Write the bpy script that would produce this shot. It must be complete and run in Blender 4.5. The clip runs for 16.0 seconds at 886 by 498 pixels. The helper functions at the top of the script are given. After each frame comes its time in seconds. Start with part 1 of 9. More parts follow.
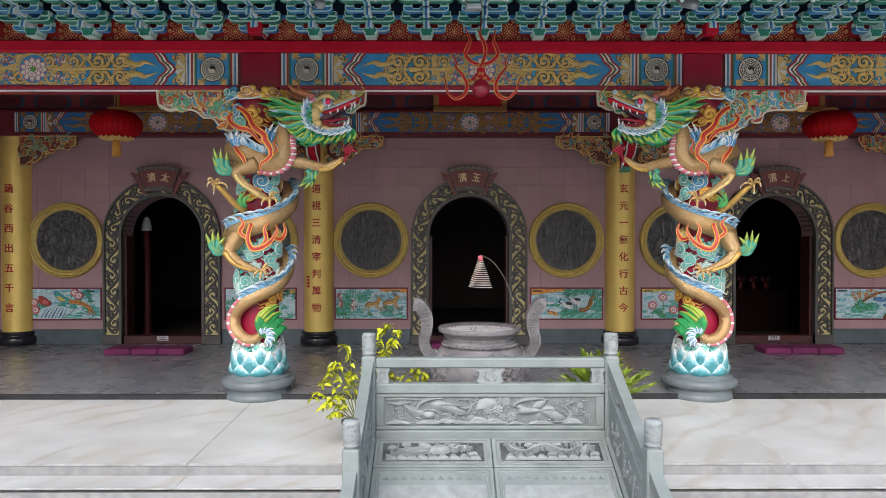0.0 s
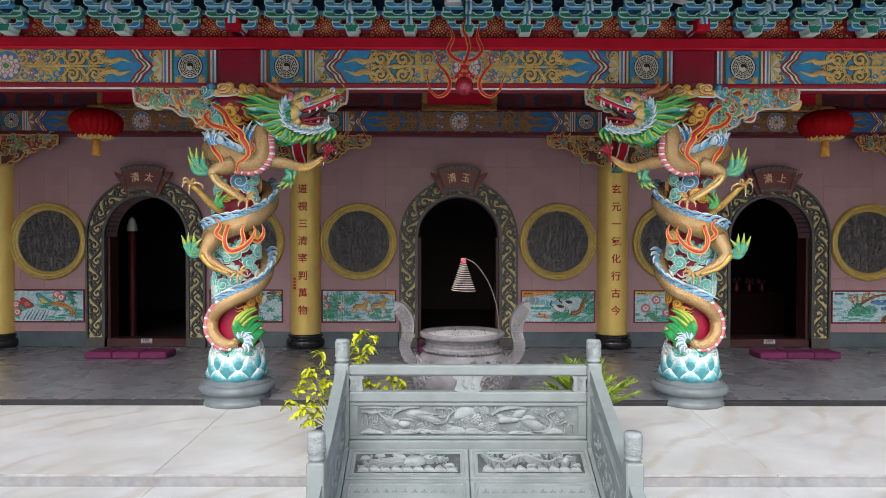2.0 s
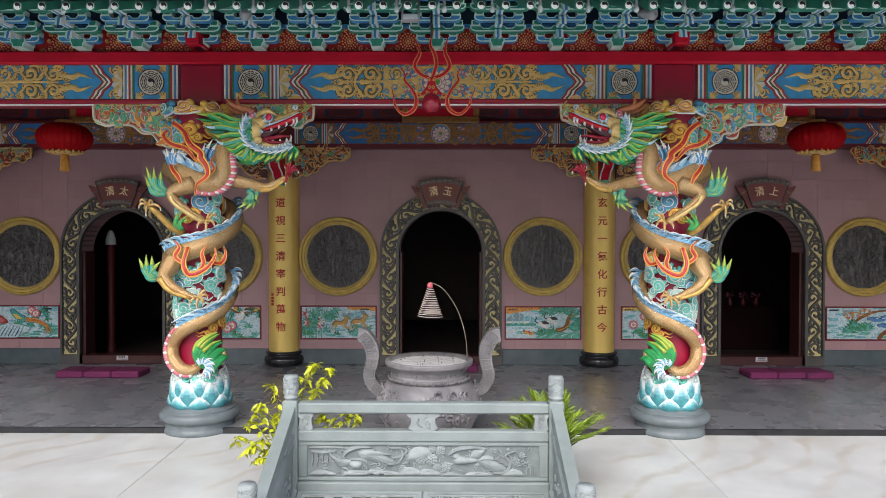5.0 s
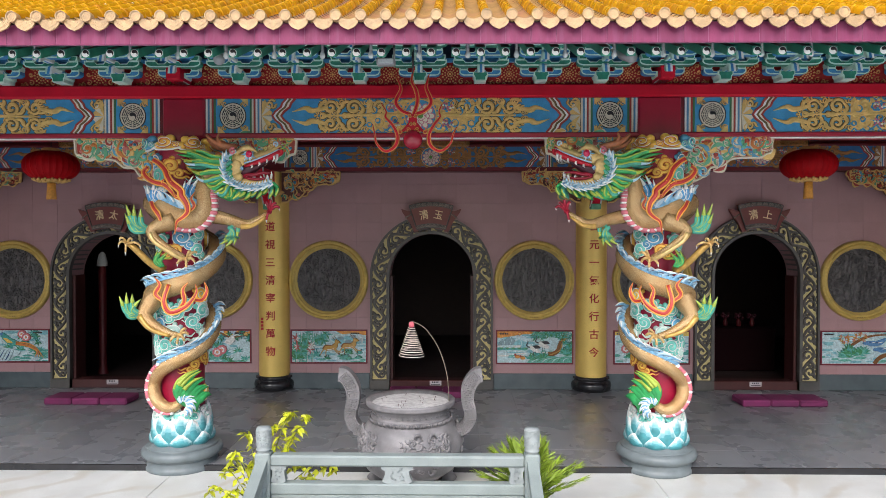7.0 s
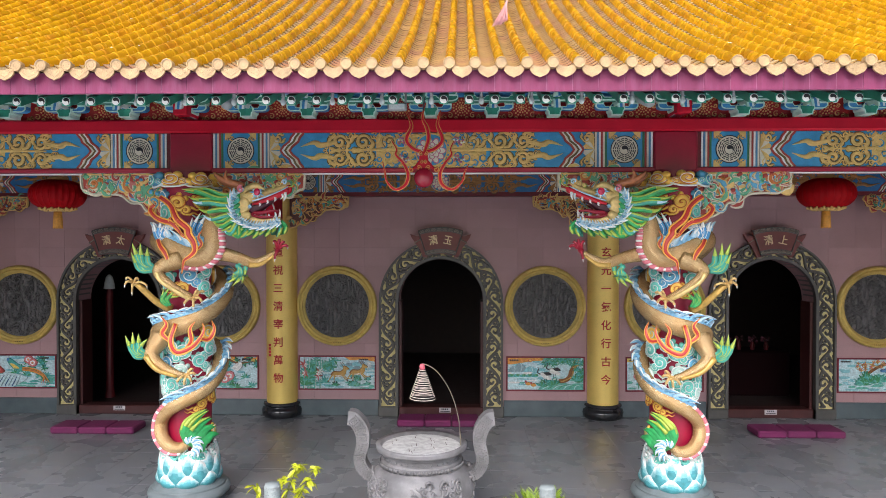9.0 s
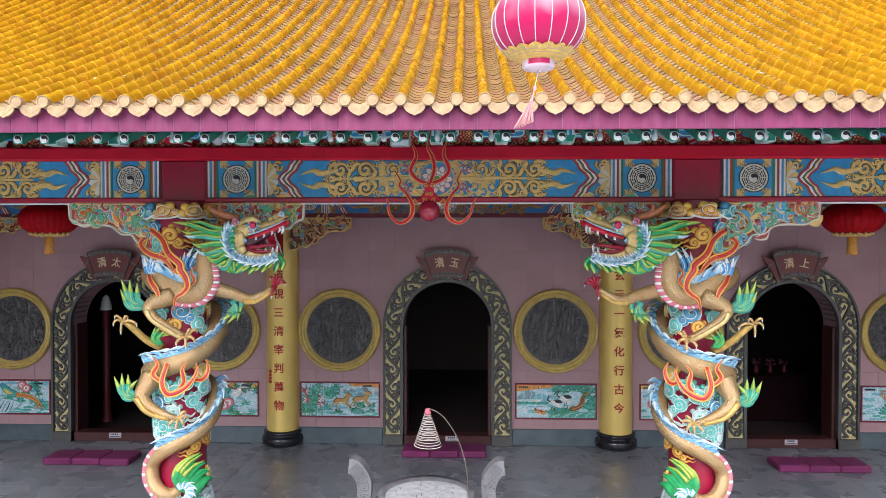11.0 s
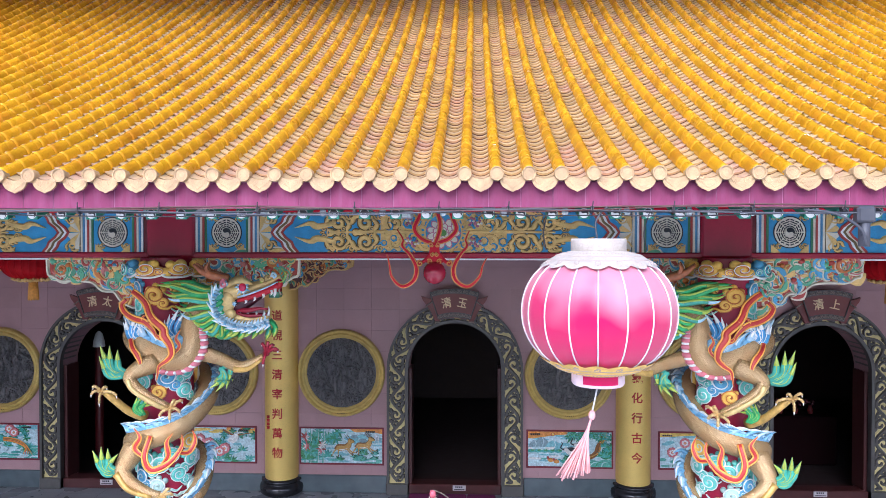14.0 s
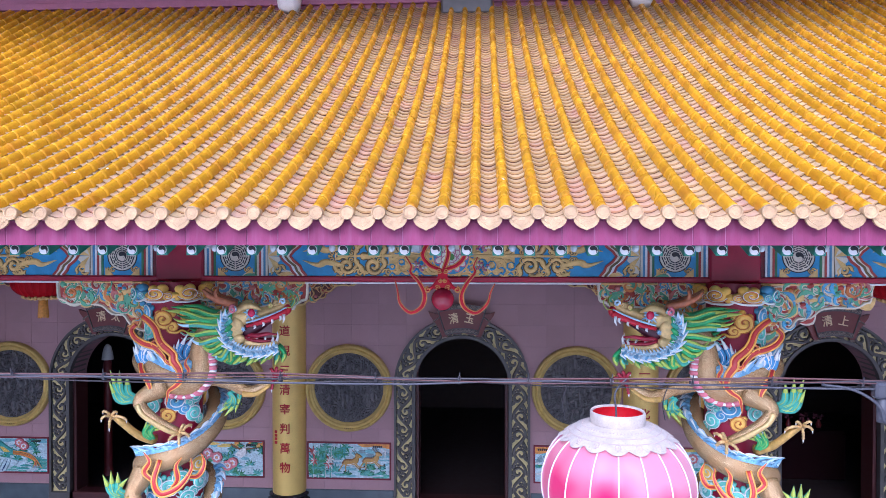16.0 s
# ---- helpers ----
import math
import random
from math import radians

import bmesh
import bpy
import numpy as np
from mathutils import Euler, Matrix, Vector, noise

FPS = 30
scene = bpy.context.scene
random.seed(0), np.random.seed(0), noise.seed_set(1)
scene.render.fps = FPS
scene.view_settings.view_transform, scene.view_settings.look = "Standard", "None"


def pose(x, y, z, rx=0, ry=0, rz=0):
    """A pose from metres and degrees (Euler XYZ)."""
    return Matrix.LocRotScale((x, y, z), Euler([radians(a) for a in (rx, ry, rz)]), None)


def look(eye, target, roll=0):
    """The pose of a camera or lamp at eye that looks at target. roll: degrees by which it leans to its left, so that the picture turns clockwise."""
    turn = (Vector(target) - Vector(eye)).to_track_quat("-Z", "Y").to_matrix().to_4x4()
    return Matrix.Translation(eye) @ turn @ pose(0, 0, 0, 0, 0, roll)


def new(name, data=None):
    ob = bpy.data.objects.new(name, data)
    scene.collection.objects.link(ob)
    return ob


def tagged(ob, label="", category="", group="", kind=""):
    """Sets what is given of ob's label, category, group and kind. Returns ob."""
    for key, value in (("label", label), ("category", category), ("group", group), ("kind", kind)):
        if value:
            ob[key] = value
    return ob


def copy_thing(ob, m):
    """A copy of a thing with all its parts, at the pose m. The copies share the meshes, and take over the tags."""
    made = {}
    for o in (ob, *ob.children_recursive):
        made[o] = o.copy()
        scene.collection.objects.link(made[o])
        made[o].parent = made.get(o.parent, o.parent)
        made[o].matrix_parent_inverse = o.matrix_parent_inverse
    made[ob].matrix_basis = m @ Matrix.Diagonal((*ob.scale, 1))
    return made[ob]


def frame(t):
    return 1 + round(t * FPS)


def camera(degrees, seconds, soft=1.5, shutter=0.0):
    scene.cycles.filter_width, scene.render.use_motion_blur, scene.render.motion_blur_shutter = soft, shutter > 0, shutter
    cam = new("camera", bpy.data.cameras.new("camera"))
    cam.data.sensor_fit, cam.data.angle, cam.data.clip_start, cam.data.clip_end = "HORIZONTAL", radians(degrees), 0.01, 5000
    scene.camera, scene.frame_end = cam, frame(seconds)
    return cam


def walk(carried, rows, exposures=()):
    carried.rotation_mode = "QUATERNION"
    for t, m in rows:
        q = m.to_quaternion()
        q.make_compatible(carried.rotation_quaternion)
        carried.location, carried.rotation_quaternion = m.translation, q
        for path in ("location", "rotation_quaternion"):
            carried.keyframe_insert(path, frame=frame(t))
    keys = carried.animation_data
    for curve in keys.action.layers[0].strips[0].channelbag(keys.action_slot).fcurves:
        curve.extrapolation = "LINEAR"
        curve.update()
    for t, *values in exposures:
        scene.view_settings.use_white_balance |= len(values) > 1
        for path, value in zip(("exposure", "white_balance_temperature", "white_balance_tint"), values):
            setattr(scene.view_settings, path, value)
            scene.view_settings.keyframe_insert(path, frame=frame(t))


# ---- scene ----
EXPOSURES = [(0.0, 0.42, 6050, 12), (4.0, 0.44, 6050, 12), (9.0, 0.78, 5950, 11), (11.5, 0.84, 5500, 12), (12.5, 0.93, 5480, 14), (14.0, 0.96, 5180, 17), (15.0, 0.93, 5020, 21), (16.0, 0.86, 4850, 27)]
cam = camera(65.4, 16.0, soft=0.4)
PATH = [
    (0, (-0.681, -16.158, 2.488), (-0.672, -14.159, 2.455), 0.0),
    (0.5, (-0.59, -16.128, 2.484), (-0.58, -14.128, 2.45), 0.1),
    (1, (-0.514, -16.056, 2.482), (-0.505, -14.057, 2.449), 0.1),
    (1.5, (-0.456, -15.965, 2.495), (-0.449, -13.966, 2.462), 0.1),
    (2, (-0.397, -15.86, 2.518), (-0.392, -13.86, 2.485), 0.1),
    (2.5, (-0.3, -15.764, 2.542), (-0.298, -13.765, 2.51), 0.1),
    (3, (-0.183, -15.707, 2.558), (-0.184, -13.707, 2.526), 0.1),
    (3.5, (-0.075, -15.635, 2.596), (-0.079, -13.635, 2.563), 0.1),
    (4, (-0.014, -15.549, 2.662), (-0.022, -13.549, 2.629), 0.1),
    (6.5, (0.489, -15.383, 3.233), (0.459, -13.383, 3.199), 0.0),
    (7, (0.516, -15.334, 3.385), (0.482, -13.334, 3.35), 0.0),
    (7.5, (0.502, -15.265, 3.533), (0.462, -13.266, 3.5), 0.0),
    (8, (0.454, -15.229, 3.671), (0.411, -13.23, 3.64), 0.0),
    (8.5, (0.43, -15.201, 3.792), (0.382, -13.202, 3.761), 0.0),
    (9, (0.446, -15.136, 3.914), (0.393, -13.137, 3.882), 0.0),
    (11.5, (0.424, -14.399, 4.51), (0.35, -12.4, 4.478), -0.0),
    (12, (0.429, -14.188, 4.655), (0.352, -12.189, 4.623), -0.0),
    (12.5, (0.402, -13.926, 4.83), (0.319, -11.928, 4.797), 0.0),
    (13, (0.393, -13.803, 4.98), (0.307, -11.805, 4.948), -0.0),
    (13.5, (0.389, -13.812, 5.07), (0.3, -11.814, 5.039), -0.0),
    (14, (0.413, -13.805, 5.132), (0.319, -11.808, 5.102), -0.0),
    (14.5, (0.398, -13.82, 5.208), (0.3, -11.823, 5.179), -0.0),
    (15, (0.376, -13.807, 5.298), (0.272, -11.81, 5.269), 0.0),
    (15.5, (0.368, -13.81, 5.374), (0.262, -11.813, 5.346), 0.0),
    (16, (0.387, -13.816, 5.441), (0.276, -11.819, 5.411), -0.0),
]
walk(cam, [(t, look(eye, target, roll)) for t, eye, target, roll in PATH], exposures=EXPOSURES)

# ---- light ----
world = bpy.data.worlds.new("overcast_sky")
scene.world = world
world.use_nodes = True
wn, wl = world.node_tree.nodes, world.node_tree.links
sky = wn.new("ShaderNodeTexSky")
sky.sky_type, sky.sun_disc = "NISHITA", False
sky.sun_elevation, sky.sun_rotation = radians(42), radians(190)
sky.air_density, sky.dust_density = 1.2, 4.0
wl.new(sky.outputs["Color"], wn["Background"].inputs["Color"])
wn["Background"].inputs["Strength"].default_value = 0.15

sun = new("sun", bpy.data.lights.new("sun", "SUN"))
sun.data.energy, sun.data.angle, sun.data.color = 1.7, radians(50), (1.0, 0.99, 0.97)
sun.matrix_world = look((-5.5, -30, 27.5), (0, 0, 0))

# ---- building helpers ----
# Everything below is drawn in a module of 1.3 m (a dragon column's cap); sizes are multiplied once, in part() and thing().
MODULE = 1.3


class Shape:
    """Vertices, faces, material slots and shading of one mesh, in modules."""

    def __init__(self):
        self.v, self.f, self.m, self.s = [], [], [], []

    def add(self, verts, faces, mi=0, smooth=False):
        n = len(self.v)
        self.v += [tuple(p) for p in verts]
        for f in faces:
            self.f.append([n + i for i in f])
            self.m.append(mi)
            self.s.append(smooth)
        return self

    def box(self, x0, x1, y0, y1, z0, z1, c=0.006, mi=0):
        """A box with chamfered edges."""
        c = min(c, abs(x1 - x0) / 3, abs(y1 - y0) / 3, abs(z1 - z0) / 3)
        vs, ids = [], {}
        for i, x in enumerate((x0, x1)):
            for j, y in enumerate((y0, y1)):
                for k, z in enumerate((z0, z1)):
                    dx, dy, dz = (c if i == 0 else -c), (c if j == 0 else -c), (c if k == 0 else -c)
                    for a, p in enumerate(((x, y + dy, z + dz), (x + dx, y, z + dz), (x + dx, y + dy, z))):
                        ids[i, j, k, a] = len(vs)
                        vs.append(p)
        q = lambda *keys: [ids[k] for k in keys]
        fs = []
        for s in (0, 1):
            fs.append(q((s, 0, 0, 0), (s, 1, 0, 0), (s, 1, 1, 0), (s, 0, 1, 0)))
            fs.append(q((0, s, 0, 1), (1, s, 0, 1), (1, s, 1, 1), (0, s, 1, 1)))
            fs.append(q((0, 0, s, 2), (1, 0, s, 2), (1, 1, s, 2), (0, 1, s, 2)))
            for r in (0, 1):
                fs.append(q((s, r, 0, 0), (s, r, 1, 0), (s, r, 1, 1), (s, r, 0, 1)))
                fs.append(q((s, 0, r, 0), (s, 1, r, 0), (s, 1, r, 2), (s, 0, r, 2)))
                fs.append(q((0, s, r, 1), (1, s, r, 1), (1, s, r, 2), (0, s, r, 2)))
                for t in (0, 1):
                    fs.append(q((s, r, t, 0), (s, r, t, 1), (s, r, t, 2)))
        return self.add(vs, fs, mi)

    def prism(self, poly, y0, y1, mi=0, smooth=False, side=None):
        """A polygon of (x, z) pulled from y0 to y1. side: a slot for its rim."""
        n = len(poly)
        vs = [(x, y0, z) for x, z in poly] + [(x, y1, z) for x, z in poly]
        self.add(vs, [list(range(n)), list(range(2 * n - 1, n - 1, -1))], mi, False)
        k = len(self.v) - 2 * n
        for i in range(n):
            j = (i + 1) % n
            self.f.append([k + i, k + j, k + n + j, k + n + i])
            self.m.append(mi if side is None else side)
            self.s.append(smooth)
        return self

    def lathe(self, profile, n=32, centre=(0, 0, 0), mi=0, a0=0.0, a1=360.0, smooth=True, wob=None):
        """Rings of (radius, z) round the upright axis."""
        full = abs(a1 - a0) >= 359.9
        m = n if full else n + 1
        vs, fs = [], []
        for r, z in profile:
            for i in range(m):
                a = radians(a0 + (a1 - a0) * i / n)
                k = wob(a, z) if wob else 1.0
                vs.append((centre[0] + r * k * math.cos(a), centre[1] + r * k * math.sin(a), centre[2] + z))
        for j in range(len(profile) - 1):
            for i in range(n):
                i2 = (i + 1) % m
                fs.append([j * m + i, j * m + i2, (j + 1) * m + i2, (j + 1) * m + i])
        return self.add(vs, fs, mi, smooth)

    def tube(self, path, radii, n=8, mi=0, squash=1.0, up=None, caps=True, groove=0.0):
        """A round rope along a path; squash flattens it along its side vector."""
        path = [Vector(p) for p in path]
        k = len(path)
        if not hasattr(radii, "__len__"):
            radii = [radii] * k
        vs, fs, side = [], [], None
        for i, p in enumerate(path):
            t = (path[min(i + 1, k - 1)] - path[max(i - 1, 0)])
            t = t.normalized() if t.length > 1e-9 else Vector((0, 0, 1))
            if up is not None:
                side = t.cross(Vector(up))
            elif side is None:
                side = t.cross(Vector((0, 0, 1)) if abs(t.z) < 0.9 else Vector((0, 1, 0)))
            else:
                side = side - t * side.dot(t)
            if side.length < 1e-6:
                side = t.cross(Vector((1, 0.3, 0.2)))
            side.normalize()
            other = side.cross(t)
            for j in range(n):
                a = 2 * math.pi * j / n
                r = radii[i] * (1 - groove * (j % 2))
                vs.append(p + side * (r * math.cos(a)) + other * (r * squash * math.sin(a)))
        for i in range(k - 1):
            for j in range(n):
                j2 = (j + 1) % n
                fs.append([i * n + j, i * n + j2, (i + 1) * n + j2, (i + 1) * n + j])
        if caps:
            fs += [list(range(n - 1, -1, -1)), list(range((k - 1) * n, k * n))]
        return self.add(vs, fs, mi, True)

    def stroke(self, path, widths, y, depth=0.012, mi=0, ridge=0.5):
        """A raised tapering band that follows (x, z) points on an upright face at y, towards -y."""
        k = len(path)
        if not hasattr(widths, "__len__"):
            widths = [widths] * k
        vs, fs = [], []
        for i, (x, z) in enumerate(path):
            ax, az = path[max(i - 1, 0)]
            bx, bz = path[min(i + 1, k - 1)]
            l = math.hypot(bx - ax, bz - az) or 1
            nx, nz, w = -(bz - az) / l, (bx - ax) / l, widths[i] / 2
            vs += [(x - nx * w, y, z - nz * w), (x - nx * w * ridge, y - depth, z - nz * w * ridge),
                   (x + nx * w * ridge, y - depth, z + nz * w * ridge), (x + nx * w, y, z + nz * w)]
        for i in range(k - 1):
            for j in range(3):
                fs.append([4 * i + j, 4 * i + j + 1, 4 * i + j + 5, 4 * i + j + 4])
        fs += [[0, 1, 2, 3], [4 * k - 1, 4 * k - 2, 4 * k - 3, 4 * k - 4]]
        return self.add(vs, fs, mi, False)

    def blob(self, c, r, mi=0, n=8, m=5):
        """A ball or egg; r: three half axes."""
        r = (r,) * 3 if not hasattr(r, "__len__") else r
        vs = [(c[0], c[1], c[2] - r[2])]
        for j in range(1, m):
            b = math.pi * j / m - math.pi / 2
            for i in range(n):
                a = 2 * math.pi * i / n
                vs.append((c[0] + r[0] * math.cos(b) * math.cos(a), c[1] + r[1] * math.cos(b) * math.sin(a), c[2] + r[2] * math.sin(b)))
        vs.append((c[0], c[1], c[2] + r[2]))
        top, fs = len(vs) - 1, []
        for i in range(n):
            i2 = (i + 1) % n
            fs.append([0, 1 + i2, 1 + i])
            for j in range(m - 2):
                a = 1 + j * n
                fs.append([a + i, a + i2, a + n + i2, a + n + i])
            fs.append([1 + (m - 2) * n + i, 1 + (m - 2) * n + i2, top])
        return self.add(vs, fs, mi, True)

    def disc(self, cx, cz, r, y0, y1, n=24, mi=0, a0=0.0, a1=360.0):
        full = a1 - a0 >= 359.9
        pts = [(cx + r * math.cos(radians(a0 + (a1 - a0) * i / n)), cz + r * math.sin(radians(a0 + (a1 - a0) * i / n))) for i in range(n if full else n + 1)]
        return self.prism(pts, y0, y1, mi)

    def moved(self, m):
        self.v = [tuple(m @ Vector(p)) for p in self.v]
        return self

    def join(self, other, m=None, slots=None):
        vs = other.v if m is None else [tuple(m @ Vector(p)) for p in other.v]
        n = len(self.v)
        self.v += vs
        self.f += [[n + i for i in f] for f in other.f]
        self.m += [slots[i] if slots else i for i in other.m]
        self.s += other.s
        return self

    def mesh(self, name, base=(0, 0, 0)):
        me = bpy.data.meshes.new(name)
        b = base
        me.from_pydata([((x - b[0]) * MODULE, (y - b[1]) * MODULE, (z - b[2]) * MODULE) for x, y, z in self.v], [], self.f)
        me.polygons.foreach_set("material_index", self.m)
        bm = bmesh.new()
        bm.from_mesh(me)
        bmesh.ops.recalc_face_normals(bm, faces=bm.faces)
        bm.to_mesh(me)
        bm.free()
        me.polygons.foreach_set("use_smooth", self.s)
        me.update()
        return me


BASE = {}


def thing(name, x, y, z, label="", category="", group="", kind=""):
    """An empty at a thing's base, in modules."""
    ob = new(name)
    ob.location = (x * MODULE, y * MODULE, z * MODULE)
    ob.empty_display_size = 0.1
    BASE[ob] = (x, y, z)
    return tagged(ob, label, category, group, kind)


def part(name, shape, materials, parent=None, label="", kind="", category="", group="", base=None):
    """One mesh object of a shape drawn in place, under a thing or a part."""
    b = BASE[parent] if parent is not None else (base or (0, 0, 0))
    me = shape.mesh(name, b)
    for m in materials if isinstance(materials, (list, tuple)) else [materials]:
        me.materials.append(m)
    ob = new(name, me)
    BASE[ob] = b
    if parent is not None:
        ob.parent = parent
    else:
        ob.location = [c * MODULE for c in b]
    return tagged(ob, label, category, group, kind)


def piece(name, me, parent, x, y, z):
    """A repeat of a small mesh under a parent, placed in modules."""
    ob = new(name, me)
    b = BASE[parent]
    ob.parent = parent
    ob.location = ((x - b[0]) * MODULE, (y - b[1]) * MODULE, (z - b[2]) * MODULE)
    return ob


def arc(cx, cz, r, a0, a1, n=12, rz=None):
    return [(cx + r * math.cos(radians(a0 + (a1 - a0) * i / n)), cz + (rz or r) * math.sin(radians(a0 + (a1 - a0) * i / n))) for i in range(n + 1)]


def spiral(cx, cz, r0, r1, a0, turns, n=18):
    """Points that wind from radius r0 to r1; turns below zero go clockwise."""
    pts = []
    for i in range(n + 1):
        u = i / n
        a, r = radians(a0) + 2 * math.pi * turns * u, r0 + (r1 - r0) * u
        pts.append((cx + r * math.cos(a), cz + r * math.sin(a)))
    return pts


def smooth_path(points, n=6):
    """A Catmull-Rom line through points of any dimension."""
    p = [np.array(q, float) for q in points]
    p = [2 * p[0] - p[1]] + p + [2 * p[-1] - p[-2]]
    out = []
    for i in range(1, len(p) - 2):
        for k in range(n):
            t = k / n
            out.append(0.5 * (2 * p[i] + (p[i + 1] - p[i - 1]) * t + (2 * p[i - 1] - 5 * p[i] + 4 * p[i + 1] - p[i + 2]) * t * t + (3 * p[i] - p[i - 1] - 3 * p[i + 1] + p[i + 2]) * t ** 3))
    out.append(p[-2])
    return [tuple(float(c) for c in q) for q in out]


def taper(n, w0, w1, w2):
    """n widths that swell from w0 to w1 and shrink to w2."""
    return [w0 + (w1 - w0) * (2 * i / (n - 1)) if 2 * i < n - 1 else w1 + (w2 - w1) * (2 * i / (n - 1) - 1) for i in range(n)]


# ---- materials ----
def material(name, color, rough=0.5, metal=0.0, vary=0.15, scale=6.0, fine=60.0, bump=0.1, spec=0.5, piece_vary=0.0, island=0.0, stain=None, stain_amount=0.0, stain_scale=1.5, coat=0.0, stretch=None):
    """A painted, glazed, stone or metal surface: colour varied at two scales, stains, fine relief."""
    m = bpy.data.materials.new(name)
    m.use_nodes = True
    n, l = m.node_tree.nodes, m.node_tree.links
    p = n["Principled BSDF"]
    tc = n.new("ShaderNodeTexCoord")
    src = tc.outputs["Object"]
    if piece_vary:
        info = n.new("ShaderNodeObjectInfo")
        shift = n.new("ShaderNodeVectorMath")
        shift.operation = "ADD"
        l.new(tc.outputs["Object"], shift.inputs[0])
        l.new(info.outputs["Location"], shift.inputs[1])
        src = shift.outputs[0]
    if stretch:
        mp = n.new("ShaderNodeMapping")
        mp.inputs["Scale"].default_value = stretch
        l.new(src, mp.inputs["Vector"])
        src = mp.outputs[0]
    big, small = n.new("ShaderNodeTexNoise"), n.new("ShaderNodeTexNoise")
    for t, s, d in ((big, scale, 3), (small, fine, 4)):
        t.inputs["Scale"].default_value, t.inputs["Detail"].default_value = s, d
        l.new(src, t.inputs["Vector"])
    dark, light = [c * (1 - vary) for c in color], [min(1, c * (1 + vary)) for c in color]

    def mix(a, b, f, kind="MIX"):
        x = n.new("ShaderNodeMix")
        x.data_type, x.blend_type = "RGBA", kind
        for v, i in ((a, 6), (b, 7)):
            if hasattr(v, "links"):
                l.new(v, x.inputs[i])
            else:
                x.inputs[i].default_value = (*v[:3], 1)
        if hasattr(f, "links"):
            l.new(f, x.inputs[0])
        else:
            x.inputs[0].default_value = f
        return x.outputs[2]

    def ramp(v, a, b):
        r = n.new("ShaderNodeMapRange")
        r.inputs[1].default_value, r.inputs[2].default_value = a, b
        l.new(v, r.inputs[0])
        return r.outputs[0]

    c = mix(dark, light, ramp(big.outputs[0], 0.3, 0.7))
    c = mix(c, [k * 0.78 for k in color], ramp(small.outputs[0], 0.52, 0.8))
    if stain:
        st = n.new("ShaderNodeTexNoise")
        st.inputs["Scale"].default_value, st.inputs["Detail"].default_value = stain_scale, 6
        l.new(src, st.inputs["Vector"])
        k = n.new("ShaderNodeMath")
        k.operation = "MULTIPLY"
        k.inputs[1].default_value = stain_amount
        l.new(ramp(st.outputs[0], 0.48, 0.68), k.inputs[0])
        c = mix(c, stain, k.outputs[0])
    for amount, kind in ((piece_vary, "ShaderNodeObjectInfo"), (island, "ShaderNodeNewGeometry")):
        if amount:
            g = n.new(kind)
            out = g.outputs["Random"] if kind == "ShaderNodeObjectInfo" else g.outputs["Random Per Island"]
            r = n.new("ShaderNodeMapRange")
            r.inputs[3].default_value, r.inputs[4].default_value = 1 - amount, 1 + amount * 0.5
            l.new(out, r.inputs[0])
            comb = n.new("ShaderNodeCombineColor")
            for i in range(3):
                l.new(r.outputs[0], comb.inputs[i])
            c = mix(c, comb.outputs[0], 1.0, "MULTIPLY")
    l.new(c, p.inputs["Base Color"])
    rr = n.new("ShaderNodeMapRange")
    rr.inputs[3].default_value, rr.inputs[4].default_value = max(0.02, rough * 0.8), min(1, rough * 1.25)
    l.new(big.outputs[0], rr.inputs[0])
    l.new(rr.outputs[0], p.inputs["Roughness"])
    p.inputs["Metallic"].default_value = metal
    p.inputs["Specular IOR Level"].default_value = spec
    p.inputs["Coat Weight"].default_value = coat
    if bump:
        b = n.new("ShaderNodeBump")
        b.inputs["Strength"].default_value, b.inputs["Distance"].default_value = bump, 0.01
        l.new(small.outputs[0], b.inputs["Height"])
        l.new(b.outputs[0], p.inputs["Normal"])
    return m
wall_tile = material("wall_tile", (0.385, 0.236, 0.247), 0.4, spec=0.42, vary=0.06, scale=3, fine=90, bump=0.03, piece_vary=0.06, stain=(0.34, 0.198, 0.206), stain_amount=0.5)
wall_joint = material("wall_joint", (0.35, 0.205, 0.213), 0.8, vary=0.1)
skirt_stone = material("skirt_stone", (0.08, 0.105, 0.115), 0.3, vary=0.2, scale=4, fine=150, bump=0.05, piece_vary=0.08, stain=(0.1, 0.12, 0.13), stain_amount=0.5)
floor_tile = material("floor_tile", (0.172, 0.178, 0.194), 0.27, vary=0.12, scale=1.6, fine=120, bump=0.02, piece_vary=0.04, stain=(0.205, 0.212, 0.226), stain_amount=0.3, stain_scale=0.8)
floor_joint = material("floor_joint", (0.12, 0.128, 0.134), 0.7)
black_granite = material("black_granite", (0.018, 0.018, 0.02), 0.16, vary=0.3, fine=250, bump=0.02)
pale_marble = material("pale_marble", (0.575, 0.585, 0.57), 0.4, vary=0.13, scale=1.6, fine=90, bump=0.04, piece_vary=0.05, stain=(0.5, 0.495, 0.45), stain_amount=0.7, stain_scale=0.7)
# Darker marble for front faces, which puts their weaker light into the colour.
marble_front_shade = material("marble_front_shade", (0.36, 0.36, 0.35), 0.6, vary=0.2, scale=6, fine=120, bump=0.1, stain=(0.24, 0.225, 0.2), stain_amount=0.6, stain_scale=4)


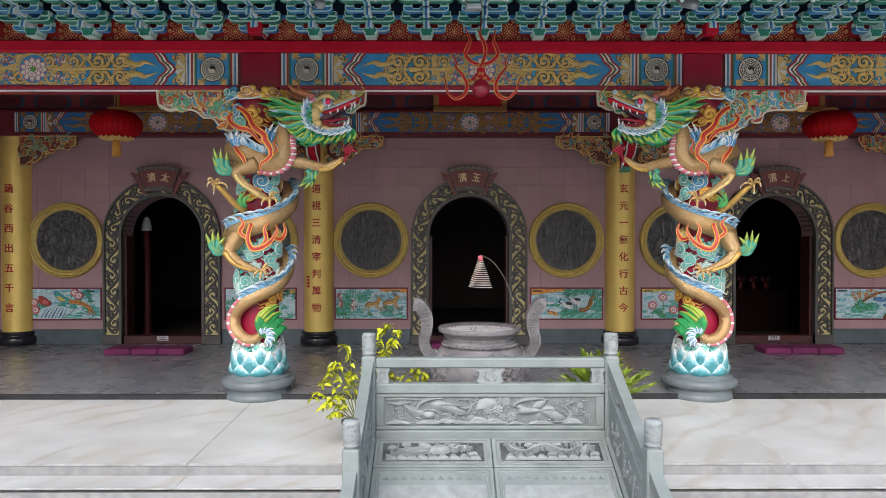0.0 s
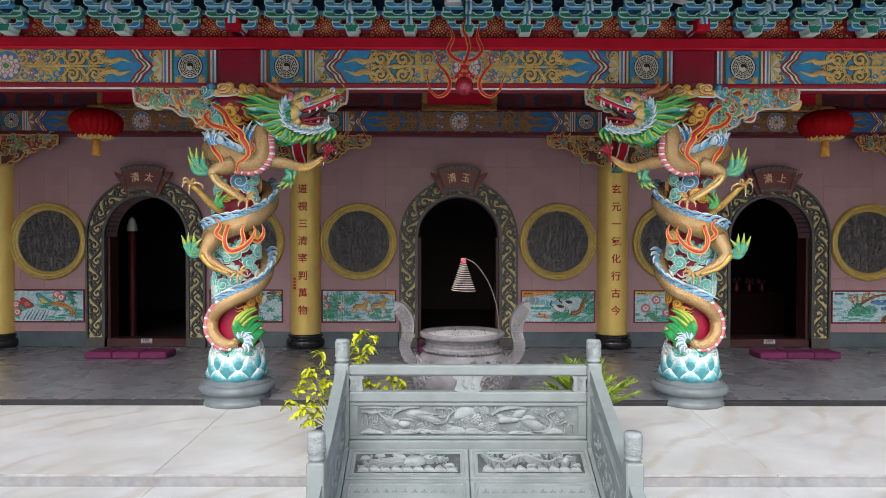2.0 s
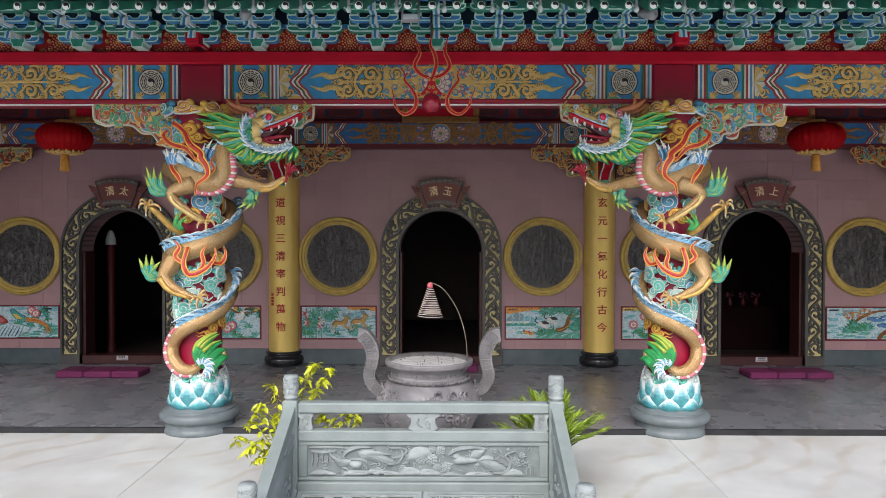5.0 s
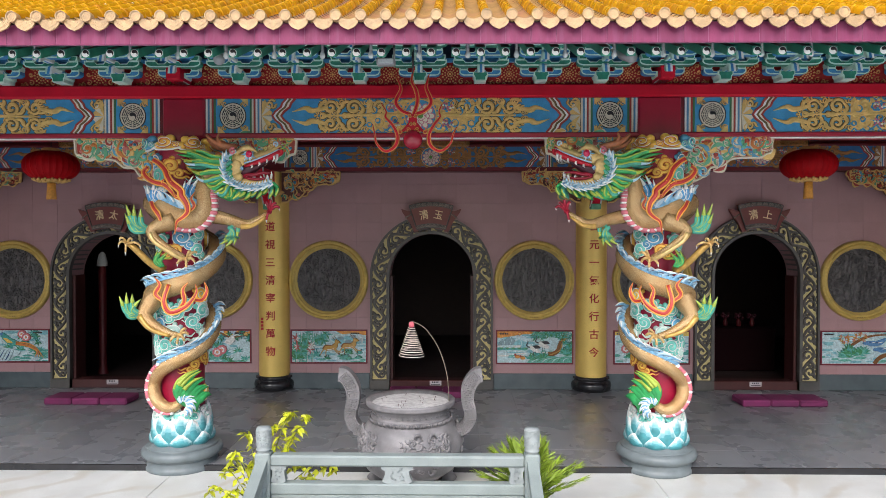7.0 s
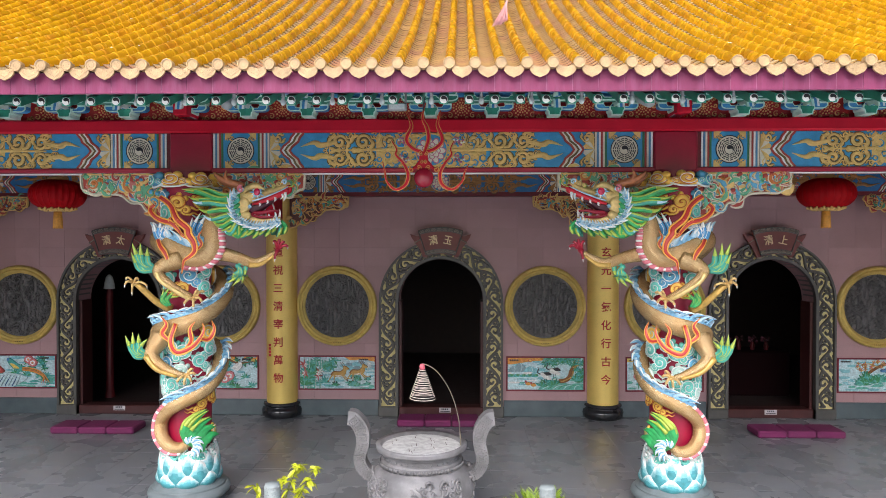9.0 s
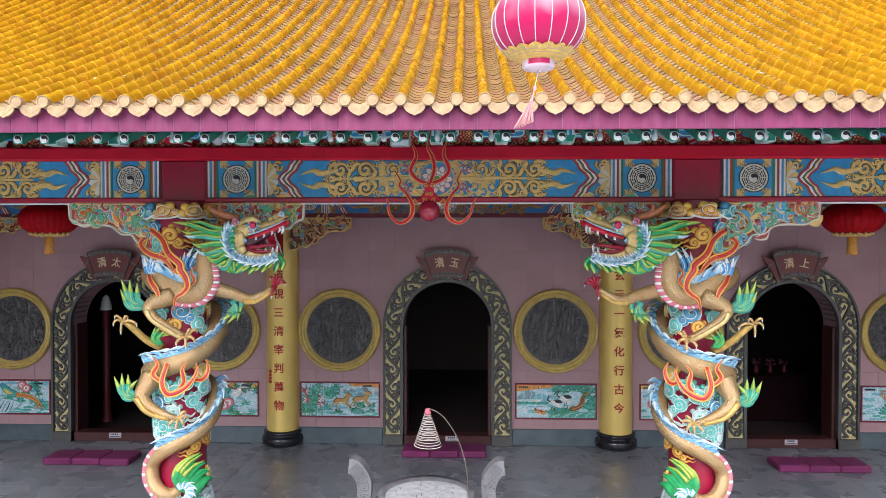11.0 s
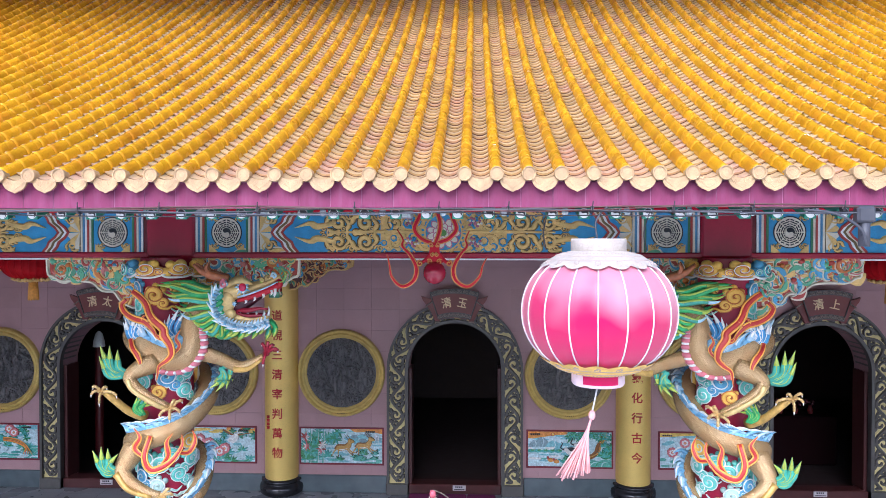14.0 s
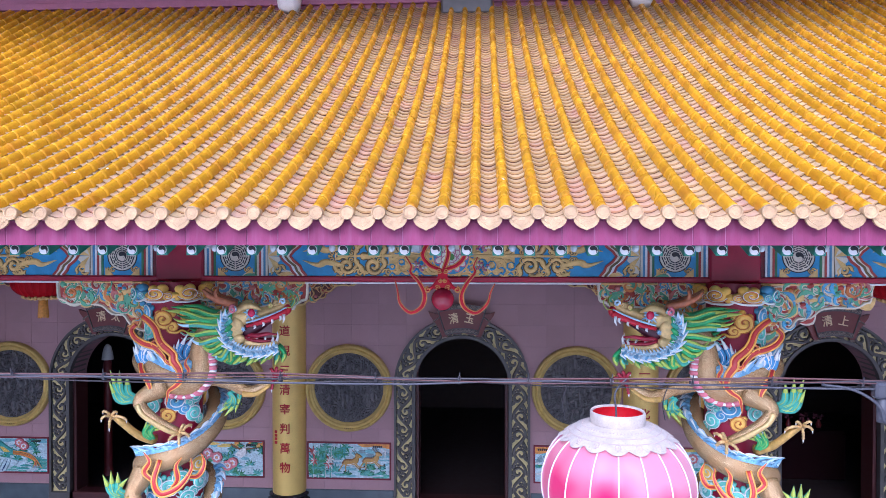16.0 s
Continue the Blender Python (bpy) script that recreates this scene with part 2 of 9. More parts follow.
def veined(m, color, amount, turn):
    """Drifting diagonal veins over a stone's own colour."""
    n, l = m.node_tree.nodes, m.node_tree.links
    p = n["Principled BSDF"]
    base = p.inputs["Base Color"].links[0].from_socket
    tc, info, shift, mp = n.new("ShaderNodeTexCoord"), n.new("ShaderNodeObjectInfo"), n.new("ShaderNodeVectorMath"), n.new("ShaderNodeMapping")
    shift.operation = "ADD"
    l.new(tc.outputs["Object"], shift.inputs[0])
    l.new(info.outputs["Location"], shift.inputs[1])
    mp.inputs["Rotation"].default_value = (0, 0, turn)
    l.new(shift.outputs[0], mp.inputs["Vector"])
    w, cover = n.new("ShaderNodeTexWave"), n.new("ShaderNodeTexNoise")
    for name, v in (("Scale", 0.55), ("Distortion", 9.0), ("Detail", 5.0), ("Detail Scale", 0.9)):
        w.inputs[name].default_value = v
    cover.inputs["Scale"].default_value, cover.inputs["Detail"].default_value = 0.8, 4
    l.new(mp.outputs[0], w.inputs["Vector"])
    l.new(mp.outputs[0], cover.inputs["Vector"])
    r, rc, k, x = n.new("ShaderNodeMapRange"), n.new("ShaderNodeMapRange"), n.new("ShaderNodeMath"), n.new("ShaderNodeMix")
    r.inputs[1].default_value, r.inputs[2].default_value, r.inputs[4].default_value = 0.7, 1.0, amount
    rc.inputs[1].default_value, rc.inputs[2].default_value = 0.42, 0.6
    l.new(w.outputs["Fac"], r.inputs[0])
    l.new(cover.outputs[0], rc.inputs[0])
    k.operation = "MULTIPLY"
    l.new(r.outputs[0], k.inputs[0])
    l.new(rc.outputs[0], k.inputs[1])
    x.data_type = "RGBA"
    l.new(k.outputs[0], x.inputs[0])
    l.new(base, x.inputs[6])
    x.inputs[7].default_value = (*color, 1)
    l.new(x.outputs[2], p.inputs["Base Color"])


veined(pale_marble, (0.42, 0.37, 0.29), 0.5, 0.7)
step_grey = material("step_grey", (0.27, 0.272, 0.27), 0.6, vary=0.2, scale=9, fine=200, bump=0.12, stain=(0.34, 0.335, 0.325), stain_amount=0.5)
green_stone = material("green_stone", (0.225, 0.26, 0.245), 0.55, vary=0.14, scale=3, fine=160, bump=0.12, stain=(0.3, 0.33, 0.325), stain_amount=0.5, stain_scale=2.5)
# Darker stone for grounds behind carving: recess shade put into the colour.
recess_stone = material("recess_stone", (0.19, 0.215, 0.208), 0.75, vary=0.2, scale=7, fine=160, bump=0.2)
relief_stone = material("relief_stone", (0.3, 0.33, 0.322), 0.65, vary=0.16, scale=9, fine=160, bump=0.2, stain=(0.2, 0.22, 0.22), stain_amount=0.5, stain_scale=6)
base_stone = material("base_stone", (0.15, 0.178, 0.186), 0.42, vary=0.15, fine=200, bump=0.06)
# Near-white so that the unseen ground bounces light up under the eave.
ground_paving = material("ground_paving", (0.8, 0.79, 0.77), 0.8, vary=0.1, scale=0.6, fine=30, bump=0.2, stain=(0.62, 0.61, 0.59), stain_amount=0.5, stain_scale=0.3)
red_lacquer = material("red_lacquer", (0.48, 0.004, 0.022), 0.5, vary=0.1, scale=3, fine=80, bump=0.03, spec=0.25)
block_red = material("block_red", (0.3, 0.004, 0.026), 0.35, vary=0.12, scale=3, fine=80, bump=0.03)
dark_red = material("dark_red", (0.13, 0.01, 0.014), 0.45, vary=0.15)
added_wall_plaster = material("added_wall_plaster", (0.66, 0.64, 0.61), 0.8, vary=0.1, scale=1.5, bump=0.15, stain=(0.5, 0.48, 0.45), stain_amount=0.5)
ceiling_red = material("ceiling_red", (0.2, 0.03, 0.027), 0.6, vary=0.2)
gold_paint = material("gold_paint", (0.68, 0.46, 0.15), 0.38, metal=0.12, vary=0.18, scale=12, fine=80, bump=0.12)
# Darker gold for timber deep in the porch, its shade in the colour.
gold_darkened = material("gold_darkened", (0.36, 0.18, 0.05), 0.5, metal=0.2, vary=0.2, scale=14, fine=80, bump=0.1)
gold_column = material("gold_column", (0.82, 0.59, 0.16), 0.4, metal=0.3, vary=0.06, scale=2.5, fine=60, bump=0.02)
ring_gold = material("ring_gold", (0.56, 0.42, 0.12), 0.42, metal=0.35, vary=0.15, scale=8, bump=0.08)
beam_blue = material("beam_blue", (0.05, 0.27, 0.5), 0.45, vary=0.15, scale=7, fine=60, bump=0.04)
# Darker copy of the beam blue: porch shade put into the colour.
shaded_blue = material("shaded_blue", (0.03, 0.16, 0.36), 0.45, vary=0.15, scale=7, fine=60, bump=0.04)
olive_paint = material("olive_paint", (0.14, 0.095, 0.025), 0.5, vary=0.15)
cream_paint = material("cream_paint", (0.66, 0.61, 0.48), 0.5, vary=0.08)
white_paint = material("white_paint", (0.76, 0.77, 0.74), 0.45, vary=0.05, bump=0.05)
orange_paint = material("orange_paint", (0.55, 0.17, 0.03), 0.45, vary=0.12)
brick_red_paint = material("brick_red_paint", (0.36, 0.045, 0.03), 0.45, vary=0.12)
ink_black = material("ink_black", (0.012, 0.012, 0.014), 0.4, vary=0.1)
bracket_green = material("bracket_green", (0.025, 0.2, 0.13), 0.42, vary=0.2, scale=9, bump=0.05)
bracket_blue = material("bracket_blue", (0.045, 0.22, 0.46), 0.42, vary=0.2, scale=9, bump=0.05)
bracket_teal = material("bracket_teal", (0.52, 0.72, 0.63), 0.45, vary=0.12, scale=9, bump=0.05)
frieze_red = material("frieze_red", (0.42, 0.018, 0.02), 0.5, vary=0.15)
frieze_gold = material("frieze_gold", (0.78, 0.42, 0.16), 0.5, vary=0.15)
stone_dark = material("frame_stone", (0.075, 0.072, 0.066), 0.4, vary=0.2, scale=5, fine=140, bump=0.08)
vine_gold = material("vine_gold", (0.52, 0.45, 0.2), 0.45, vary=0.15, scale=10, bump=0.08)
jamb_maroon = material("jamb_maroon", (0.06, 0.017, 0.016), 0.4, vary=0.12)
plaque_red = material("plaque_red", (0.15, 0.03, 0.024), 0.4, vary=0.15)
relief_dark = material("relief_dark", (0.1, 0.096, 0.094), 0.36, vary=0.3, scale=12, fine=90, bump=0.25)
mat_purple = material("mat_purple", (0.16, 0.015, 0.085), 0.75, vary=0.15, scale=8, fine=300, bump=0.25, piece_vary=0.2)
roof_glaze = material("roof_glaze", (0.575, 0.285, 0.003), 0.26, spec=0.22, vary=0.1, scale=4, fine=40, bump=0.05, piece_vary=0.14, island=0.2, stain=(0.42, 0.15, 0.006), stain_amount=0.6, stain_scale=3.5)
pan_glaze = material("pan_glaze", (0.54, 0.385, 0.195), 0.3, spec=0.25, vary=0.12, scale=3, fine=40, bump=0.06, piece_vary=0.08, island=0.1, stain=(0.52, 0.31, 0.225), stain_amount=0.8, stain_scale=2.0)
end_glaze = material("end_glaze", (0.46, 0.3, 0.145), 0.4, vary=0.2, scale=14, fine=90, bump=0.5, piece_vary=0.1)
fascia_purple = material("fascia_purple", (0.2, 0.037, 0.092), 0.5, spec=0.2, vary=0.08, scale=4, bump=0.03, piece_vary=0.12, stain=(0.25, 0.08, 0.155), stain_amount=0.35, stain_scale=5, stretch=(4, 1, 0.6))
# Unglazed lip fronts, with the shadow under each lip in their colour.
pan_edge_shade = material("pan_edge_shade", (0.1, 0.038, 0.024), 0.8, vary=0.3)
mortar_pale = material("mortar_pale", (0.29, 0.11, 0.19), 0.8)
upper_wall = material("upper_wall_paint", (0.3, 0.1, 0.16), 0.5, vary=0.1)
# Hall brown with the indoor shade already in its colour.
interior_shade = material("interior_shade", (0.04, 0.026, 0.024), 0.6, vary=0.2)

# ---- structure ----
DOORS = (-5.5, 0.0, 5.5)
COLUMNS = (-2.75, 2.75)
HALF, SPRING, FRAME = 0.715, 1.94, 1.045


def in_opening(x, z, grow=0.0):
    for d in DOORS:
        if abs(x - d) < HALF + grow and (z < SPRING or math.hypot(x - d, z - SPRING) < HALF + grow):
            return True
    return False


# Ground: one wide sheet, the platform and its steps.
g = Shape().add([(-2000, -2000, 0), (2000, -2000, 0), (2000, 2000, 0), (-2000, 2000, 0)], [[0, 1, 2, 3]])
part("ground", g, ground_paving, label="pale temple courtyard ground, brightened to bounce light under the eave", kind="structure", category="ground", base=(0, 0, 0)).location.z = -1.02 * MODULE
g = Shape().box(-11, 11, -3.98, 6.5, -1.02, -0.004)
floor = part("floor", g, floor_joint, label="polished dark grey stone tile porch floor", kind="structure", category="floor")
g = Shape().box(-11, 11, -4.02, -3.985, -0.3, 0.001, 0.003)
part("floor_edging", g, black_granite, label="thin black granite strip edging the porch floor", kind="structure", category="trim")
# The outer terrace falls a little towards its steps.
TERRACE_BACK, TERRACE_FRONT = -0.062, -0.105


def terrace_z(y):
    return TERRACE_BACK + (TERRACE_FRONT - TERRACE_BACK) * (-4.025 - y) / 2.3


g = Shape().box(-11, 11, -6.28, -4.025, -1.02, -0.126)
terrace = part("terrace", g, step_grey, label="pale marble terrace slabs before the porch", kind="structure", category="terrace")
g = Shape()
for k in range(6):
    g.box(-11, 11, -6.3 - 0.3 * (k + 1), -6.27 - 0.3 * k, -1.02, -0.255 - 0.145 * k, 0.004)
steps = part("steps", g, step_grey, label="broad grey and pale marble steps up to the terrace", kind="structure", category="steps")

# Wall with three arched doorways.
g = Shape()
xs = [-11.0]
for d in DOORS:
    xs += [d - HALF, d + HALF]
xs.append(11.0)
for i in range(0, len(xs), 2):
    g.box(xs[i], xs[i + 1], 0.004, 0.4, 0, SPRING, 0.0)
for i, d in enumerate(DOORS):
    pts = arc(d, SPRING, HALF, 180, 0, 24)
    left, right = d - 2.75, d + 2.75
    g.prism([(left, SPRING), *pts, (right, SPRING), (right, 4.9), (left, 4.9)], 0.004, 0.4)
for s in (-1, 1):
    g.box(*sorted((s * 8.25, s * 11)), 0.004, 0.4, SPRING, 4.9, 0.0)
wall = part("wall_north", g, wall_joint, label="wall of pinkish grey polished stone tiles with arched doorways", kind="structure", category="wall")

# Ceiling of the porch and the dark hall behind the doors.
g = Shape().box(-11, 11, -3.6, 0.4, 4.86, 4.95)
for x in (-5.5, -4.1, -1.4, 0, 1.4, 4.1, 5.5):
    g.box(x - 0.05, x + 0.05, -3.6, 0.0, 4.76, 4.86)
part("ceiling", g, ceiling_red, label="dark red timber porch ceiling", kind="structure", category="ceiling")
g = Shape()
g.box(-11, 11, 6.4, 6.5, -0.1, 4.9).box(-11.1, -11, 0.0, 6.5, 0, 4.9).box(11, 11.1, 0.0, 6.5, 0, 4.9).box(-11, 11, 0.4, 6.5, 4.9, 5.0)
part("hall_shell", g, interior_shade, label="hall walls and ceiling, darkened for the shade behind the doors", kind="structure", category="wall")
# Dark sheet over the floor, in place of the shade indoors.
part("hall_floor", Shape().box(-11, 11, 0.24, 6.4, -0.003, 0.004), interior_shade, label="dark sheet on the hall floor for the shade behind the doors", kind="structure", category="floor")
# Unseen end walls, added to keep side light off the outer bays.
for s, nm in ((-1, "wall_west"), (1, "wall_east")):
    g = Shape().box(*sorted((s * 9.2, s * 9.4)), -3.98, 0.0, 0, 4.86)
    part(nm, g, wall_tile, label="unseen plain end wall added to shade the porch sides", kind="structure", category="wall")

# Unseen plain walls on two sides and behind, added to block and bounce light.
for nm, b in (("wall_southwest", (-11.4, -11.1, -30.0, -4.0)), ("wall_southeast", (11.1, 11.4, -30.0, -4.0)), ("wall_south", (-11.4, 11.4, -30.3, -30.0))):
    part(nm, Shape().box(*b, -1.02, 3.2 if nm == "wall_south" else 5.2, 0.02), added_wall_plaster, label="unseen plain plastered wall added to block and bounce light", kind="structure", category="wall")


# Roof: a concave slope from the eave back to the upper wall.
EAVE_Y, EAVE_Z, PITCH = -6.33, 4.345, 0.198
RUN = 6.25


def roof_point(s):
    """y, z and slope at s modules back from the eave."""
    return EAVE_Y + s, EAVE_Z + 0.40 * s + 0.0235 * s * s, math.atan(0.40 + 0.047 * s)


g = Shape()
ss = [0.07 + (RUN - 0.07) * i / 20 for i in range(21)]
top = [(roof_point(s)[0], roof_point(s)[1] - 0.075) for s in ss]
poly = top + [(y, z - 0.07) for y, z in reversed(top)]
n = len(poly)
vs = [(-10.2, y, z) for y, z in poly] + [(10.2, y, z) for y, z in poly]
g.add(vs, [list(range(n)), list(range(2 * n - 1, n - 1, -1))] + [[i, (i + 1) % n, n + (i + 1) % n, n + i] for i in range(n)])
roof = part("roof", g, dark_red, label="concave roof of glazed yellow barrel and pan tiles", kind="structure", category="roof")
g = Shape().box(-10.2, 10.2, -0.1, 0.3, 6.6, 10.5)
g.box(-10.2, 10.2, -0.16, -0.08, 7.76, 7.86)
part("upper_wall", g, upper_wall, label="purple red wall above the roof", kind="structure", category="wall")
# Unseen eave slab, added to shade the top of the roof.
g = Shape().box(-10.6, 10.6, -3.3, 0.3, 8.75, 8.9, 0.02)
part("upper_eave", g, dark_red, label="unseen dark red eave slab added to shade the top of the roof", kind="structure", category="roof")


# ---- painted beams ----
SCROLL = random.Random(17)


def leaf_scroll(g, x, z, s, flip, mi, y, depth=0.012):
    """One acanthus scroll: a coil with two leaf tongues. flip: -1 turns it upside down."""
    t = lambda pts: [(x + s * px, z + s * pz * flip) for px, pz in pts]
    depth *= 1 + SCROLL.uniform(-0.12, 0.12)
    a = t(spiral(0.0, 0.0, 0.46, 0.08, -150, 1.35, 20))
    g.stroke(a, taper(len(a), 0.26 * abs(s), 0.42 * abs(s), 0.2 * abs(s)), y, depth * 0.3, 5, 0.9)
    g.stroke(a, taper(len(a), 0.18 * s, 0.3 * s, 0.13 * s), y, depth, mi)
    for pts in ([(-0.4, -0.2), (-0.62, 0.1), (-0.5, 0.42), (-0.62, 0.62)], [(-0.05, 0.45), (0.3, 0.6), (0.62, 0.45), (0.75, 0.6)], [(0.3, -0.38), (0.62, -0.3), (0.8, 0.02), (0.98, 0.1)]):
        b = smooth_path(t(pts), 4)
        g.stroke(b, taper(len(b), 0.24 * abs(s), 0.44 * abs(s), 0.05 * abs(s)), y, depth * 0.28, 5, 0.9)
        g.stroke(b, taper(len(b), 0.16 * s, 0.32 * s, 0.03 * s), y, depth * SCROLL.uniform(0.78, 0.94), mi)


def lotus(g, x, z, s, y, slots):
    """A painted open lotus in a round field: rings of pale petals with rosy backs round a green heart."""
    g.disc(x, z, s * 0.6, y - 0.003, y, 28, slots[3])
    g.stroke(arc(x, z, s * 0.6, 0, 360, 28), s * 0.05, y - 0.002, 0.008, slots[4], 0.8)
    lay = 0
    for n, ln, r0, wide in ((11, 0.44, 0.36, 0.125), (9, 0.34, 0.2, 0.12), (7, 0.24, 0.09, 0.1)):
        for k in range(n):
            r = 2 * math.pi * (k + 0.5 * (n % 3)) / n
            for grow, mi in ((1.0, slots[0]), (0.78, slots[1])):
                cx, cz = x + math.cos(r) * s * r0, z + math.sin(r) * s * r0 * 0.85 - 0.03 * s
                pts = []
                for i in range(8):
                    q = 2 * math.pi * i / 8
                    u, w = math.cos(q) * ln * s * 0.5 * grow, math.sin(q) * s * wide * grow
                    pts.append((cx + u * math.cos(r) - w * math.sin(r), cz + u * math.sin(r) + w * math.cos(r)))
                g.prism(pts, y - 0.005 - 0.0005 * lay, y, mi)
                lay += 0.35
    g.disc(x, z - 0.02 * s, s * 0.11, y - 0.024, y, 12, slots[2])


def bagua_panel(g, x, z, r, y, sl):
    """Eight broken bar rings round a halved disc. sl: slots for the pale ground, black."""
    g.disc(x, z, r, y - 0.004, y, 32, sl[0])
    g.stroke(arc(x, z, r * 1.02, 0, 360, 32), r * 0.07, y - 0.001, 0.006, sl[1], 0.9)
    for k in range(8):
        a = radians(45 * k + 22.5)
        c, s = math.cos(a), math.sin(a)
        for j, d in enumerate((0.8, 0.66, 0.52, 0.39)):
            half = d * r * math.tan(radians(22.5)) * 0.86
            split = (k * 5 + j * 3 + k // 2) % 2
            for u0, u1 in (((-half, -half * 0.16), (half * 0.16, half)) if split else ((-half, half),)):
                w = r * 0.036
                pts = [(x + c * (d * r + q) - s * u, z + s * (d * r + q) + c * u) for q, u in ((-w, u0), (w, u0), (w, u1), (-w, u1))]
                g.prism(pts, y - 0.007, y - 0.002, sl[1])
    g.disc(x, z, r * 0.3, y - 0.012, y - 0.002, 24, sl[0])
    half = arc(x, z, r * 0.3, -60, 120, 12)
    c1, c2 = (x + r * 0.15 * math.cos(radians(120)), z + r * 0.15 * math.sin(radians(120))), (x + r * 0.15 * math.cos(radians(-60)), z + r * 0.15 * math.sin(radians(-60)))
    poly = half + arc(*c1, r * 0.15, 120, 300, 8)[1:] + arc(*c2, r * 0.15, 120, -60, 8)[1:-1]
    g.prism(poly, y - 0.015, y - 0.003, sl[1])
    g.disc(*c1, r * 0.06, y - 0.017, y - 0.003, 8, sl[1])
    g.disc(*c2, r * 0.06, y - 0.019, y - 0.003, 8, sl[0])


BAND = [beam_blue, gold_paint, white_paint, ink_black, brick_red_paint, olive_paint, cream_paint, dark_red, material("stripe_green", (0.05, 0.17, 0.07), 0.5, vary=0.15), material("stripe_blue", (0.09, 0.25, 0.42), 0.5, vary=0.15)]
LOTUS = [material("lotus_pink", (0.48, 0.16, 0.24), 0.5), material("lotus_pale", (0.7, 0.66, 0.54), 0.5), material("lotus_green", (0.12, 0.28, 0.06), 0.5), material("lotus_field", (0.06, 0.27, 0.48), 0.5), gold_paint]


def painted_bay(parent, x0, x1, z0, z1, y, BAND=BAND):
    """The painted face of one bay of a beam, each field of it a part."""
    h, zc, xc = z1 - z0, (z0 + z1) / 2, (x0 + x1) / 2
    k = h / 0.4
    part("blue_field", Shape().box(x0, x1, y - 0.004, y + 0.02, z0, z1, 0.001), BAND[0], parent)
    for s, xe in ((1, x0), (-1, x1)):
        g = Shape()
        X = lambda u: xe + s * u * k

        def strip(u0, u1, mi, d=0.012):
            g.box(*sorted((X(u0), X(u1))), y - d, y - 0.002, z0, z1, 0.002, mi)

        for u, mi in ((0.0, 2), (0.025, 9), (0.047, 6), (0.07, 4), (0.095, 8)):
            strip(u, u + 0.022, mi)
        for u, mi in ((0.52, 8), (0.543, 6), (0.566, 4), (0.589, 2), (0.612, 9), (0.634, 6)):
            strip(u, u + 0.021, mi)
        part("stripe_band", g, BAND, parent)
        g = Shape()
        bagua_panel(g, X(0.32), zc, 0.15 * k, y - 0.004, (6, 3))
        for cx, cz in ((0.14, z0 + 0.02), (0.5, z0 + 0.02), (0.14, z1 - 0.02), (0.5, z1 - 0.02)):
            leaf_scroll(g, X(cx + (0.055 if cx < 0.3 else -0.055)), cz + (0.035 if cz < zc else -0.035), 0.05 * k, 1 if cz < zc else -1, 1, y - 0.003)
            sx = 1 if cx < 0.3 else -1
            sz = 1 if cz < zc else -1
            tri = [(X(cx), cz - 0.02 * sz), (X(cx + 0.09 * sx), cz - 0.02 * sz), (X(cx + 0.05 * sx), cz + 0.02 * sz), (X(cx), cz + 0.06 * sz)]
            g.prism(tri, y - 0.012, y - 0.003, 1)
        part("trigram_disc", g, BAND, parent, "cream disc with black trigrams and a halved centre")
        # half flower and leaf corner between the stripes and the chevron
        g = Shape()
        g.box(*sorted((X(0.656), X(0.665))), y - 0.006, y - 0.003, z0, z1, 0.001, 5)
        for a in range(-70, 71, 28):
            r = radians(a)
            px, pz = 0.66 + 0.11 * math.cos(r), 0.15 * math.sin(r)
            w = 0.03
            pts = [(X(0.66), zc), (X(px - w * math.sin(r)), zc + pz + w), (X(px + 0.02), zc + pz * 1.15), (X(px + w * math.sin(r)), zc + pz - w)]
            g.prism(pts, y - 0.013, y - 0.003, 6 if (a // 28) % 2 else 1)
        for f in (-1, 1):
            leaf_scroll(g, X(0.75), zc + f * 0.13 * k, 0.1 * k, f, 1, y - 0.003)
        part("corner_flower", g, BAND, parent)
        g = Shape()
        for j, mi in enumerate((4, 6, 5, 2, 4)):
            u = 0.93 - 0.026 * j
            pts = [(0.165, 0.2), (0.12, 0.15), (0.1, 0.1), (0.035, 0.05), (0.0, 0.0), (0.035, -0.05), (0.1, -0.1), (0.12, -0.15), (0.165, -0.2)]
            line = [(X(u + p - 0.04), zc + q * k) for p, q in pts]
            g.stroke(line, 0.026 * k, y - 0.003, 0.012 - 0.001 * (j % 2), mi, 0.9)
        part("chevron", g, BAND, parent)
    g = Shape()
    inner = (x1 - x0) / 2 - 1.02 * k
    for s in (-1, 1):
        cols = [0.12, 0.32, 0.52, 0.7]
        for i, u in enumerate(cols):
            for f in (-1, 1):
                leaf_scroll(g, xc + s * inner * u, zc + f * 0.098 * k, (0.165 if i % 2 else 0.18) * k * s, f, 1, y - 0.003, 0.014)
        for f in (-1, 1):
            tip = smooth_path([(xc + s * inner * 0.72, zc + f * 0.1 * k), (xc + s * inner * 0.84, zc + f * 0.06 * k), (xc + s * inner * 0.9, zc + f * 0.09 * k), (xc + s * inner * 1.0, zc + f * 0.045 * k)], 5)
            g.stroke(tip, taper(len(tip), 0.05 * k, 0.075 * k, 0.006), y - 0.003, 0.014, 1)
        for i, u in enumerate((0.03, 0.22, 0.42, 0.61, 0.74)):
            for f in (-1, 1):
                leaf_scroll(g, xc + s * inner * u, zc + f * 0.16 * k, 0.075 * k * s, -f, 1, y - 0.003, 0.012)
                leaf_scroll(g, xc + s * inner * (u + 0.06), zc + f * 0.035 * k, 0.06 * k * s, f, 1, y - 0.003, 0.012)
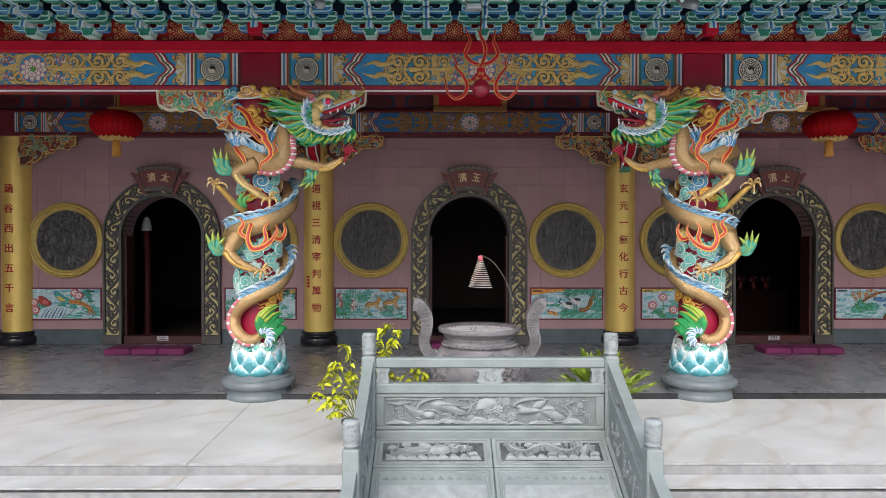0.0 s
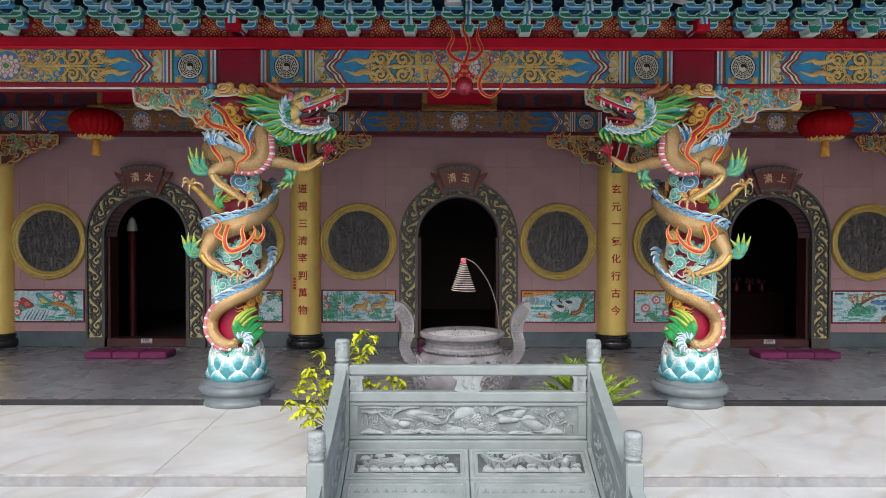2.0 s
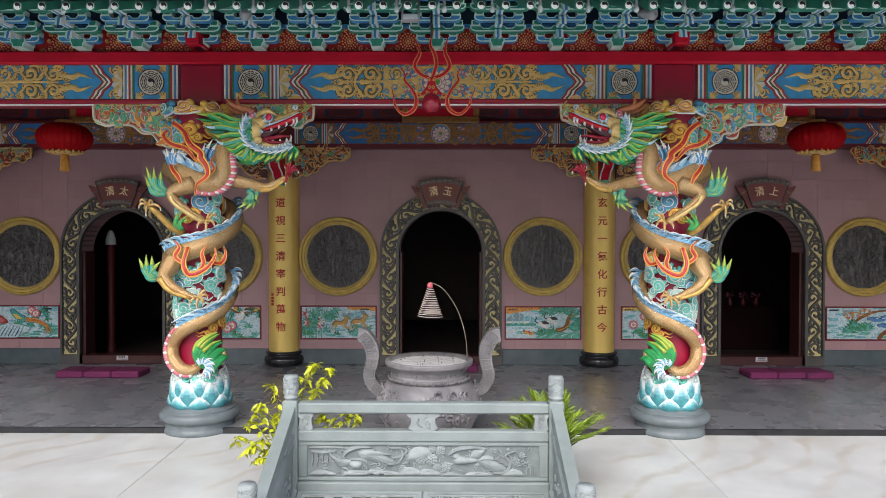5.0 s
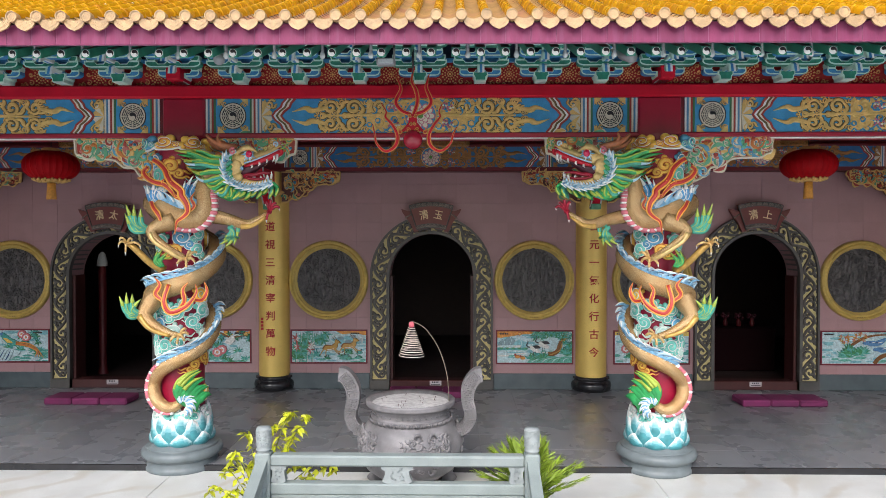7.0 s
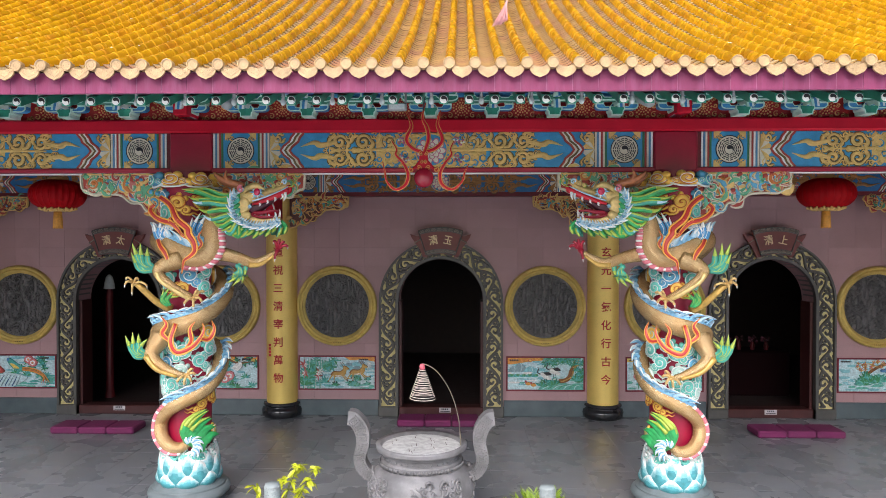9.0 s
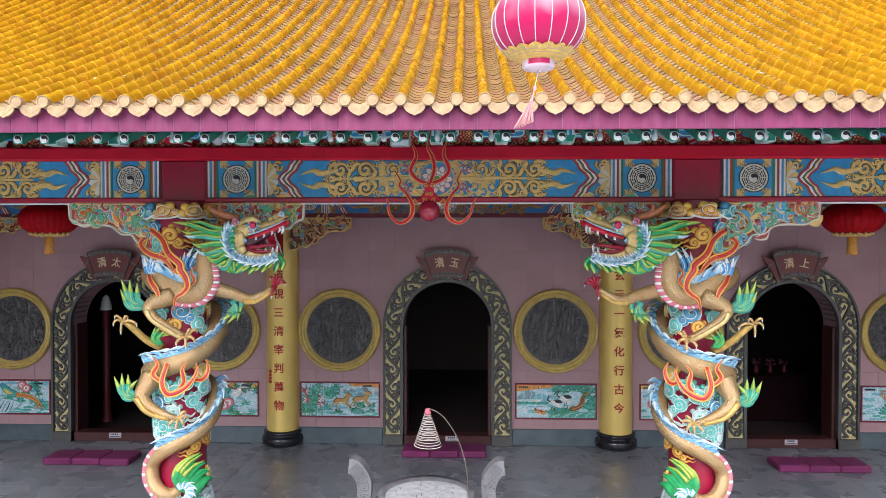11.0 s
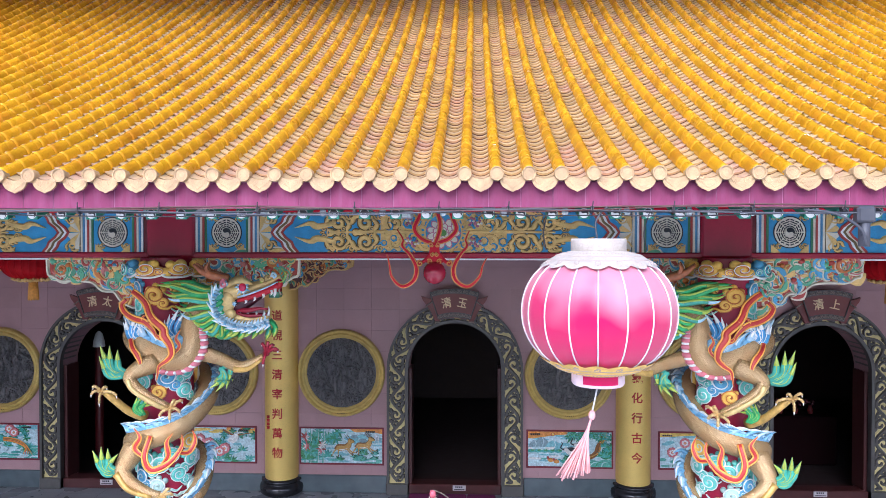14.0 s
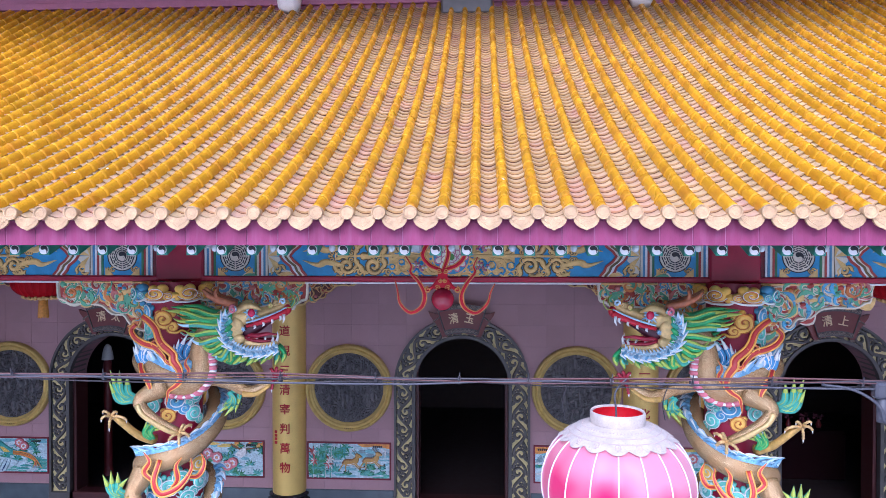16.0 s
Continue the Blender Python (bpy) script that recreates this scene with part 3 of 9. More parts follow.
        g.stroke([(xc + s * inner * 0.06, zc), (xc + s * inner * 0.3, zc + 0.01), (xc + s * inner * 0.74, zc)], [0.02, 0.045 * k, 0.02], y - 0.003, 0.013, 1)
    part("gilded_scrollwork", g, BAND, parent, "gilded acanthus scrollwork on blue")
    g = Shape().box(xc - inner * 0.42, xc + inner * 0.42, y - 0.007, y - 0.001, z0 + 0.012, z1 - 0.012, 0.001, 1)
    rng = random.Random(7)
    for s in (-1, 1):
        for i in range(9):
            u, f = 0.14 + 0.032 * i, (-1, 1)[i % 2]
            g.stroke(arc(xc + s * inner * u, zc + f * rng.uniform(0.04, 0.16) * k, rng.uniform(0.025, 0.05) * k, rng.uniform(0, 360), rng.uniform(400, 560), 8), taper(9, 0.006, 0.03 * k, 0.006), y - 0.006, 0.014, 0)
            g.stroke([(xc + s * inner * (u + 0.01), zc - f * 0.19 * k), (xc + s * inner * (u + 0.03), zc - f * 0.165 * k), (xc + s * inner * (u + 0.05), zc - f * 0.19 * k)], [0.01, 0.03 * k, 0.01], y - 0.006, 0.013, 0)
    for i in range(8):
        a = radians(45 * i)
        g.disc(xc + 0.13 * k * math.cos(a), zc + 0.1 * k * math.sin(a), 0.095 * k, y - 0.011 - 0.0003 * i, y - 0.001, 16, 0)
    part("gilded_ground", g, BAND, parent, "gilded ground with blue scrolls")
    for s in (-1, 1):
        for f in (-1, 1):
            g = Shape()
            for i in range(16):
                a, r = 2.4 * i, 0.014 * k * math.sqrt(i)
                g.blob((xc + s * inner * 0.21 + r * 1.3 * math.cos(a), y - 0.018, zc + f * 0.1 * k + r * math.sin(a)), (0.016 * k, 0.008, 0.013 * k), (0, 1, 0, 3)[i % 4], 6, 4)
            part("painted_peony", g, LOTUS, parent, "small pink and cream peony")
    g = Shape()
    lotus(g, xc, zc, 0.31 * k, y - 0.014, (0, 1, 2, 3, 4))
    part("lotus_flower", g, LOTUS, parent, "painted pink and cream lotus")


# Front beam over the dragon columns.
BY = -3.78
beam = thing("painted_beam", 0, BY, 3.74, "red lacquered eaves beam painted in blue and gold panels", "beam")
g = Shape().box(-10.5, 10.5, BY, BY + 0.3, 3.81, 4.21, 0.004)
part("beam_core", g, dark_red, beam)
g = Shape().box(-10.5, 10.5, BY - 0.07, BY + 0.34, 4.21, 4.36, 0.02)
part("top_rail", g, red_lacquer, beam, "plain red lacquered rail")
g = Shape().box(-10.5, 10.5, BY - 0.03, BY + 0.3, 3.755, 3.81, 0.012)
part("bottom_rail", g, block_red, beam)
g = Shape()
for a, b in ((-10.4, -4.02), (-1.47, 1.47), (4.02, 10.4)):
    g.box(a, b, BY - 0.025, BY + 0.02, 3.735, 3.752, 0.004)
part("white_edging", g, white_paint, beam, "thin white painted strip")
for a, b in ((-8.1, -3.04), (-2.5, 2.5), (3.04, 8.1)):
    painted_bay(beam, a, b, 3.812, 4.208, BY)
for x in COLUMNS:
    g = Shape().box(x - 0.245, x + 0.245, BY - 0.045, BY + 0.3, 3.76, 4.215, 0.02)
    part("beam_block", g, block_red, beam, "deep crimson block")

# Beam along the wall, over the gold columns.
IY = -0.3
inner_beam = thing("wall_beam", 0, IY, 3.7, "painted blue and gold beam along the tiled wall", "beam")
part("beam_core", Shape().box(-10.5, 10.5, IY, 0.0, 3.7, 4.15, 0.01), dark_red, inner_beam)
# Painted in the darkened gold and blue, which include the porch's shade.
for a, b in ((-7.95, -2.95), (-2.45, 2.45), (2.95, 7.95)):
    painted_bay(inner_beam, a, b, 3.765, 4.1, IY, [shaded_blue, gold_darkened] + BAND[2:])

# ---- carved corbels under the beams ----
CARVE = [material("carved_green", (0.12, 0.38, 0.22), 0.45, vary=0.25), material("carved_blue", (0.1, 0.34, 0.54), 0.45, vary=0.25), material("carved_pink", (0.5, 0.16, 0.14), 0.45, vary=0.25),
         gold_paint, cream_paint, material("carved_dark", (0.12, 0.04, 0.03), 0.5, vary=0.2), orange_paint, brick_red_paint, white_paint]


def corbel(name, x, y, z, length, depth, s, label, th=0.06, seed=1):
    """A carved bracket from a column along a beam's underside; s: +1 runs to +x."""
    rng = random.Random(seed)
    t = thing(name, x, y, z, label, "corbel", "corbels under the beams")
    P = lambda u, v: (x + s * u * length, z - v * depth)
    low = [(0, 1.0), (0.1, 0.98), (0.18, 0.88), (0.26, 0.9), (0.36, 0.78), (0.42, 0.62), (0.52, 0.6), (0.6, 0.46), (0.7, 0.42), (0.8, 0.42), (0.88, 0.42), (0.95, 0.34), (0.99, 0.3), (1.0, 0.02)]
    low_s = smooth_path([P(*p) for p in low], 3)
    g = Shape().prism([P(0, 0)] + low_s, y - th * 0.5, y + th * 0.5, 7 if th > 0.07 else 5)
    part("backing", g, CARVE, t)
    g = Shape().stroke(low_s, 0.03, y - th * 0.5, 0.03, 4 if th > 0.07 else 3)
    g.stroke([(P(0.0, 0.0)[0], z - 0.012), (P(1.0, 0.0)[0], z - 0.012)], 0.025, y - th * 0.5, 0.03, 3)
    part("carved_border", g, CARVE, t, "cream and gold carved border")
    g = Shape()

    def edge(u):
        for (a, b), (c, d) in zip(low, low[1:]):
            if a <= u <= c:
                return b + (d - b) * (u - a) / (c - a)
        return 0.1

    front = th > 0.07
    for k in range(95):
        u = rng.uniform(0.0, 0.96)
        v = rng.uniform(0.06, 1) * max(edge(u) - 0.1, 0.04)
        cx, cz = P(u, v)
        r = rng.uniform(0.05, 0.105) * (length / 1.25)
        mi = rng.choice((0, 0, 0, 1, 1, 0, 7, 2, 6, 3) if front else (0, 5, 7, 7, 5, 3, 6, 0, 1))
        if k % 5 < 3:
            a0 = rng.uniform(0, 360)
            sp, wide = arc(cx, cz, r * 1.1, a0, a0 + rng.uniform(80, 140), 8), 1.0
        else:
            sp, wide = spiral(cx, cz, r, r * 0.15, rng.uniform(0, 360), rng.choice((-1.3, 1.3, 0.9, -0.9)), 12), 0.62
        d = rng.uniform(0.016, 0.04)
        g.stroke(sp, taper(len(sp), r * 0.24, r * wide * 1.05 + 0.014, r * 0.26), y - th * 0.5, d * 0.7, 4 if front and k % 3 else 3, 0.8)
        g.stroke(sp, taper(len(sp), r * 0.06, r * wide * 0.8, r * 0.08), y - th * 0.5, d, mi, 0.62)
        if k % 4 == 0:
            g.blob((cx, y - th * 0.5 - 0.014, cz), (r * 0.42, 0.03, r * 0.34), rng.choice((0, 1, 2, 6, 7)), 8, 4)
    part("carved_clouds", g, CARVE, t, "painted carving of clouds and blossom in blue, green and gold", "stuff")
    return t


for i, x in enumerate(COLUMNS):
    for s in (-1, 1):
        corbel("carved_corbel", x + s * 0.1, BY + 0.06, 3.752, 1.2, 0.56, s, "brightly painted carved corbel between dragon column and beam", 0.08, 11 + i * 2 + s)
for i, x in enumerate((-8.1, -2.72, 2.72, 8.1)):
    for s in (-1, 1):
        if abs(x + s) < 9:
            corbel("wall_corbel", x + s * 0.22, IY + 0.05, 3.7, 0.98, 0.52, s, "small painted carved corbel beside a gold column", 0.06, 31 + i * 2 + s)


# ---- bracket sets under the eave ----
def bracket_arm(g, x, y, z, half, h, th, mi):
    """A boat-shaped arm with pale edging all round, end blocks and hollow ends."""
    prof = [(-half, h), (-half, h * 0.45), (-half * 0.93, h * 0.15), (-half * 0.8, 0), (half * 0.8, 0), (half * 0.93, h * 0.15), (half, h * 0.45), (half, h), (half * 0.62, h), (half * 0.55, h * 0.6), (half * 0.3, h * 0.6), (half * 0.22, h), (-half * 0.22, h), (-half * 0.3, h * 0.6), (-half * 0.55, h * 0.6), (-half * 0.62, h)]
    g.prism([(x + a, z + b) for a, b in prof], y - th / 2, y + th / 2, mi)
    g.stroke([(x + a * 0.975, z + b + 0.006) for a, b in prof[:8]], 0.014, y - th / 2 - 0.001, 0.007, 2, 0.8)
    for part_ in (prof[7:12], prof[11:13], prof[12:] + prof[:1]):
        g.stroke([(x + a, z + b - 0.004) for a, b in part_], 0.008, y - th / 2 - 0.001, 0.006, 2, 0.8)
    for s in (-1, 1):
        bx, w = x + s * half * 0.79, 0.05
        g.prism([(bx - w * 0.8, z + h), (bx + w * 0.8, z + h), (bx + w, z + h + 0.028), (bx + w, z + h + 0.06), (bx - w, z + h + 0.06), (bx - w, z + h + 0.028)], y - 0.05, y + 0.05, 2)
        g.prism([(bx - w * 0.62, z + h + 0.01), (bx + w * 0.62, z + h + 0.01), (bx + w * 0.78, z + h + 0.03), (bx + w * 0.78, z + h + 0.05), (bx - w * 0.78, z + h + 0.05), (bx - w * 0.78, z + h + 0.03)], y - 0.054, y - 0.05, 0)


BRACKET = [bracket_green, bracket_blue, bracket_teal, white_paint, frieze_red]


def bracket_set(x):
    t = thing("eave_bracket_set", x, -3.9, 4.36, "stacked green and blue timber eave brackets edged in white", "bracket", "eave bracket sets")
    g = Shape()
    w = 0.085
    g.prism([(x - w * 0.75, 4.362), (x + w * 0.75, 4.362), (x + w * 0.8, 4.4), (x + w, 4.42), (x + w, 4.46), (x - w, 4.46), (x - w, 4.42), (x - w * 0.8, 4.4)], -4.0, -3.8, 2)
    g.prism([(x - w * 0.6, 4.372), (x + w * 0.6, 4.372), (x + w * 0.66, 4.405), (x + w * 0.84, 4.425), (x + w * 0.84, 4.452), (x - w * 0.84, 4.452), (x - w * 0.84, 4.425), (x - w * 0.66, 4.405)], -4.006, -4.0, 0)
    part("cap_block", g, BRACKET, t)
    for k in range(5):
        g = Shape()
        y, z = -3.93 - 0.16 * k, 4.425 + 0.068 * k
        bracket_arm(g, x, y, z, (0.235, 0.31, 0.27, 0.32, 0.27)[k], 0.065, 0.09, 1 if k % 2 == 0 else 0)
        part("bracket_arm", g, BRACKET, t)
    for k in range(3):
        g = Shape()
        y, z = -4.02 - 0.2 * k, 4.47 + 0.085 * k
        pts = [(y + 0.1, z + 0.06), (y - 0.08, z + 0.07), (y - 0.15, z + 0.02), (y - 0.17, z - 0.06), (y - 0.14, z - 0.05), (y - 0.09, z - 0.02), (y + 0.1, z - 0.02)]
        n = len(pts)
        for a, b, mi in ((-0.038, -0.014, 2), (-0.014, 0.014, 1), (0.014, 0.038, 3)):
            vs = [(x + a, p, q) for p, q in pts] + [(x + b, p, q) for p, q in pts]
            g.add(vs, [list(range(n)), list(range(2 * n - 1, n - 1, -1))] + [[i, (i + 1) % n, n + (i + 1) % n, n + i] for i in range(n)], mi)
        part("slant_beak", g, BRACKET, t, "pale blue curved beak")
    return t


first = bracket_set(0.0)
for k in range(-12, 13):
    if k:
        copy_thing(first, Matrix.Translation((0.685 * k * MODULE, -3.9 * MODULE, 4.36 * MODULE)))
board_navy, board_maroon = material("board_navy", (0.016, 0.035, 0.075), 0.5), material("board_maroon", (0.07, 0.012, 0.016), 0.5)
# Made-up board: dark lobes stand for dim timbers in shade above the beam.
upper = thing("cartouche_board", 0, -0.12, 4.15, "made-up dark board with blue and red lobes for dim timbers above the wall beam", "board")
part("board", Shape().box(-10.5, 10.5, -0.14, 0.0, 4.152, 4.85, 0.01), ceiling_red, upper)
for k in range(-11, 12):
    for dz in (0.17, 0.45):
        g = Shape()
        x, z = 0.82 * k + (0.41 if dz > 0.3 else 0.0), 4.15 + dz
        for r, mi, d in ((1.0, 0, 0.012), (0.8, 1, 0.02), (0.55, 2, 0.028)):
            lobes = [(x + r * 0.36 * math.cos(a) * (1 - 0.1 * math.cos(4 * a)), z + r * 0.12 * math.sin(a) * (1 - 0.18 * math.cos(4 * a))) for a in [2 * math.pi * i / 32 for i in range(32)]]
            g.prism(lobes, -0.14 - d, -0.14, mi)
        part("cartouche", g, [board_navy, dark_red, board_maroon], upper)

# Frieze wall behind the brackets, with a gilded flower in every gap.
frieze = thing("frieze", 0, -3.6, 4.36, "dark red frieze with gilded flower roundels between brackets", "frieze", kind="structure")
part("frieze_board", Shape().box(-10.5, 10.5, -3.72, -3.6, 4.362, 5.2, 0.01), frieze_red, frieze)
# Dark sheet in place of the shade between the upper brackets.
part("upper_board", Shape().box(-10.5, 10.5, -3.745, -3.722, 4.66, 5.15, 0.004), board_navy, frieze, "dark blue sheet standing for the shade between brackets")
for x in COLUMNS:
    g = Shape().box(x - 0.08, x + 0.08, -4.12, -3.75, 4.362, 4.58, 0.012)
    part("post", g, red_lacquer, frieze, "red lacquered post")
g = Shape()
for r, n, ln in ((0.03, 8, 0.022), (0.058, 12, 0.024), (0.09, 16, 0.026)):
    for i in range(n):
        a = 2 * math.pi * (i + 0.5 * (n % 8 == 4)) / n
        u, v = math.cos(a), math.sin(a)
        w = ln * 0.42
        g.prism([(u * (r - ln * 0.45), v * (r - ln * 0.45)), (u * r - v * w, v * r + u * w), (u * (r + ln * 0.5), v * (r + ln * 0.5)), (u * r + v * w, v * r - u * w)], -0.012, 0.0, 0)
g.disc(0, 0, 0.014, -0.016, 0, 10, 0)
for s in (-1, 1):
    for u, v, r, a, q in ((0.13, -0.085, 0.036, 60, 1.2), (0.19, -0.105, 0.03, 90, -1.2), (0.24, -0.115, 0.024, 60, 1.2), (0.06, -0.118, 0.02, 0, 1.1), (0.135, 0.01, 0.028, 200, 1.2), (0.12, 0.08, 0.03, 240, -1.2), (0.05, 0.135, 0.03, 250, 1.2), (0.0, 0.17, 0.016, 0, 1.0)):
        sp = spiral(s * u, v, r, 0.005, a if s > 0 else 180 - a, s * q, 10)
        g.stroke(sp, taper(11, 0.008, 0.018, 0.008), 0.0, 0.012, 0)
flower = g.mesh("gilded_flower")
flower.materials.append(frieze_gold)
for k in range(-12, 12):
    piece("gilded_flower", flower, frieze, 0.685 * (k + 0.5), -3.722, 4.5)
g = Shape()
for k in range(3):
    g.box(-10.5, 10.5, -4.06 - 0.3 * k, -4.0 - 0.3 * k, 4.56 + 0.136 * k, 4.6 + 0.136 * k, 0.004, k % 2)
part("tie_plank", g, [bracket_blue, bracket_green], frieze)

# Rafters, soffit boards and fascia of the eave.
g = Shape()
pts = [(-6.2, 4.2), (-3.6, 5.28), (-3.6, 5.32), (-6.2, 4.24)]
g.add([(-10.2, y, z) for y, z in pts] + [(10.2, y, z) for y, z in pts], [[0, 1, 2, 3], [7, 6, 5, 4], [0, 1, 5, 4], [1, 2, 6, 5], [2, 3, 7, 6], [3, 0, 4, 7]])
part("soffit", g, dark_red, label="dark red boarded eave soffit", kind="structure", category="soffit")
RAFTER = [bracket_green, white_paint, ink_black, bracket_teal]


def rafter(x):
    t = thing("rafter", x, -6.14, 4.11, "green rafter with a white halved-circle end", "rafter", "rafters under the eave")
    g = Shape()
    pts = [(-6.14, 4.075), (-6.14, 4.15), (-3.7, 5.165), (-3.7, 5.09)]
    w = 0.036
    g.add([(x - w, y, z) for y, z in pts] + [(x + w, y, z) for y, z in pts], [[0, 1, 2, 3], [7, 6, 5, 4], [0, 1, 5, 4], [1, 2, 6, 5], [2, 3, 7, 6], [3, 0, 4, 7]], 0)
    part("rafter_beam", g, RAFTER, t)
    g = Shape()
    z, r, y = 4.112, 0.035, -6.14
    g.box(x - 0.036, x + 0.036, y - 0.004, y, z - 0.037, z + 0.037, 0.003, 0)
    g.disc(x, z, r * 0.92, y - 0.007, y, 18, 1)
    half = arc(x, z, r * 0.8, -60, 120, 10)
    q = r * 0.4
    c1 = (x + q * math.cos(radians(120)), z + q * math.sin(radians(120)))
    c2 = (x + q * math.cos(radians(-60)), z + q * math.sin(radians(-60)))
    g.prism(half + arc(*c1, q, 120, 300, 6)[1:] + arc(*c2, q, 120, -60, 6)[1:-1], y - 0.01, y - 0.005, 2)
    part("end_disc", g, RAFTER, t, "white end with a black halved circle")
    return t


first = rafter(0.0)
for k in range(-44, 45):
    if k:
        copy_thing(first, Matrix.Translation((0.203 * k * MODULE, -6.14 * MODULE, 4.11 * MODULE)))


lace_stone = material("border_stone", (0.26, 0.22, 0.18), 0.5, vary=0.25, scale=20)


# ---- wall: frames, medallions, painted panels, gold columns ----
def door_frame(d):
    t = thing("door_frame", d, 0.0, 0.0, "dark stone arched door surround with gilded vine carving", "door frame", "arched door surrounds")
    n = 28
    for nm, mt, rings in (("stone_surround", stone_dark, ((FRAME, FRAME - 0.035, -0.1, 0.0), (HALF + 0.05, HALF, -0.09, 0.35))), ("gilded_field", vine_gold, ((FRAME - 0.035, HALF + 0.05, -0.05, 0.0),))):
        g = Shape()
        for ro, ri, y0, y1 in rings:
            o = [(d - ro, 0.0)] + arc(d, SPRING, ro, 180, 0, n) + [(d + ro, 0.0)]
            i = [(d - ri, 0.0)] + arc(d, SPRING, ri, 180, 0, n) + [(d + ri, 0.0)]
            k = len(o)
            vs = [(x, y, z) for y in (y0, y1) for line in (o, i) for x, z in line]
            fs = []
            for j in range(k - 1):
                fs += [[j, j + 1, k + j + 1, k + j], [2 * k + j, 2 * k + j + 1, 3 * k + j + 1, 3 * k + j], [j, j + 1, 2 * k + j + 1, 2 * k + j], [k + j, k + j + 1, 3 * k + j + 1, 3 * k + j]]
            g.add(vs, fs, 0)
        if nm == "stone_surround":
            for s in (-1, 1):
                g.box(*sorted((d + s * (HALF + 0.0), d + s * (FRAME + 0.012))), -0.104, 0.0, 0.0, 0.17, 0.01)
        part(nm, g, mt, t, "" if nm == "stone_surround" else "pale gilded ground between the vines")
    # A vine: a wave up one side, over the arch and down the other, with a coil in each bend.
    mid, amp = (FRAME - 0.05 + HALF + 0.06) / 2, 0.075
    length_side, length_arc = SPRING - 0.2, math.pi * mid
    total = 2 * length_side + length_arc

    def along(u, off):
        if u < length_side:
            return d - mid - off, 0.2 + u
        if u < length_side + length_arc:
            a = math.pi - (u - length_side) / mid
            return d + (mid + off) * math.cos(a), SPRING + (mid + off) * math.sin(a)
        return d + mid + off, SPRING - (u - length_side - length_arc)

    g = Shape()
    waves = 22
    amp = 0.088
    line = [along(total * i / 330, amp * math.sin(math.pi * waves * i / 330)) for i in range(331)]
    g.stroke(line, 0.05, -0.05, 0.03, 0)
    for k in range(waves):
        u, s = total * (k + 0.5) / waves, (-1) ** k
        for turn, rad, du, wide in ((s, 0.085, 0.03, 0.062), (-s, 0.05, -0.1, 0.046)):
            pts = []
            for i in range(15):
                q = i / 14
                a, r = math.pi * (0.5 + 2.1 * q) * turn, rad * (1 - 0.72 * q)
                pts.append(along(min(max(u + du + r * math.cos(a), 0), total), -s * 0.028 + r * math.sin(a)))
            g.stroke(pts, taper(15, 0.024, wide, 0.03), -0.05, 0.03, 0)
        for du, off, dl, do in ((-0.02, 0.075, 0.09, 0.045), (0.06, -0.09, 0.08, -0.025), (-0.1, -0.08, 0.07, -0.03), (0.11, 0.03, 0.07, 0.07)):
            tip = [along(min(max(u + du + dl * q, 0), total), s * (off + do * q * q)) for q in (0, 0.35, 0.7, 1)]
            g.stroke(tip, [0.03, 0.075, 0.055, 0.008], -0.05, 0.026, 0)
    for side in (-1, 1):
        for k in range(70):
            u = total * (k + 0.5) / 70
            g.stroke([along(u - 0.024, side * 0.118), along(u + 0.024, side * 0.118)], 0.012, -0.05, 0.012, 0)
    part("carved_vine", g, stone_dark, t, "dark carved vine relief")
    # maroon jambs and threshold
    g = Shape()
    for s in (-1, 1):
        g.box(*sorted((d + s * HALF, d + s * (HALF - 0.05))), 0.02, 0.35, 0.13, SPRING, 0.006, 0)
    part("jamb", g, jamb_maroon, t, "maroon painted jambs")
    g = Shape().box(d - HALF, d + HALF, -0.03, 0.22, 0.0, 0.15, 0.012)
    part("threshold", g, jamb_maroon, t)
    # name board like an open fan, between folded wings
    c0, near, spread = 2.0, 0.28, 1.25
    P = lambda r, a: (d + (r - near) * math.sin(radians(a * spread)), c0 + (r - near) * math.cos(radians(a * spread)))
    sector = lambda r0, r1, a0, a1, m=10: [P(r1, a0 + (a1 - a0) * i / m) for i in range(m + 1)] + [P(r0, a1 + (a0 - a1) * i / m) for i in range(m + 1)]
    part("name_board", Shape().prism(sector(1.03, 1.48, -14.5, 14.5), -0.19, -0.11, 0), plaque_red, t, "dark red fan-shaped name board")
    g = Shape()
    for s in (-1, 1):
        wing = [P(1.02, s * 13.8), P(1.37, s * 13.8), P(1.39, s * 16.5), P(1.47, s * 20.2), P(1.4, s * 20.4), P(1.2, s * 18.6), P(1.03, s * 18.4), P(0.99, s * 16.5)]
        g.prism(wing, -0.16, -0.1, 0)
    part("board_wings", g, plaque_red, t)
    g = Shape()
    for r, w in ((1.435, 0.075), (1.075, 0.075)):
        g.prism(sector(r - w / 2, r + w / 2, -14.6, 14.6, 14), -0.2, -0.15, 0)
        for k in range(15):
            x, z = P(r, -13.5 + 27 * k / 14)
            g.stroke(spiral(x, z, 0.024, 0.006, 90, 1.2 if k % 2 else -1.2, 9), 0.012, -0.2, 0.012, 1)
    for s in (-1, 1):
        for k in range(5):
            x, z = P(1.32 - 0.005 * k, s * (15.6 + 1.1 * k))
            g.blob((x, -0.163, z), 0.014, 1, 6, 4)
            x, z = P(1.0 + 0.004 * k, s * (14.5 + 1.0 * k))
            g.blob((x, -0.163, z), 0.013, 1, 6, 4)
        g.stroke([P(1.05, s * 14.6), P(1.46, s * 14.6)], 0.02, -0.19, 0.014, 0)
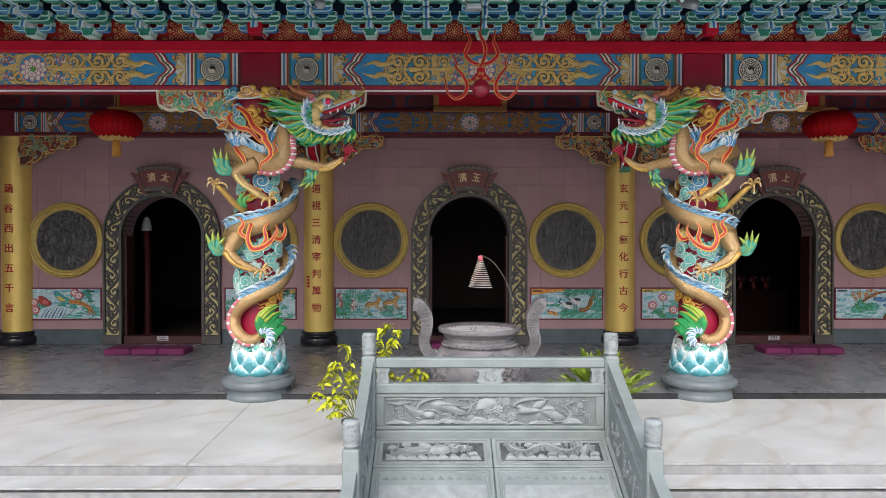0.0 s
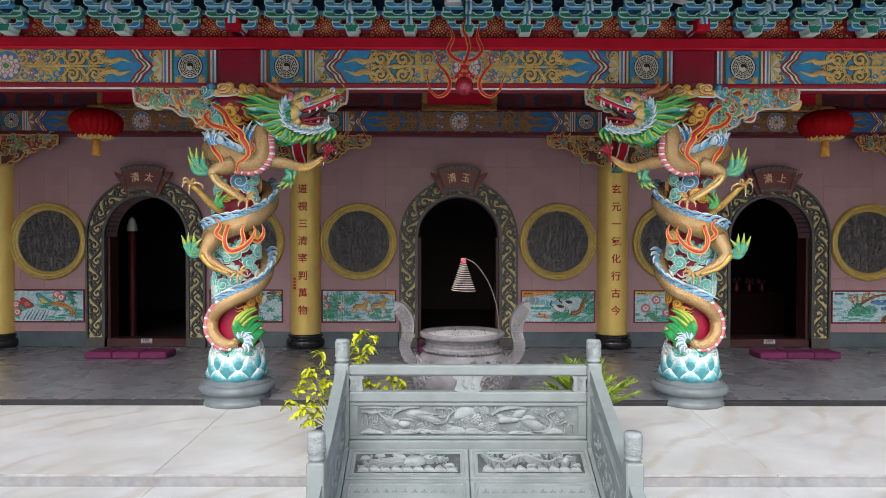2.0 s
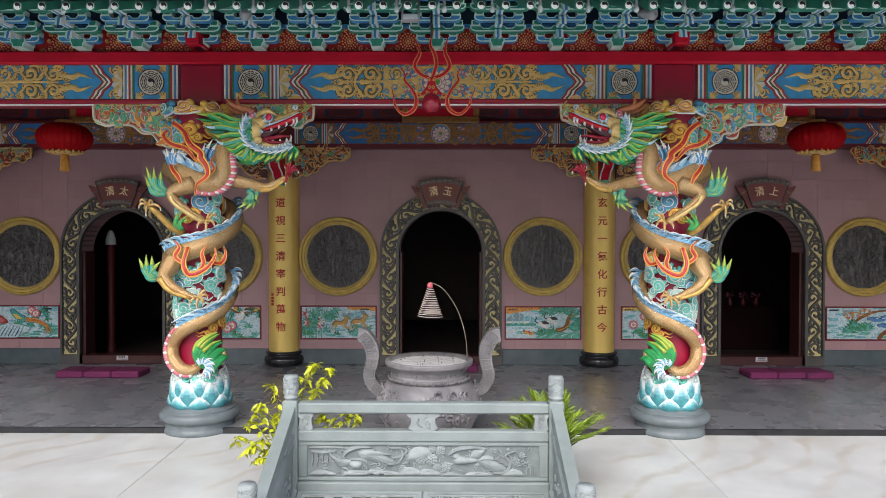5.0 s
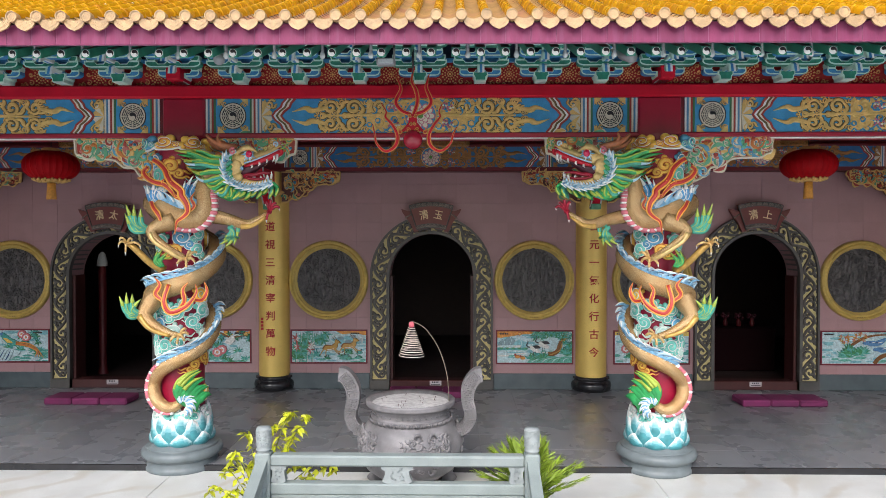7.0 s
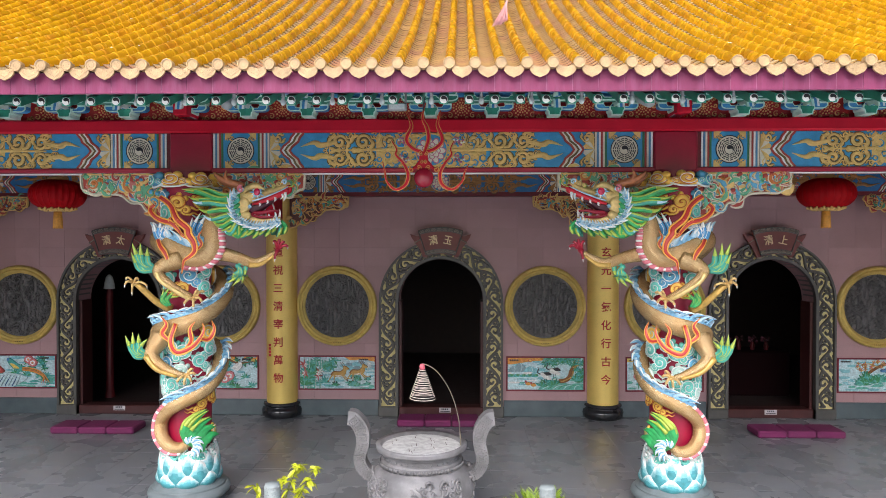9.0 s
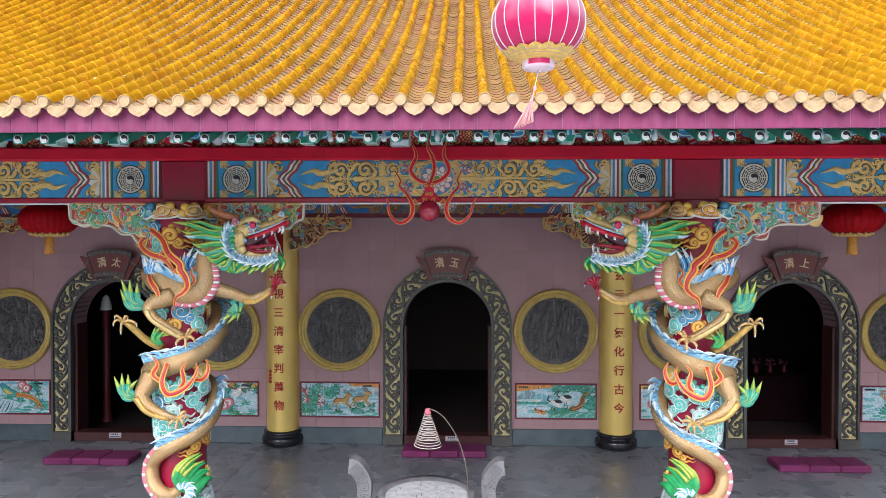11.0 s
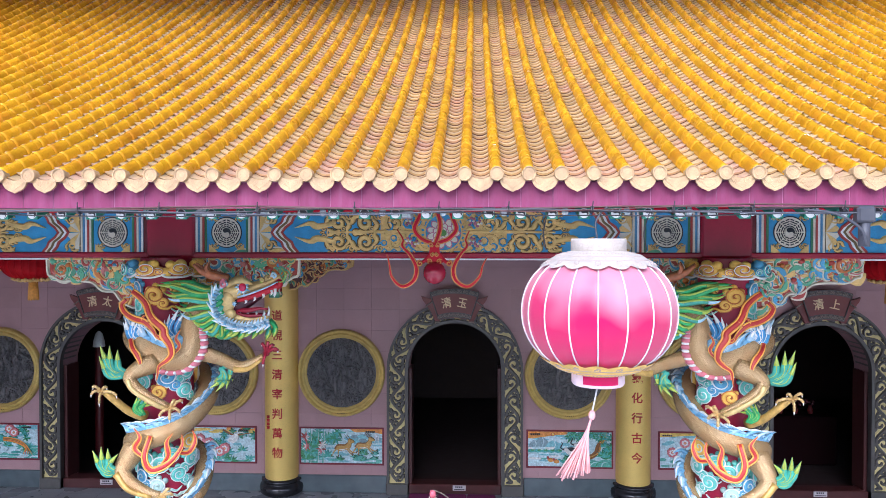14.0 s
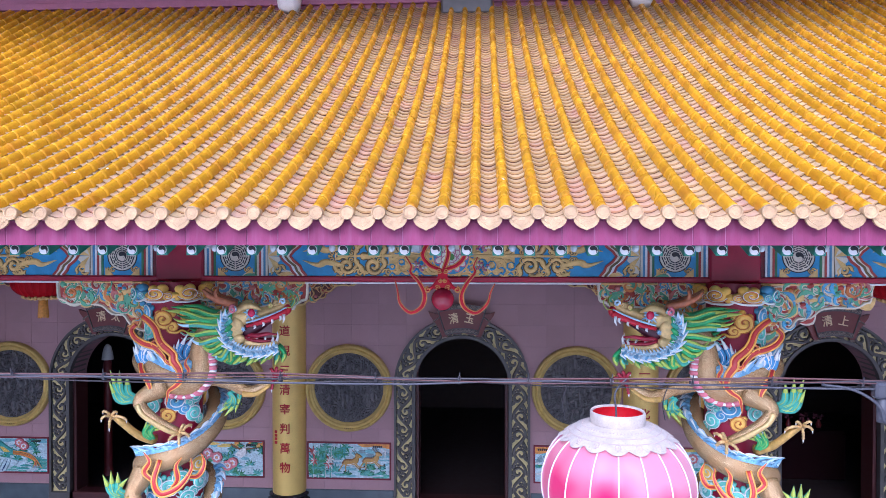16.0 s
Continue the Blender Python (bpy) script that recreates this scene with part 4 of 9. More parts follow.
    part("board_border", g, [stone_dark, lace_stone], t, "grey carved border")
    return t


def letters(name, text, size, material_, parent, x, y, z, label="", squeeze=1.0, tilt=0.0):
    """Flat raised characters of the built-in font on an upright face, centred at x, z."""
    cu = bpy.data.curves.new(name, "FONT")
    cu.body, cu.size, cu.extrude, cu.align_x, cu.align_y, cu.resolution_u = text, size * MODULE, 0.006, "CENTER", "CENTER", 3
    cu.offset = 0.012 * size * MODULE
    ob = bpy.data.objects.new(name, cu)
    scene.collection.objects.link(ob)
    bpy.context.view_layer.update()
    me = bpy.data.meshes.new_from_object(ob.evaluated_get(bpy.context.evaluated_depsgraph_get()))
    bpy.data.objects.remove(ob)
    bpy.data.curves.remove(cu)
    me.materials.clear()
    me.materials.append(material_)
    me.transform(Matrix.Rotation(radians(90), 4, "X") @ Matrix.Rotation(radians(tilt), 4, "Z") @ Matrix.Diagonal((squeeze, 1, 1, 1)))
    b = BASE[parent]
    ob = new(name, me)
    ob.parent, ob.location = parent, ((x - b[0]) * MODULE, (y - b[1]) * MODULE, (z - b[2]) * MODULE)
    return tagged(ob, label)


gilt_letter = material("gilt_letter", (0.72, 0.56, 0.32), 0.4, metal=0.2, vary=0.1)
red_letter = material("red_letter", (0.4, 0.006, 0.008), 0.45, vary=0.1)
for d, word in zip(DOORS, ("太", "玉", "上")):
    t = door_frame(d)
    letters("gilt_character", "清", 0.172, gilt_letter, t, d - 0.118, -0.195, 2.965, "gilt character", 0.92, 12)
    letters("gilt_character", word, 0.165, gilt_letter, t, d + 0.118, -0.195, 2.965, "gilt character", 0.92, -12)

# Skirting along the wall.
g = Shape()
edges = [-11.0] + [e for d in DOORS for e in (d - FRAME - 0.012, d + FRAME + 0.012)] + [11.0]
for i in range(0, len(edges), 2):
    g.box(edges[i], edges[i + 1], -0.035, 0.0, 0.0, 0.27, 0.008)
part("baseboard", g, skirt_stone, label="blue grey stone skirting", kind="structure", category="baseboard")


def medallion(x, seed):
    z, rng = 1.865, random.Random(seed)
    t = thing("wall_medallion", x, 0.0, z, "round dark carved relief in a gold ring frame", "medallion", "round wall medallions")
    g = Shape()
    prof = [(0.68, 0.0), (0.68, 0.045), (0.668, 0.08), (0.645, 0.085), (0.632, 0.06), (0.624, 0.045), (0.617, 0.045), (0.607, 0.07), (0.588, 0.075), (0.578, 0.05), (0.568, 0.04), (0.556, 0.04), (0.54, 0.012)]
    g.lathe(prof, 56)
    g.v = [(x + a, -c, z + b) for a, b, c in g.v]
    part("ring_frame", g, ring_gold, t, "stepped gold ring")
    g = Shape()
    for k in range(72):
        a = 2 * math.pi * k / 72
        g.blob((x + 0.656 * math.cos(a), -0.083, z + 0.656 * math.sin(a)), 0.009, 0, 5, 4)
    for k in range(9):
        g.box(x - 0.13 + 0.03 * k, x - 0.112 + 0.03 * k, -0.058, -0.05, z - 0.64, z - 0.622, 0.002, 1)
    part("ring_studs", g, [ring_gold, ink_black], t, kind="stuff")
    g = Shape().disc(x, z, 0.545, -0.012, 0.0, 40)
    for k in range(620):
        a, r = rng.uniform(0, 6.283), 0.525 * math.sqrt(rng.random())
        cx, cz = x + r * math.cos(a), z + r * math.sin(a)
        room = 0.54 - r
        if k < 70:
            h = min(rng.uniform(0.05, 0.12), room)
            w = min(rng.uniform(0.025, 0.05), h)
            g.blob((cx, -0.008, cz), (w, 0.03, h), 0, 8, 5)
            if room > 0.1:
                g.blob((cx + rng.uniform(-0.01, 0.01), -0.018, cz + h), (w * 0.55, 0.02, w * 0.6), 0, 8, 5)
        elif k < 320:
            r2 = min(rng.uniform(0.02, 0.06), room)
            sp = spiral(cx, cz, r2, r2 * 0.2, rng.uniform(0, 360), rng.choice((-1.1, 1.1)), 9)
            g.stroke(sp, taper(10, 0.01, 0.03, 0.012), -0.008, rng.uniform(0.016, 0.036), 0, 0.25)
        else:
            q, l = rng.uniform(0, 3.14), min(rng.uniform(0.03, 0.1), room)
            g.stroke([(cx - l * math.cos(q), cz - l * math.sin(q)), (cx + 0.012, cz + 0.008), (cx + l * math.cos(q), cz + l * math.sin(q))], [0.008, 0.03, 0.008], -0.008, rng.uniform(0.016, 0.036), 0, 0.25)
    part("relief", g, relief_dark, t, "dark bronze-toned crowded relief")
    return t


for i, x in enumerate((-7.22, -3.75, -1.76, 1.75, 3.75, 7.25)):
    medallion(x, 50 + i)


def glaze(name, color):
    return material("panel_" + name, color, 0.25, vary=0.28, scale=26, bump=0.02)


PANEL = [glaze("teal", (0.08, 0.34, 0.3)), glaze("sky", (0.2, 0.45, 0.5)), glaze("leaf", (0.06, 0.25, 0.11)), glaze("orange", (0.62, 0.27, 0.05)), glaze("brown", (0.2, 0.09, 0.03)), glaze("rose", (0.55, 0.17, 0.18)), glaze("white", (0.66, 0.67, 0.64)),
         glaze("navy", (0.05, 0.1, 0.2)), glaze("ochre", (0.46, 0.27, 0.06)), brick_red_paint, ink_black, glaze("mist", (0.46, 0.62, 0.65)), glaze("slate", (0.2, 0.3, 0.33)), glaze("blue", (0.1, 0.24, 0.46)), glaze("yellow", (0.66, 0.48, 0.1)), glaze("jade", (0.13, 0.4, 0.32))]


def picture_panel(x0, x1, kind, seed):
    z0, z1, rng = 0.43, 1.015, random.Random(seed)
    w, h = x1 - x0, z1 - z0
    t = thing("picture_panel", x0, 0.0, z0, "glazed ceramic picture of %s in a red frame" % kind, "wall panel", "ceramic picture panels")
    g = Shape()
    f = 0.024
    g.box(x0, x1, -0.03, 0, z0, z0 + f, 0.004).box(x0, x1, -0.03, 0, z1 - f, z1, 0.004).box(x0, x0 + f, -0.03, 0, z0 + f, z1 - f, 0.004).box(x1 - f, x1, -0.03, 0, z0 + f, z1 - f, 0.004)
    part("red_frame", g, frame_maroon, t)
    P = lambda u, v: (x0 + f + u * (w - 2 * f), z0 + f + v * (h - 2 * f))
    y, k0 = -0.01, h / w
    g = Shape()
    g.prism([P(0, 0), P(1, 0), P(1, 1), P(0, 1)], y, 0, 11)
    layer = [y - 0.0004]

    def clip(q):
        return [(min(max(a, x0 + f), x1 - f), min(max(b, z0 + f), z1 - f)) for a, b in q]

    def shape(pts, mi, soft=True):
        g.prism(clip(smooth_path([P(*p) for p in pts], 3) if soft else [P(*p) for p in pts]), layer[0], y, mi)
        layer[0] -= 0.00012

    def line(pts, wd, mi):
        q = clip(smooth_path([P(*p) for p in pts], 4))
        g.stroke(q, taper(len(q), wd, wd, wd * 0.3), layer[0], 0.001, mi)
        layer[0] -= 0.00006

    def leaf(u, v, a, l, mi, fat=0.3):
        c, s = math.cos(a), math.sin(a)
        shape([(u, v), (u + (0.4 * l * c - fat * l * s) * k0, v + 0.4 * l * s + fat * l * c), (u + l * c * k0, v + l * s), (u + (0.4 * l * c + fat * l * s) * k0, v + 0.4 * l * s - fat * l * c)], mi, False)

    def oval(u, v, ru, rv, mi):
        shape([(u + ru * math.cos(b), v + rv * math.sin(b)) for b in [0.785 * i for i in range(8)]], mi, False)

    def flower(u, v, r, mi):
        for q in range(9):
            a = 6.283 * q / 9
            oval(u + 0.62 * r * k0 * math.cos(a), v + 0.62 * r * math.sin(a), r * 0.42 * k0, r * 0.42, mi)
        for q in range(6):
            a = 1.047 * q + 0.4
            oval(u + 0.4 * r * k0 * math.cos(a), v + 0.4 * r * math.sin(a), r * 0.26 * k0, r * 0.24, 6)
        oval(u, v, r * 0.3 * k0, r * 0.3, mi)
        oval(u, v, r * 0.14 * k0, r * 0.14, 14)

    def tuft(u, v, r, mis, n=9, spread=3.1, a0=0.0):
        for q in range(n):
            leaf(u, v, a0 + spread * q / (n - 1) + rng.uniform(-0.1, 0.1), r * rng.uniform(0.7, 1.1), rng.choice(mis), 0.14)

    def wash(v0, v1, mis, n, ln=0.16, th=0.05):
        for _ in range(n):
            u, v = rng.uniform(-0.05, 1.0), rng.uniform(v0, v1)
            l = ln * rng.uniform(0.5, 1.3)
            oval(u + l / 2, v, l / 2, th * rng.uniform(0.4, 1.0), rng.choice(mis))

    # washes of sky, mist and water
    wash(0.5, 1.0, (11, 1, 1, 11), 30)
    wash(0.0, 0.45, (1, 11, 15) if kind not in ("pheasants and peonies", "lotus pond") else (15, 1, 0), 34)
    if kind == "deer":
        shape([(0.6, 1), (0.68, 0.9), (0.85, 0.93), (1, 0.86), (1, 1)], 3)
        for u, v in ((0.62, 0.72), (0.78, 0.78), (0.9, 0.66), (0.72, 0.62)):
            oval(u, v, 0.09, 0.07, 1)
            oval(u + 0.04, v + 0.05, 0.05, 0.05, 12)
        for q in range(4):
            line([(0.9 + 0.016 * q, 0.86), (0.905 + 0.016 * q, 0.6)], 0.012, 6)
        for q in range(12):
            tuft(rng.uniform(0.1, 0.48), rng.uniform(0.5, 0.95), 0.2, (0, 2, 15), 8, 6.0)
        for u in (0.05, 0.11, 0.2, 0.27):
            line([(u, 0.0), (u + 0.005, 0.5), (u + 0.01, 1.0)], 0.022, 15)
            line([(u + 0.012, 0.0), (u + 0.016, 0.5), (u + 0.02, 1.0)], 0.008, 6)
        for q in range(16):
            tuft(rng.uniform(0.0, 0.36), rng.uniform(0.02, 0.5), 0.22, (0, 2, 15), 7)
        for u, v in ((0.06, 0.75), (0.07, 0.5), (0.26, 0.55), (0.25, 0.42)):
            tuft(u, v, 0.16, (5, 6, 9), 8, 5.5)
        for q in range(10):
            tuft(rng.uniform(0.4, 1.0), rng.uniform(0.05, 0.3), 0.14, (0, 15, 2), 7, 2.6, 0.25)
        for ox, oz, m in ((0.42, 0.36, 1), (0.67, 0.42, 1)):
            shape([(ox, oz + 0.08), (ox + 0.04, oz + 0.19), (ox + 0.12, oz + 0.19), (ox + 0.17, oz + 0.28), (ox + 0.2, oz + 0.25), (ox + 0.19, oz + 0.1), (ox + 0.13, oz + 0.04), (ox + 0.05, oz + 0.02)], 8)
            shape([(ox + 0.03, oz + 0.07), (ox + 0.1, oz + 0.07), (ox + 0.16, oz + 0.1), (ox + 0.1, oz + 0.03)], 6)
            shape([(ox + 0.16, oz + 0.25), (ox + 0.17, oz + 0.36), (ox + 0.21, oz + 0.34), (ox + 0.24, oz + 0.27), (ox + 0.19, oz + 0.24)], 8)
            for e in (0.0, 0.03):
                line([(ox + 0.17 + e, oz + 0.34), (ox + 0.14 + e, oz + 0.44), (ox + 0.12 + e, oz + 0.5)], 0.01, 4)
            for a, b, c in ((0.02, -0.04, -0.13), (0.05, 0.04, -0.15), (0.15, 0.22, -0.1), (0.17, 0.27, -0.02)):
                line([(ox + a, oz + 0.08), (ox + (a + b) / 2, oz - 0.02), (ox + b, oz + c)], 0.018, 8)
                oval(ox + b, oz + c, 0.008, 0.02, 10)
            line([(ox, oz + 0.08), (ox + 0.04, oz + 0.19), (ox + 0.12, oz + 0.19), (ox + 0.17, oz + 0.28)], 0.024, 4)
    elif kind == "cranes":
        shape([(0, 1), (0, 0.8), (0.18, 0.84), (0.32, 0.9), (0.46, 0.92), (0.5, 1)], 3)
        oval(0.3, 0.92, 0.028, 0.055, 9)
        oval(0.3, 0.92, 0.018, 0.036, 14)
        for a, b, c, m in ((0.0, 0.16, 0.76, 12), (0.08, 0.26, 0.84, 12), (0.2, 0.42, 0.74, 1)):
            shape([(a, 0.52), (a + 0.03, c - 0.1), ((a + b) / 2, c), (b - 0.02, c - 0.14), (b, 0.52)], m)
            line([((a + b) / 2, c), ((a + b) / 2 + 0.02, c - 0.12), ((a + b) / 2, 0.54)], 0.012, 11)
        wash(0.5, 0.6, (11, 6), 10)
        for u in (0.04, 0.12, 0.2, 0.28, 0.36):
            oval(u, 0.44, 0.05, 0.05, 0)
            oval(u + 0.02, 0.46, 0.03, 0.03, 2)
        wash(0.16, 0.36, (6, 11, 1), 16, 0.2, 0.03)
        shape([(0.4, 0.0), (0.44, 0.1), (0.55, 0.2), (0.7, 0.24), (0.85, 0.16), (1, 0.12), (1, 0)], 15)
        for q in range(7):
            line([(0.46 + 0.07 * q, 0.02), (0.54 + 0.06 * q, 0.12), (0.66 + 0.05 * q, 0.16)], 0.012, 2 if q % 2 else 11)
        line([(0.68, 0.28), (0.76, 0.3), (0.82, 0.42), (0.84, 0.6), (0.88, 0.8), (0.9, 1.0)], 0.075, 4)
        line([(0.7, 0.26), (0.78, 0.32), (0.85, 0.44), (0.87, 0.62), (0.92, 0.8), (0.94, 1.0)], 0.026, 8)
        line([(0.86, 0.7), (0.92, 0.78), (1.0, 0.84)], 0.03, 8)
        for q in range(26):
            tuft(rng.uniform(0.46, 1.0), rng.uniform(0.78, 1.0), 0.13, (2, 0, 15), 7, 6.0)
        for q in range(10):
            tuft(rng.uniform(0.88, 1.0), rng.uniform(0.1, 0.6), 0.16, (2, 0, 15), 7)
        for q in range(6):
            tuft(rng.uniform(0.4, 0.62), rng.uniform(0.1, 0.24), 0.2, (2, 0), 7, 2.2, 0.4)
        for ox, oz, m in ((0.42, 0.42, 1), (0.54, 0.56, -1)):
            shape([(ox, oz + 0.1), (ox + 0.06, oz + 0.12), (ox + 0.15, oz - 0.02), (ox + 0.13, oz - 0.1), (ox + 0.05, oz - 0.04)], 6)
            shape([(ox + 0.05, oz + 0.12), (ox + 0.12, oz + 0.14), (ox + 0.16, oz + 0.06), (ox + 0.09, oz + 0.04)], 10)
            line([(ox + 0.01, oz + 0.08), (ox - 0.03, oz + 0.14), (ox - 0.01, oz + 0.26), (ox - 0.03, oz + 0.3)], 0.018, 10)
            for e in (0.06, 0.09):
                line([(ox + e, oz - 0.06), (ox + e + 0.01, oz - 0.24)], 0.008, 10)
        for ox, oz in ((0.27, 0.2), (0.34, 0.16)):
            oval(ox, oz, 0.035, 0.05, 3)
            oval(ox - 0.03, oz + 0.06, 0.014, 0.03, 9)
    elif kind == "pheasants and peonies":
        for q in range(16):
            tuft(rng.uniform(0.0, 0.95), rng.uniform(0.05, 0.5), 0.18, (2, 0, 15), 7, 3.6)
        for q in range(8):
            tuft(rng.uniform(0.5, 0.85), rng.uniform(0.6, 0.95), 0.14, (2, 0), 7, 6.0)
        shape([(0.1, 0.0), (0.14, 0.3), (0.3, 0.44), (0.46, 0.42), (0.62, 0.3), (0.5, 0.1), (0.42, 0.0)], 11)
        for q in range(7):
            line([(0.16 + 0.05 * q, 0.04), (0.2 + 0.05 * q, 0.2), (0.26 + 0.045 * q, 0.38)], 0.02, 7 if q % 2 else 12)
        for u, v in ((0.06, 0.55), (0.08, 0.3), (0.64, 0.88), (0.7, 0.78)):
            flower(u, v, 0.13, 5)
        shape([(0.12, 0.62), (0.16, 0.74), (0.22, 0.7), (0.3, 0.52), (0.26, 0.44), (0.16, 0.48)], 9)
        oval(0.15, 0.72, 0.03, 0.06, 9)
        oval(0.22, 0.56, 0.04, 0.07, 5)
        shape([(0.34, 0.86), (0.37, 0.92), (0.42, 0.86), (0.5, 0.72), (0.6, 0.62), (0.54, 0.52), (0.44, 0.58), (0.38, 0.7)], 0)
        shape([(0.38, 0.76), (0.44, 0.74), (0.52, 0.6), (0.44, 0.6)], 14)
        oval(0.36, 0.88, 0.02, 0.05, 13)
        for q in range(5):
            line([(0.56, 0.62 - 0.015 * q), (0.72, 0.58 - 0.02 * q), (0.85, 0.42 - 0.02 * q), (0.94 - 0.03 * q, 0.14)], 0.03, (3, 4, 8, 9, 3)[q])
    elif kind == "peonies":
        wash(0.82, 1.0, (14, 14, 3), 16)
        for q in range(30):
            tuft(rng.uniform(0.0, 1.0), rng.uniform(0.02, 0.55), 0.2, (0, 15, 2), 7, 3.4)
        for q in range(10):
            tuft(rng.uniform(0.5, 1.0), rng.uniform(0.7, 1.0), 0.12, (2, 0), 7, 6.0)
        line([(0.6, 0.95), (0.74, 0.8), (0.95, 0.86)], 0.03, 4)
        for u, v in ((0.3, 0.66), (0.42, 0.55), (0.24, 0.52), (0.62, 0.4), (0.56, 0.32), (0.1, 0.2)):
            flower(u, v, 0.15, 5)
        shape([(0.66, 0.62), (0.7, 0.76), (0.78, 0.84), (0.8, 0.7), (0.74, 0.56)], 6)
        line([(0.76, 0.8), (0.82, 0.88), (0.88, 0.86)], 0.02, 6)
    elif kind == "lotus pond":
        shape([(0, 1), (0, 0.88), (0.5, 0.94), (1, 0.86), (1, 1)], 14)
        for q in range(16):
            u, v = rng.uniform(0.05, 0.95), rng.uniform(0.08, 0.6)
            oval(u, v, 0.07, 0.07, rng.choice((2, 0, 15)))
            line([(u, v), (u + 0.05, v + 0.01)], 0.008, 15)
        for u, v in ((0.3, 0.72), (0.62, 0.8), (0.7, 0.35), (0.45, 0.3), (0.15, 0.45)):
            line([(u, 0.05), (u + 0.01, v)], 0.01, 2)
            flower(u, v, 0.14, 5)
    else:
        line([(0.3, 0.4), (0.42, 0.62), (0.55, 0.8), (0.72, 0.9), (1.0, 0.92)], 0.05, 4)
        line([(0.7, 0.0), (0.78, 0.2), (0.9, 0.3), (1.0, 0.26)], 0.07, 4)
        line([(0.52, 0.76), (0.4, 0.86), (0.3, 0.84)], 0.016, 8)
        for q in range(18):
            tuft(rng.uniform(0.2, 0.6), rng.uniform(0.66, 0.95), 0.08, (8, 3, 5), 6, 6.0)
        for q in range(12):
            tuft(rng.uniform(0.28, 0.56), rng.uniform(0.22, 0.42), 0.24, (2, 0, 15), 9, 3.1)
        for ox, oz in ((0.56, 0.62), (0.7, 0.42)):
            shape([(ox, oz + 0.02), (ox + 0.05, oz + 0.1), (ox + 0.16, oz + 0.1), (ox + 0.3, oz + 0.2), (ox + 0.22, oz - 0.02), (ox + 0.08, oz - 0.06)], 13)
            for q in range(4):
                line([(ox + 0.06 + 0.04 * q, oz + 0.05), (ox + 0.1 + 0.05 * q, oz + 0.08)], 0.014, 6 if q % 2 else 7)
            oval(ox + 0.01, oz + 0.03, 0.025, 0.045, 13)
    tx = 0.8 if kind in ("deer", "pheasants and peonies", "peonies") else 0.03
    for q in range(5):
        g.box(P(tx, 0)[0] + 0.03 * q, P(tx, 0)[0] + 0.02 + 0.03 * q, layer[0] - 0.001, y, P(0, 0.91)[1], P(0, 0.95)[1], 0.0, 10)
    part("glazed_picture", g, PANEL, t)
    return t


frame_maroon = material("frame_maroon", (0.16, 0.008, 0.02), 0.4, vary=0.12)
for a, b, kind, sd in ((-7.9, -6.6, "pheasants and peonies", 1), (-4.4, -3.1, "peonies", 2), (-2.42, -1.1, "deer", 3), (1.1, 2.42, "cranes", 4), (3.1, 4.4, "lotus pond", 5), (6.6, 7.9, "blue birds", 6)):
    picture_panel(a, b, kind, sd)


def gold_pillar(x, text):
    t = thing("gold_column", x, 0.0, 0.0, "round gold column with dark red characters on a black base", "column", "gold columns along the wall")
    g = Shape().lathe([(0.262, 0.22), (0.262, 3.72)], 40, (x, 0.0, 0.0))
    part("shaft", g, gold_column, t)
    g = Shape().lathe([(0.3, 0.0), (0.335, 0.03), (0.345, 0.1), (0.33, 0.15), (0.29, 0.17), (0.29, 0.19), (0.315, 0.205), (0.31, 0.235), (0.262, 0.245)], 40, (x, 0.0, 0.0))
    part("black_base", g, black_granite, t, "polished black base")
    for k, ch in enumerate(text):
        letters("red_character", ch, 0.17, red_letter, t, x + 0.0, -0.268, 2.766 - 2.1 * k / (len(text) - 1), "dark red character")
    return t


for x, text in ((-8.1, "涵谷西出五千言"), (-2.7, "道視三清宰判萬物"), (2.72, "玄元一氣化行古今"), (8.12, "")):
    t = gold_pillar(x, text)
    if x == -2.7:
        g = Shape()
        for k in range(4):
            g.box(x - 0.17, x - 0.13, -0.236, -0.21, 1.2 - 0.055 * k, 1.24 - 0.055 * k, 0.002)
        part("signature_bars", g, red_letter, t)

for x in (-2.7, 2.72):
    t = thing("column_bracket", x, -0.26, 3.1, "red bracket edged in white on the front of a gold column", "bracket", "brackets on gold columns")
    prof = [(-0.25, 3.7), (-0.95, 3.7), (-0.93, 3.6), (-0.78, 3.5), (-0.66, 3.34), (-0.48, 3.26), (-0.36, 3.12), (-0.25, 3.1)]
    n = len(prof)
    side = lambda w: Shape().add([(x - w, a, b) for a, b in prof] + [(x + w, a, b) for a, b in prof], [list(range(n)), list(range(2 * n - 1, n - 1, -1))] + [[i, (i + 1) % n, n + (i + 1) % n, n + i] for i in range(n)])
    part("bracket_body", side(0.075), red_lacquer, t)
    for s in (-1, 1):
        part("white_edging", Shape().tube([(x + s * 0.077, a - 0.006, b) for a, b in prof[1:]], 0.014, 6), white_paint, t)
    part("green_foot", Shape().box(x - 0.08, x + 0.08, -0.42, -0.25, 3.06, 3.15, 0.01), CARVE[0], t, "dark green foot")

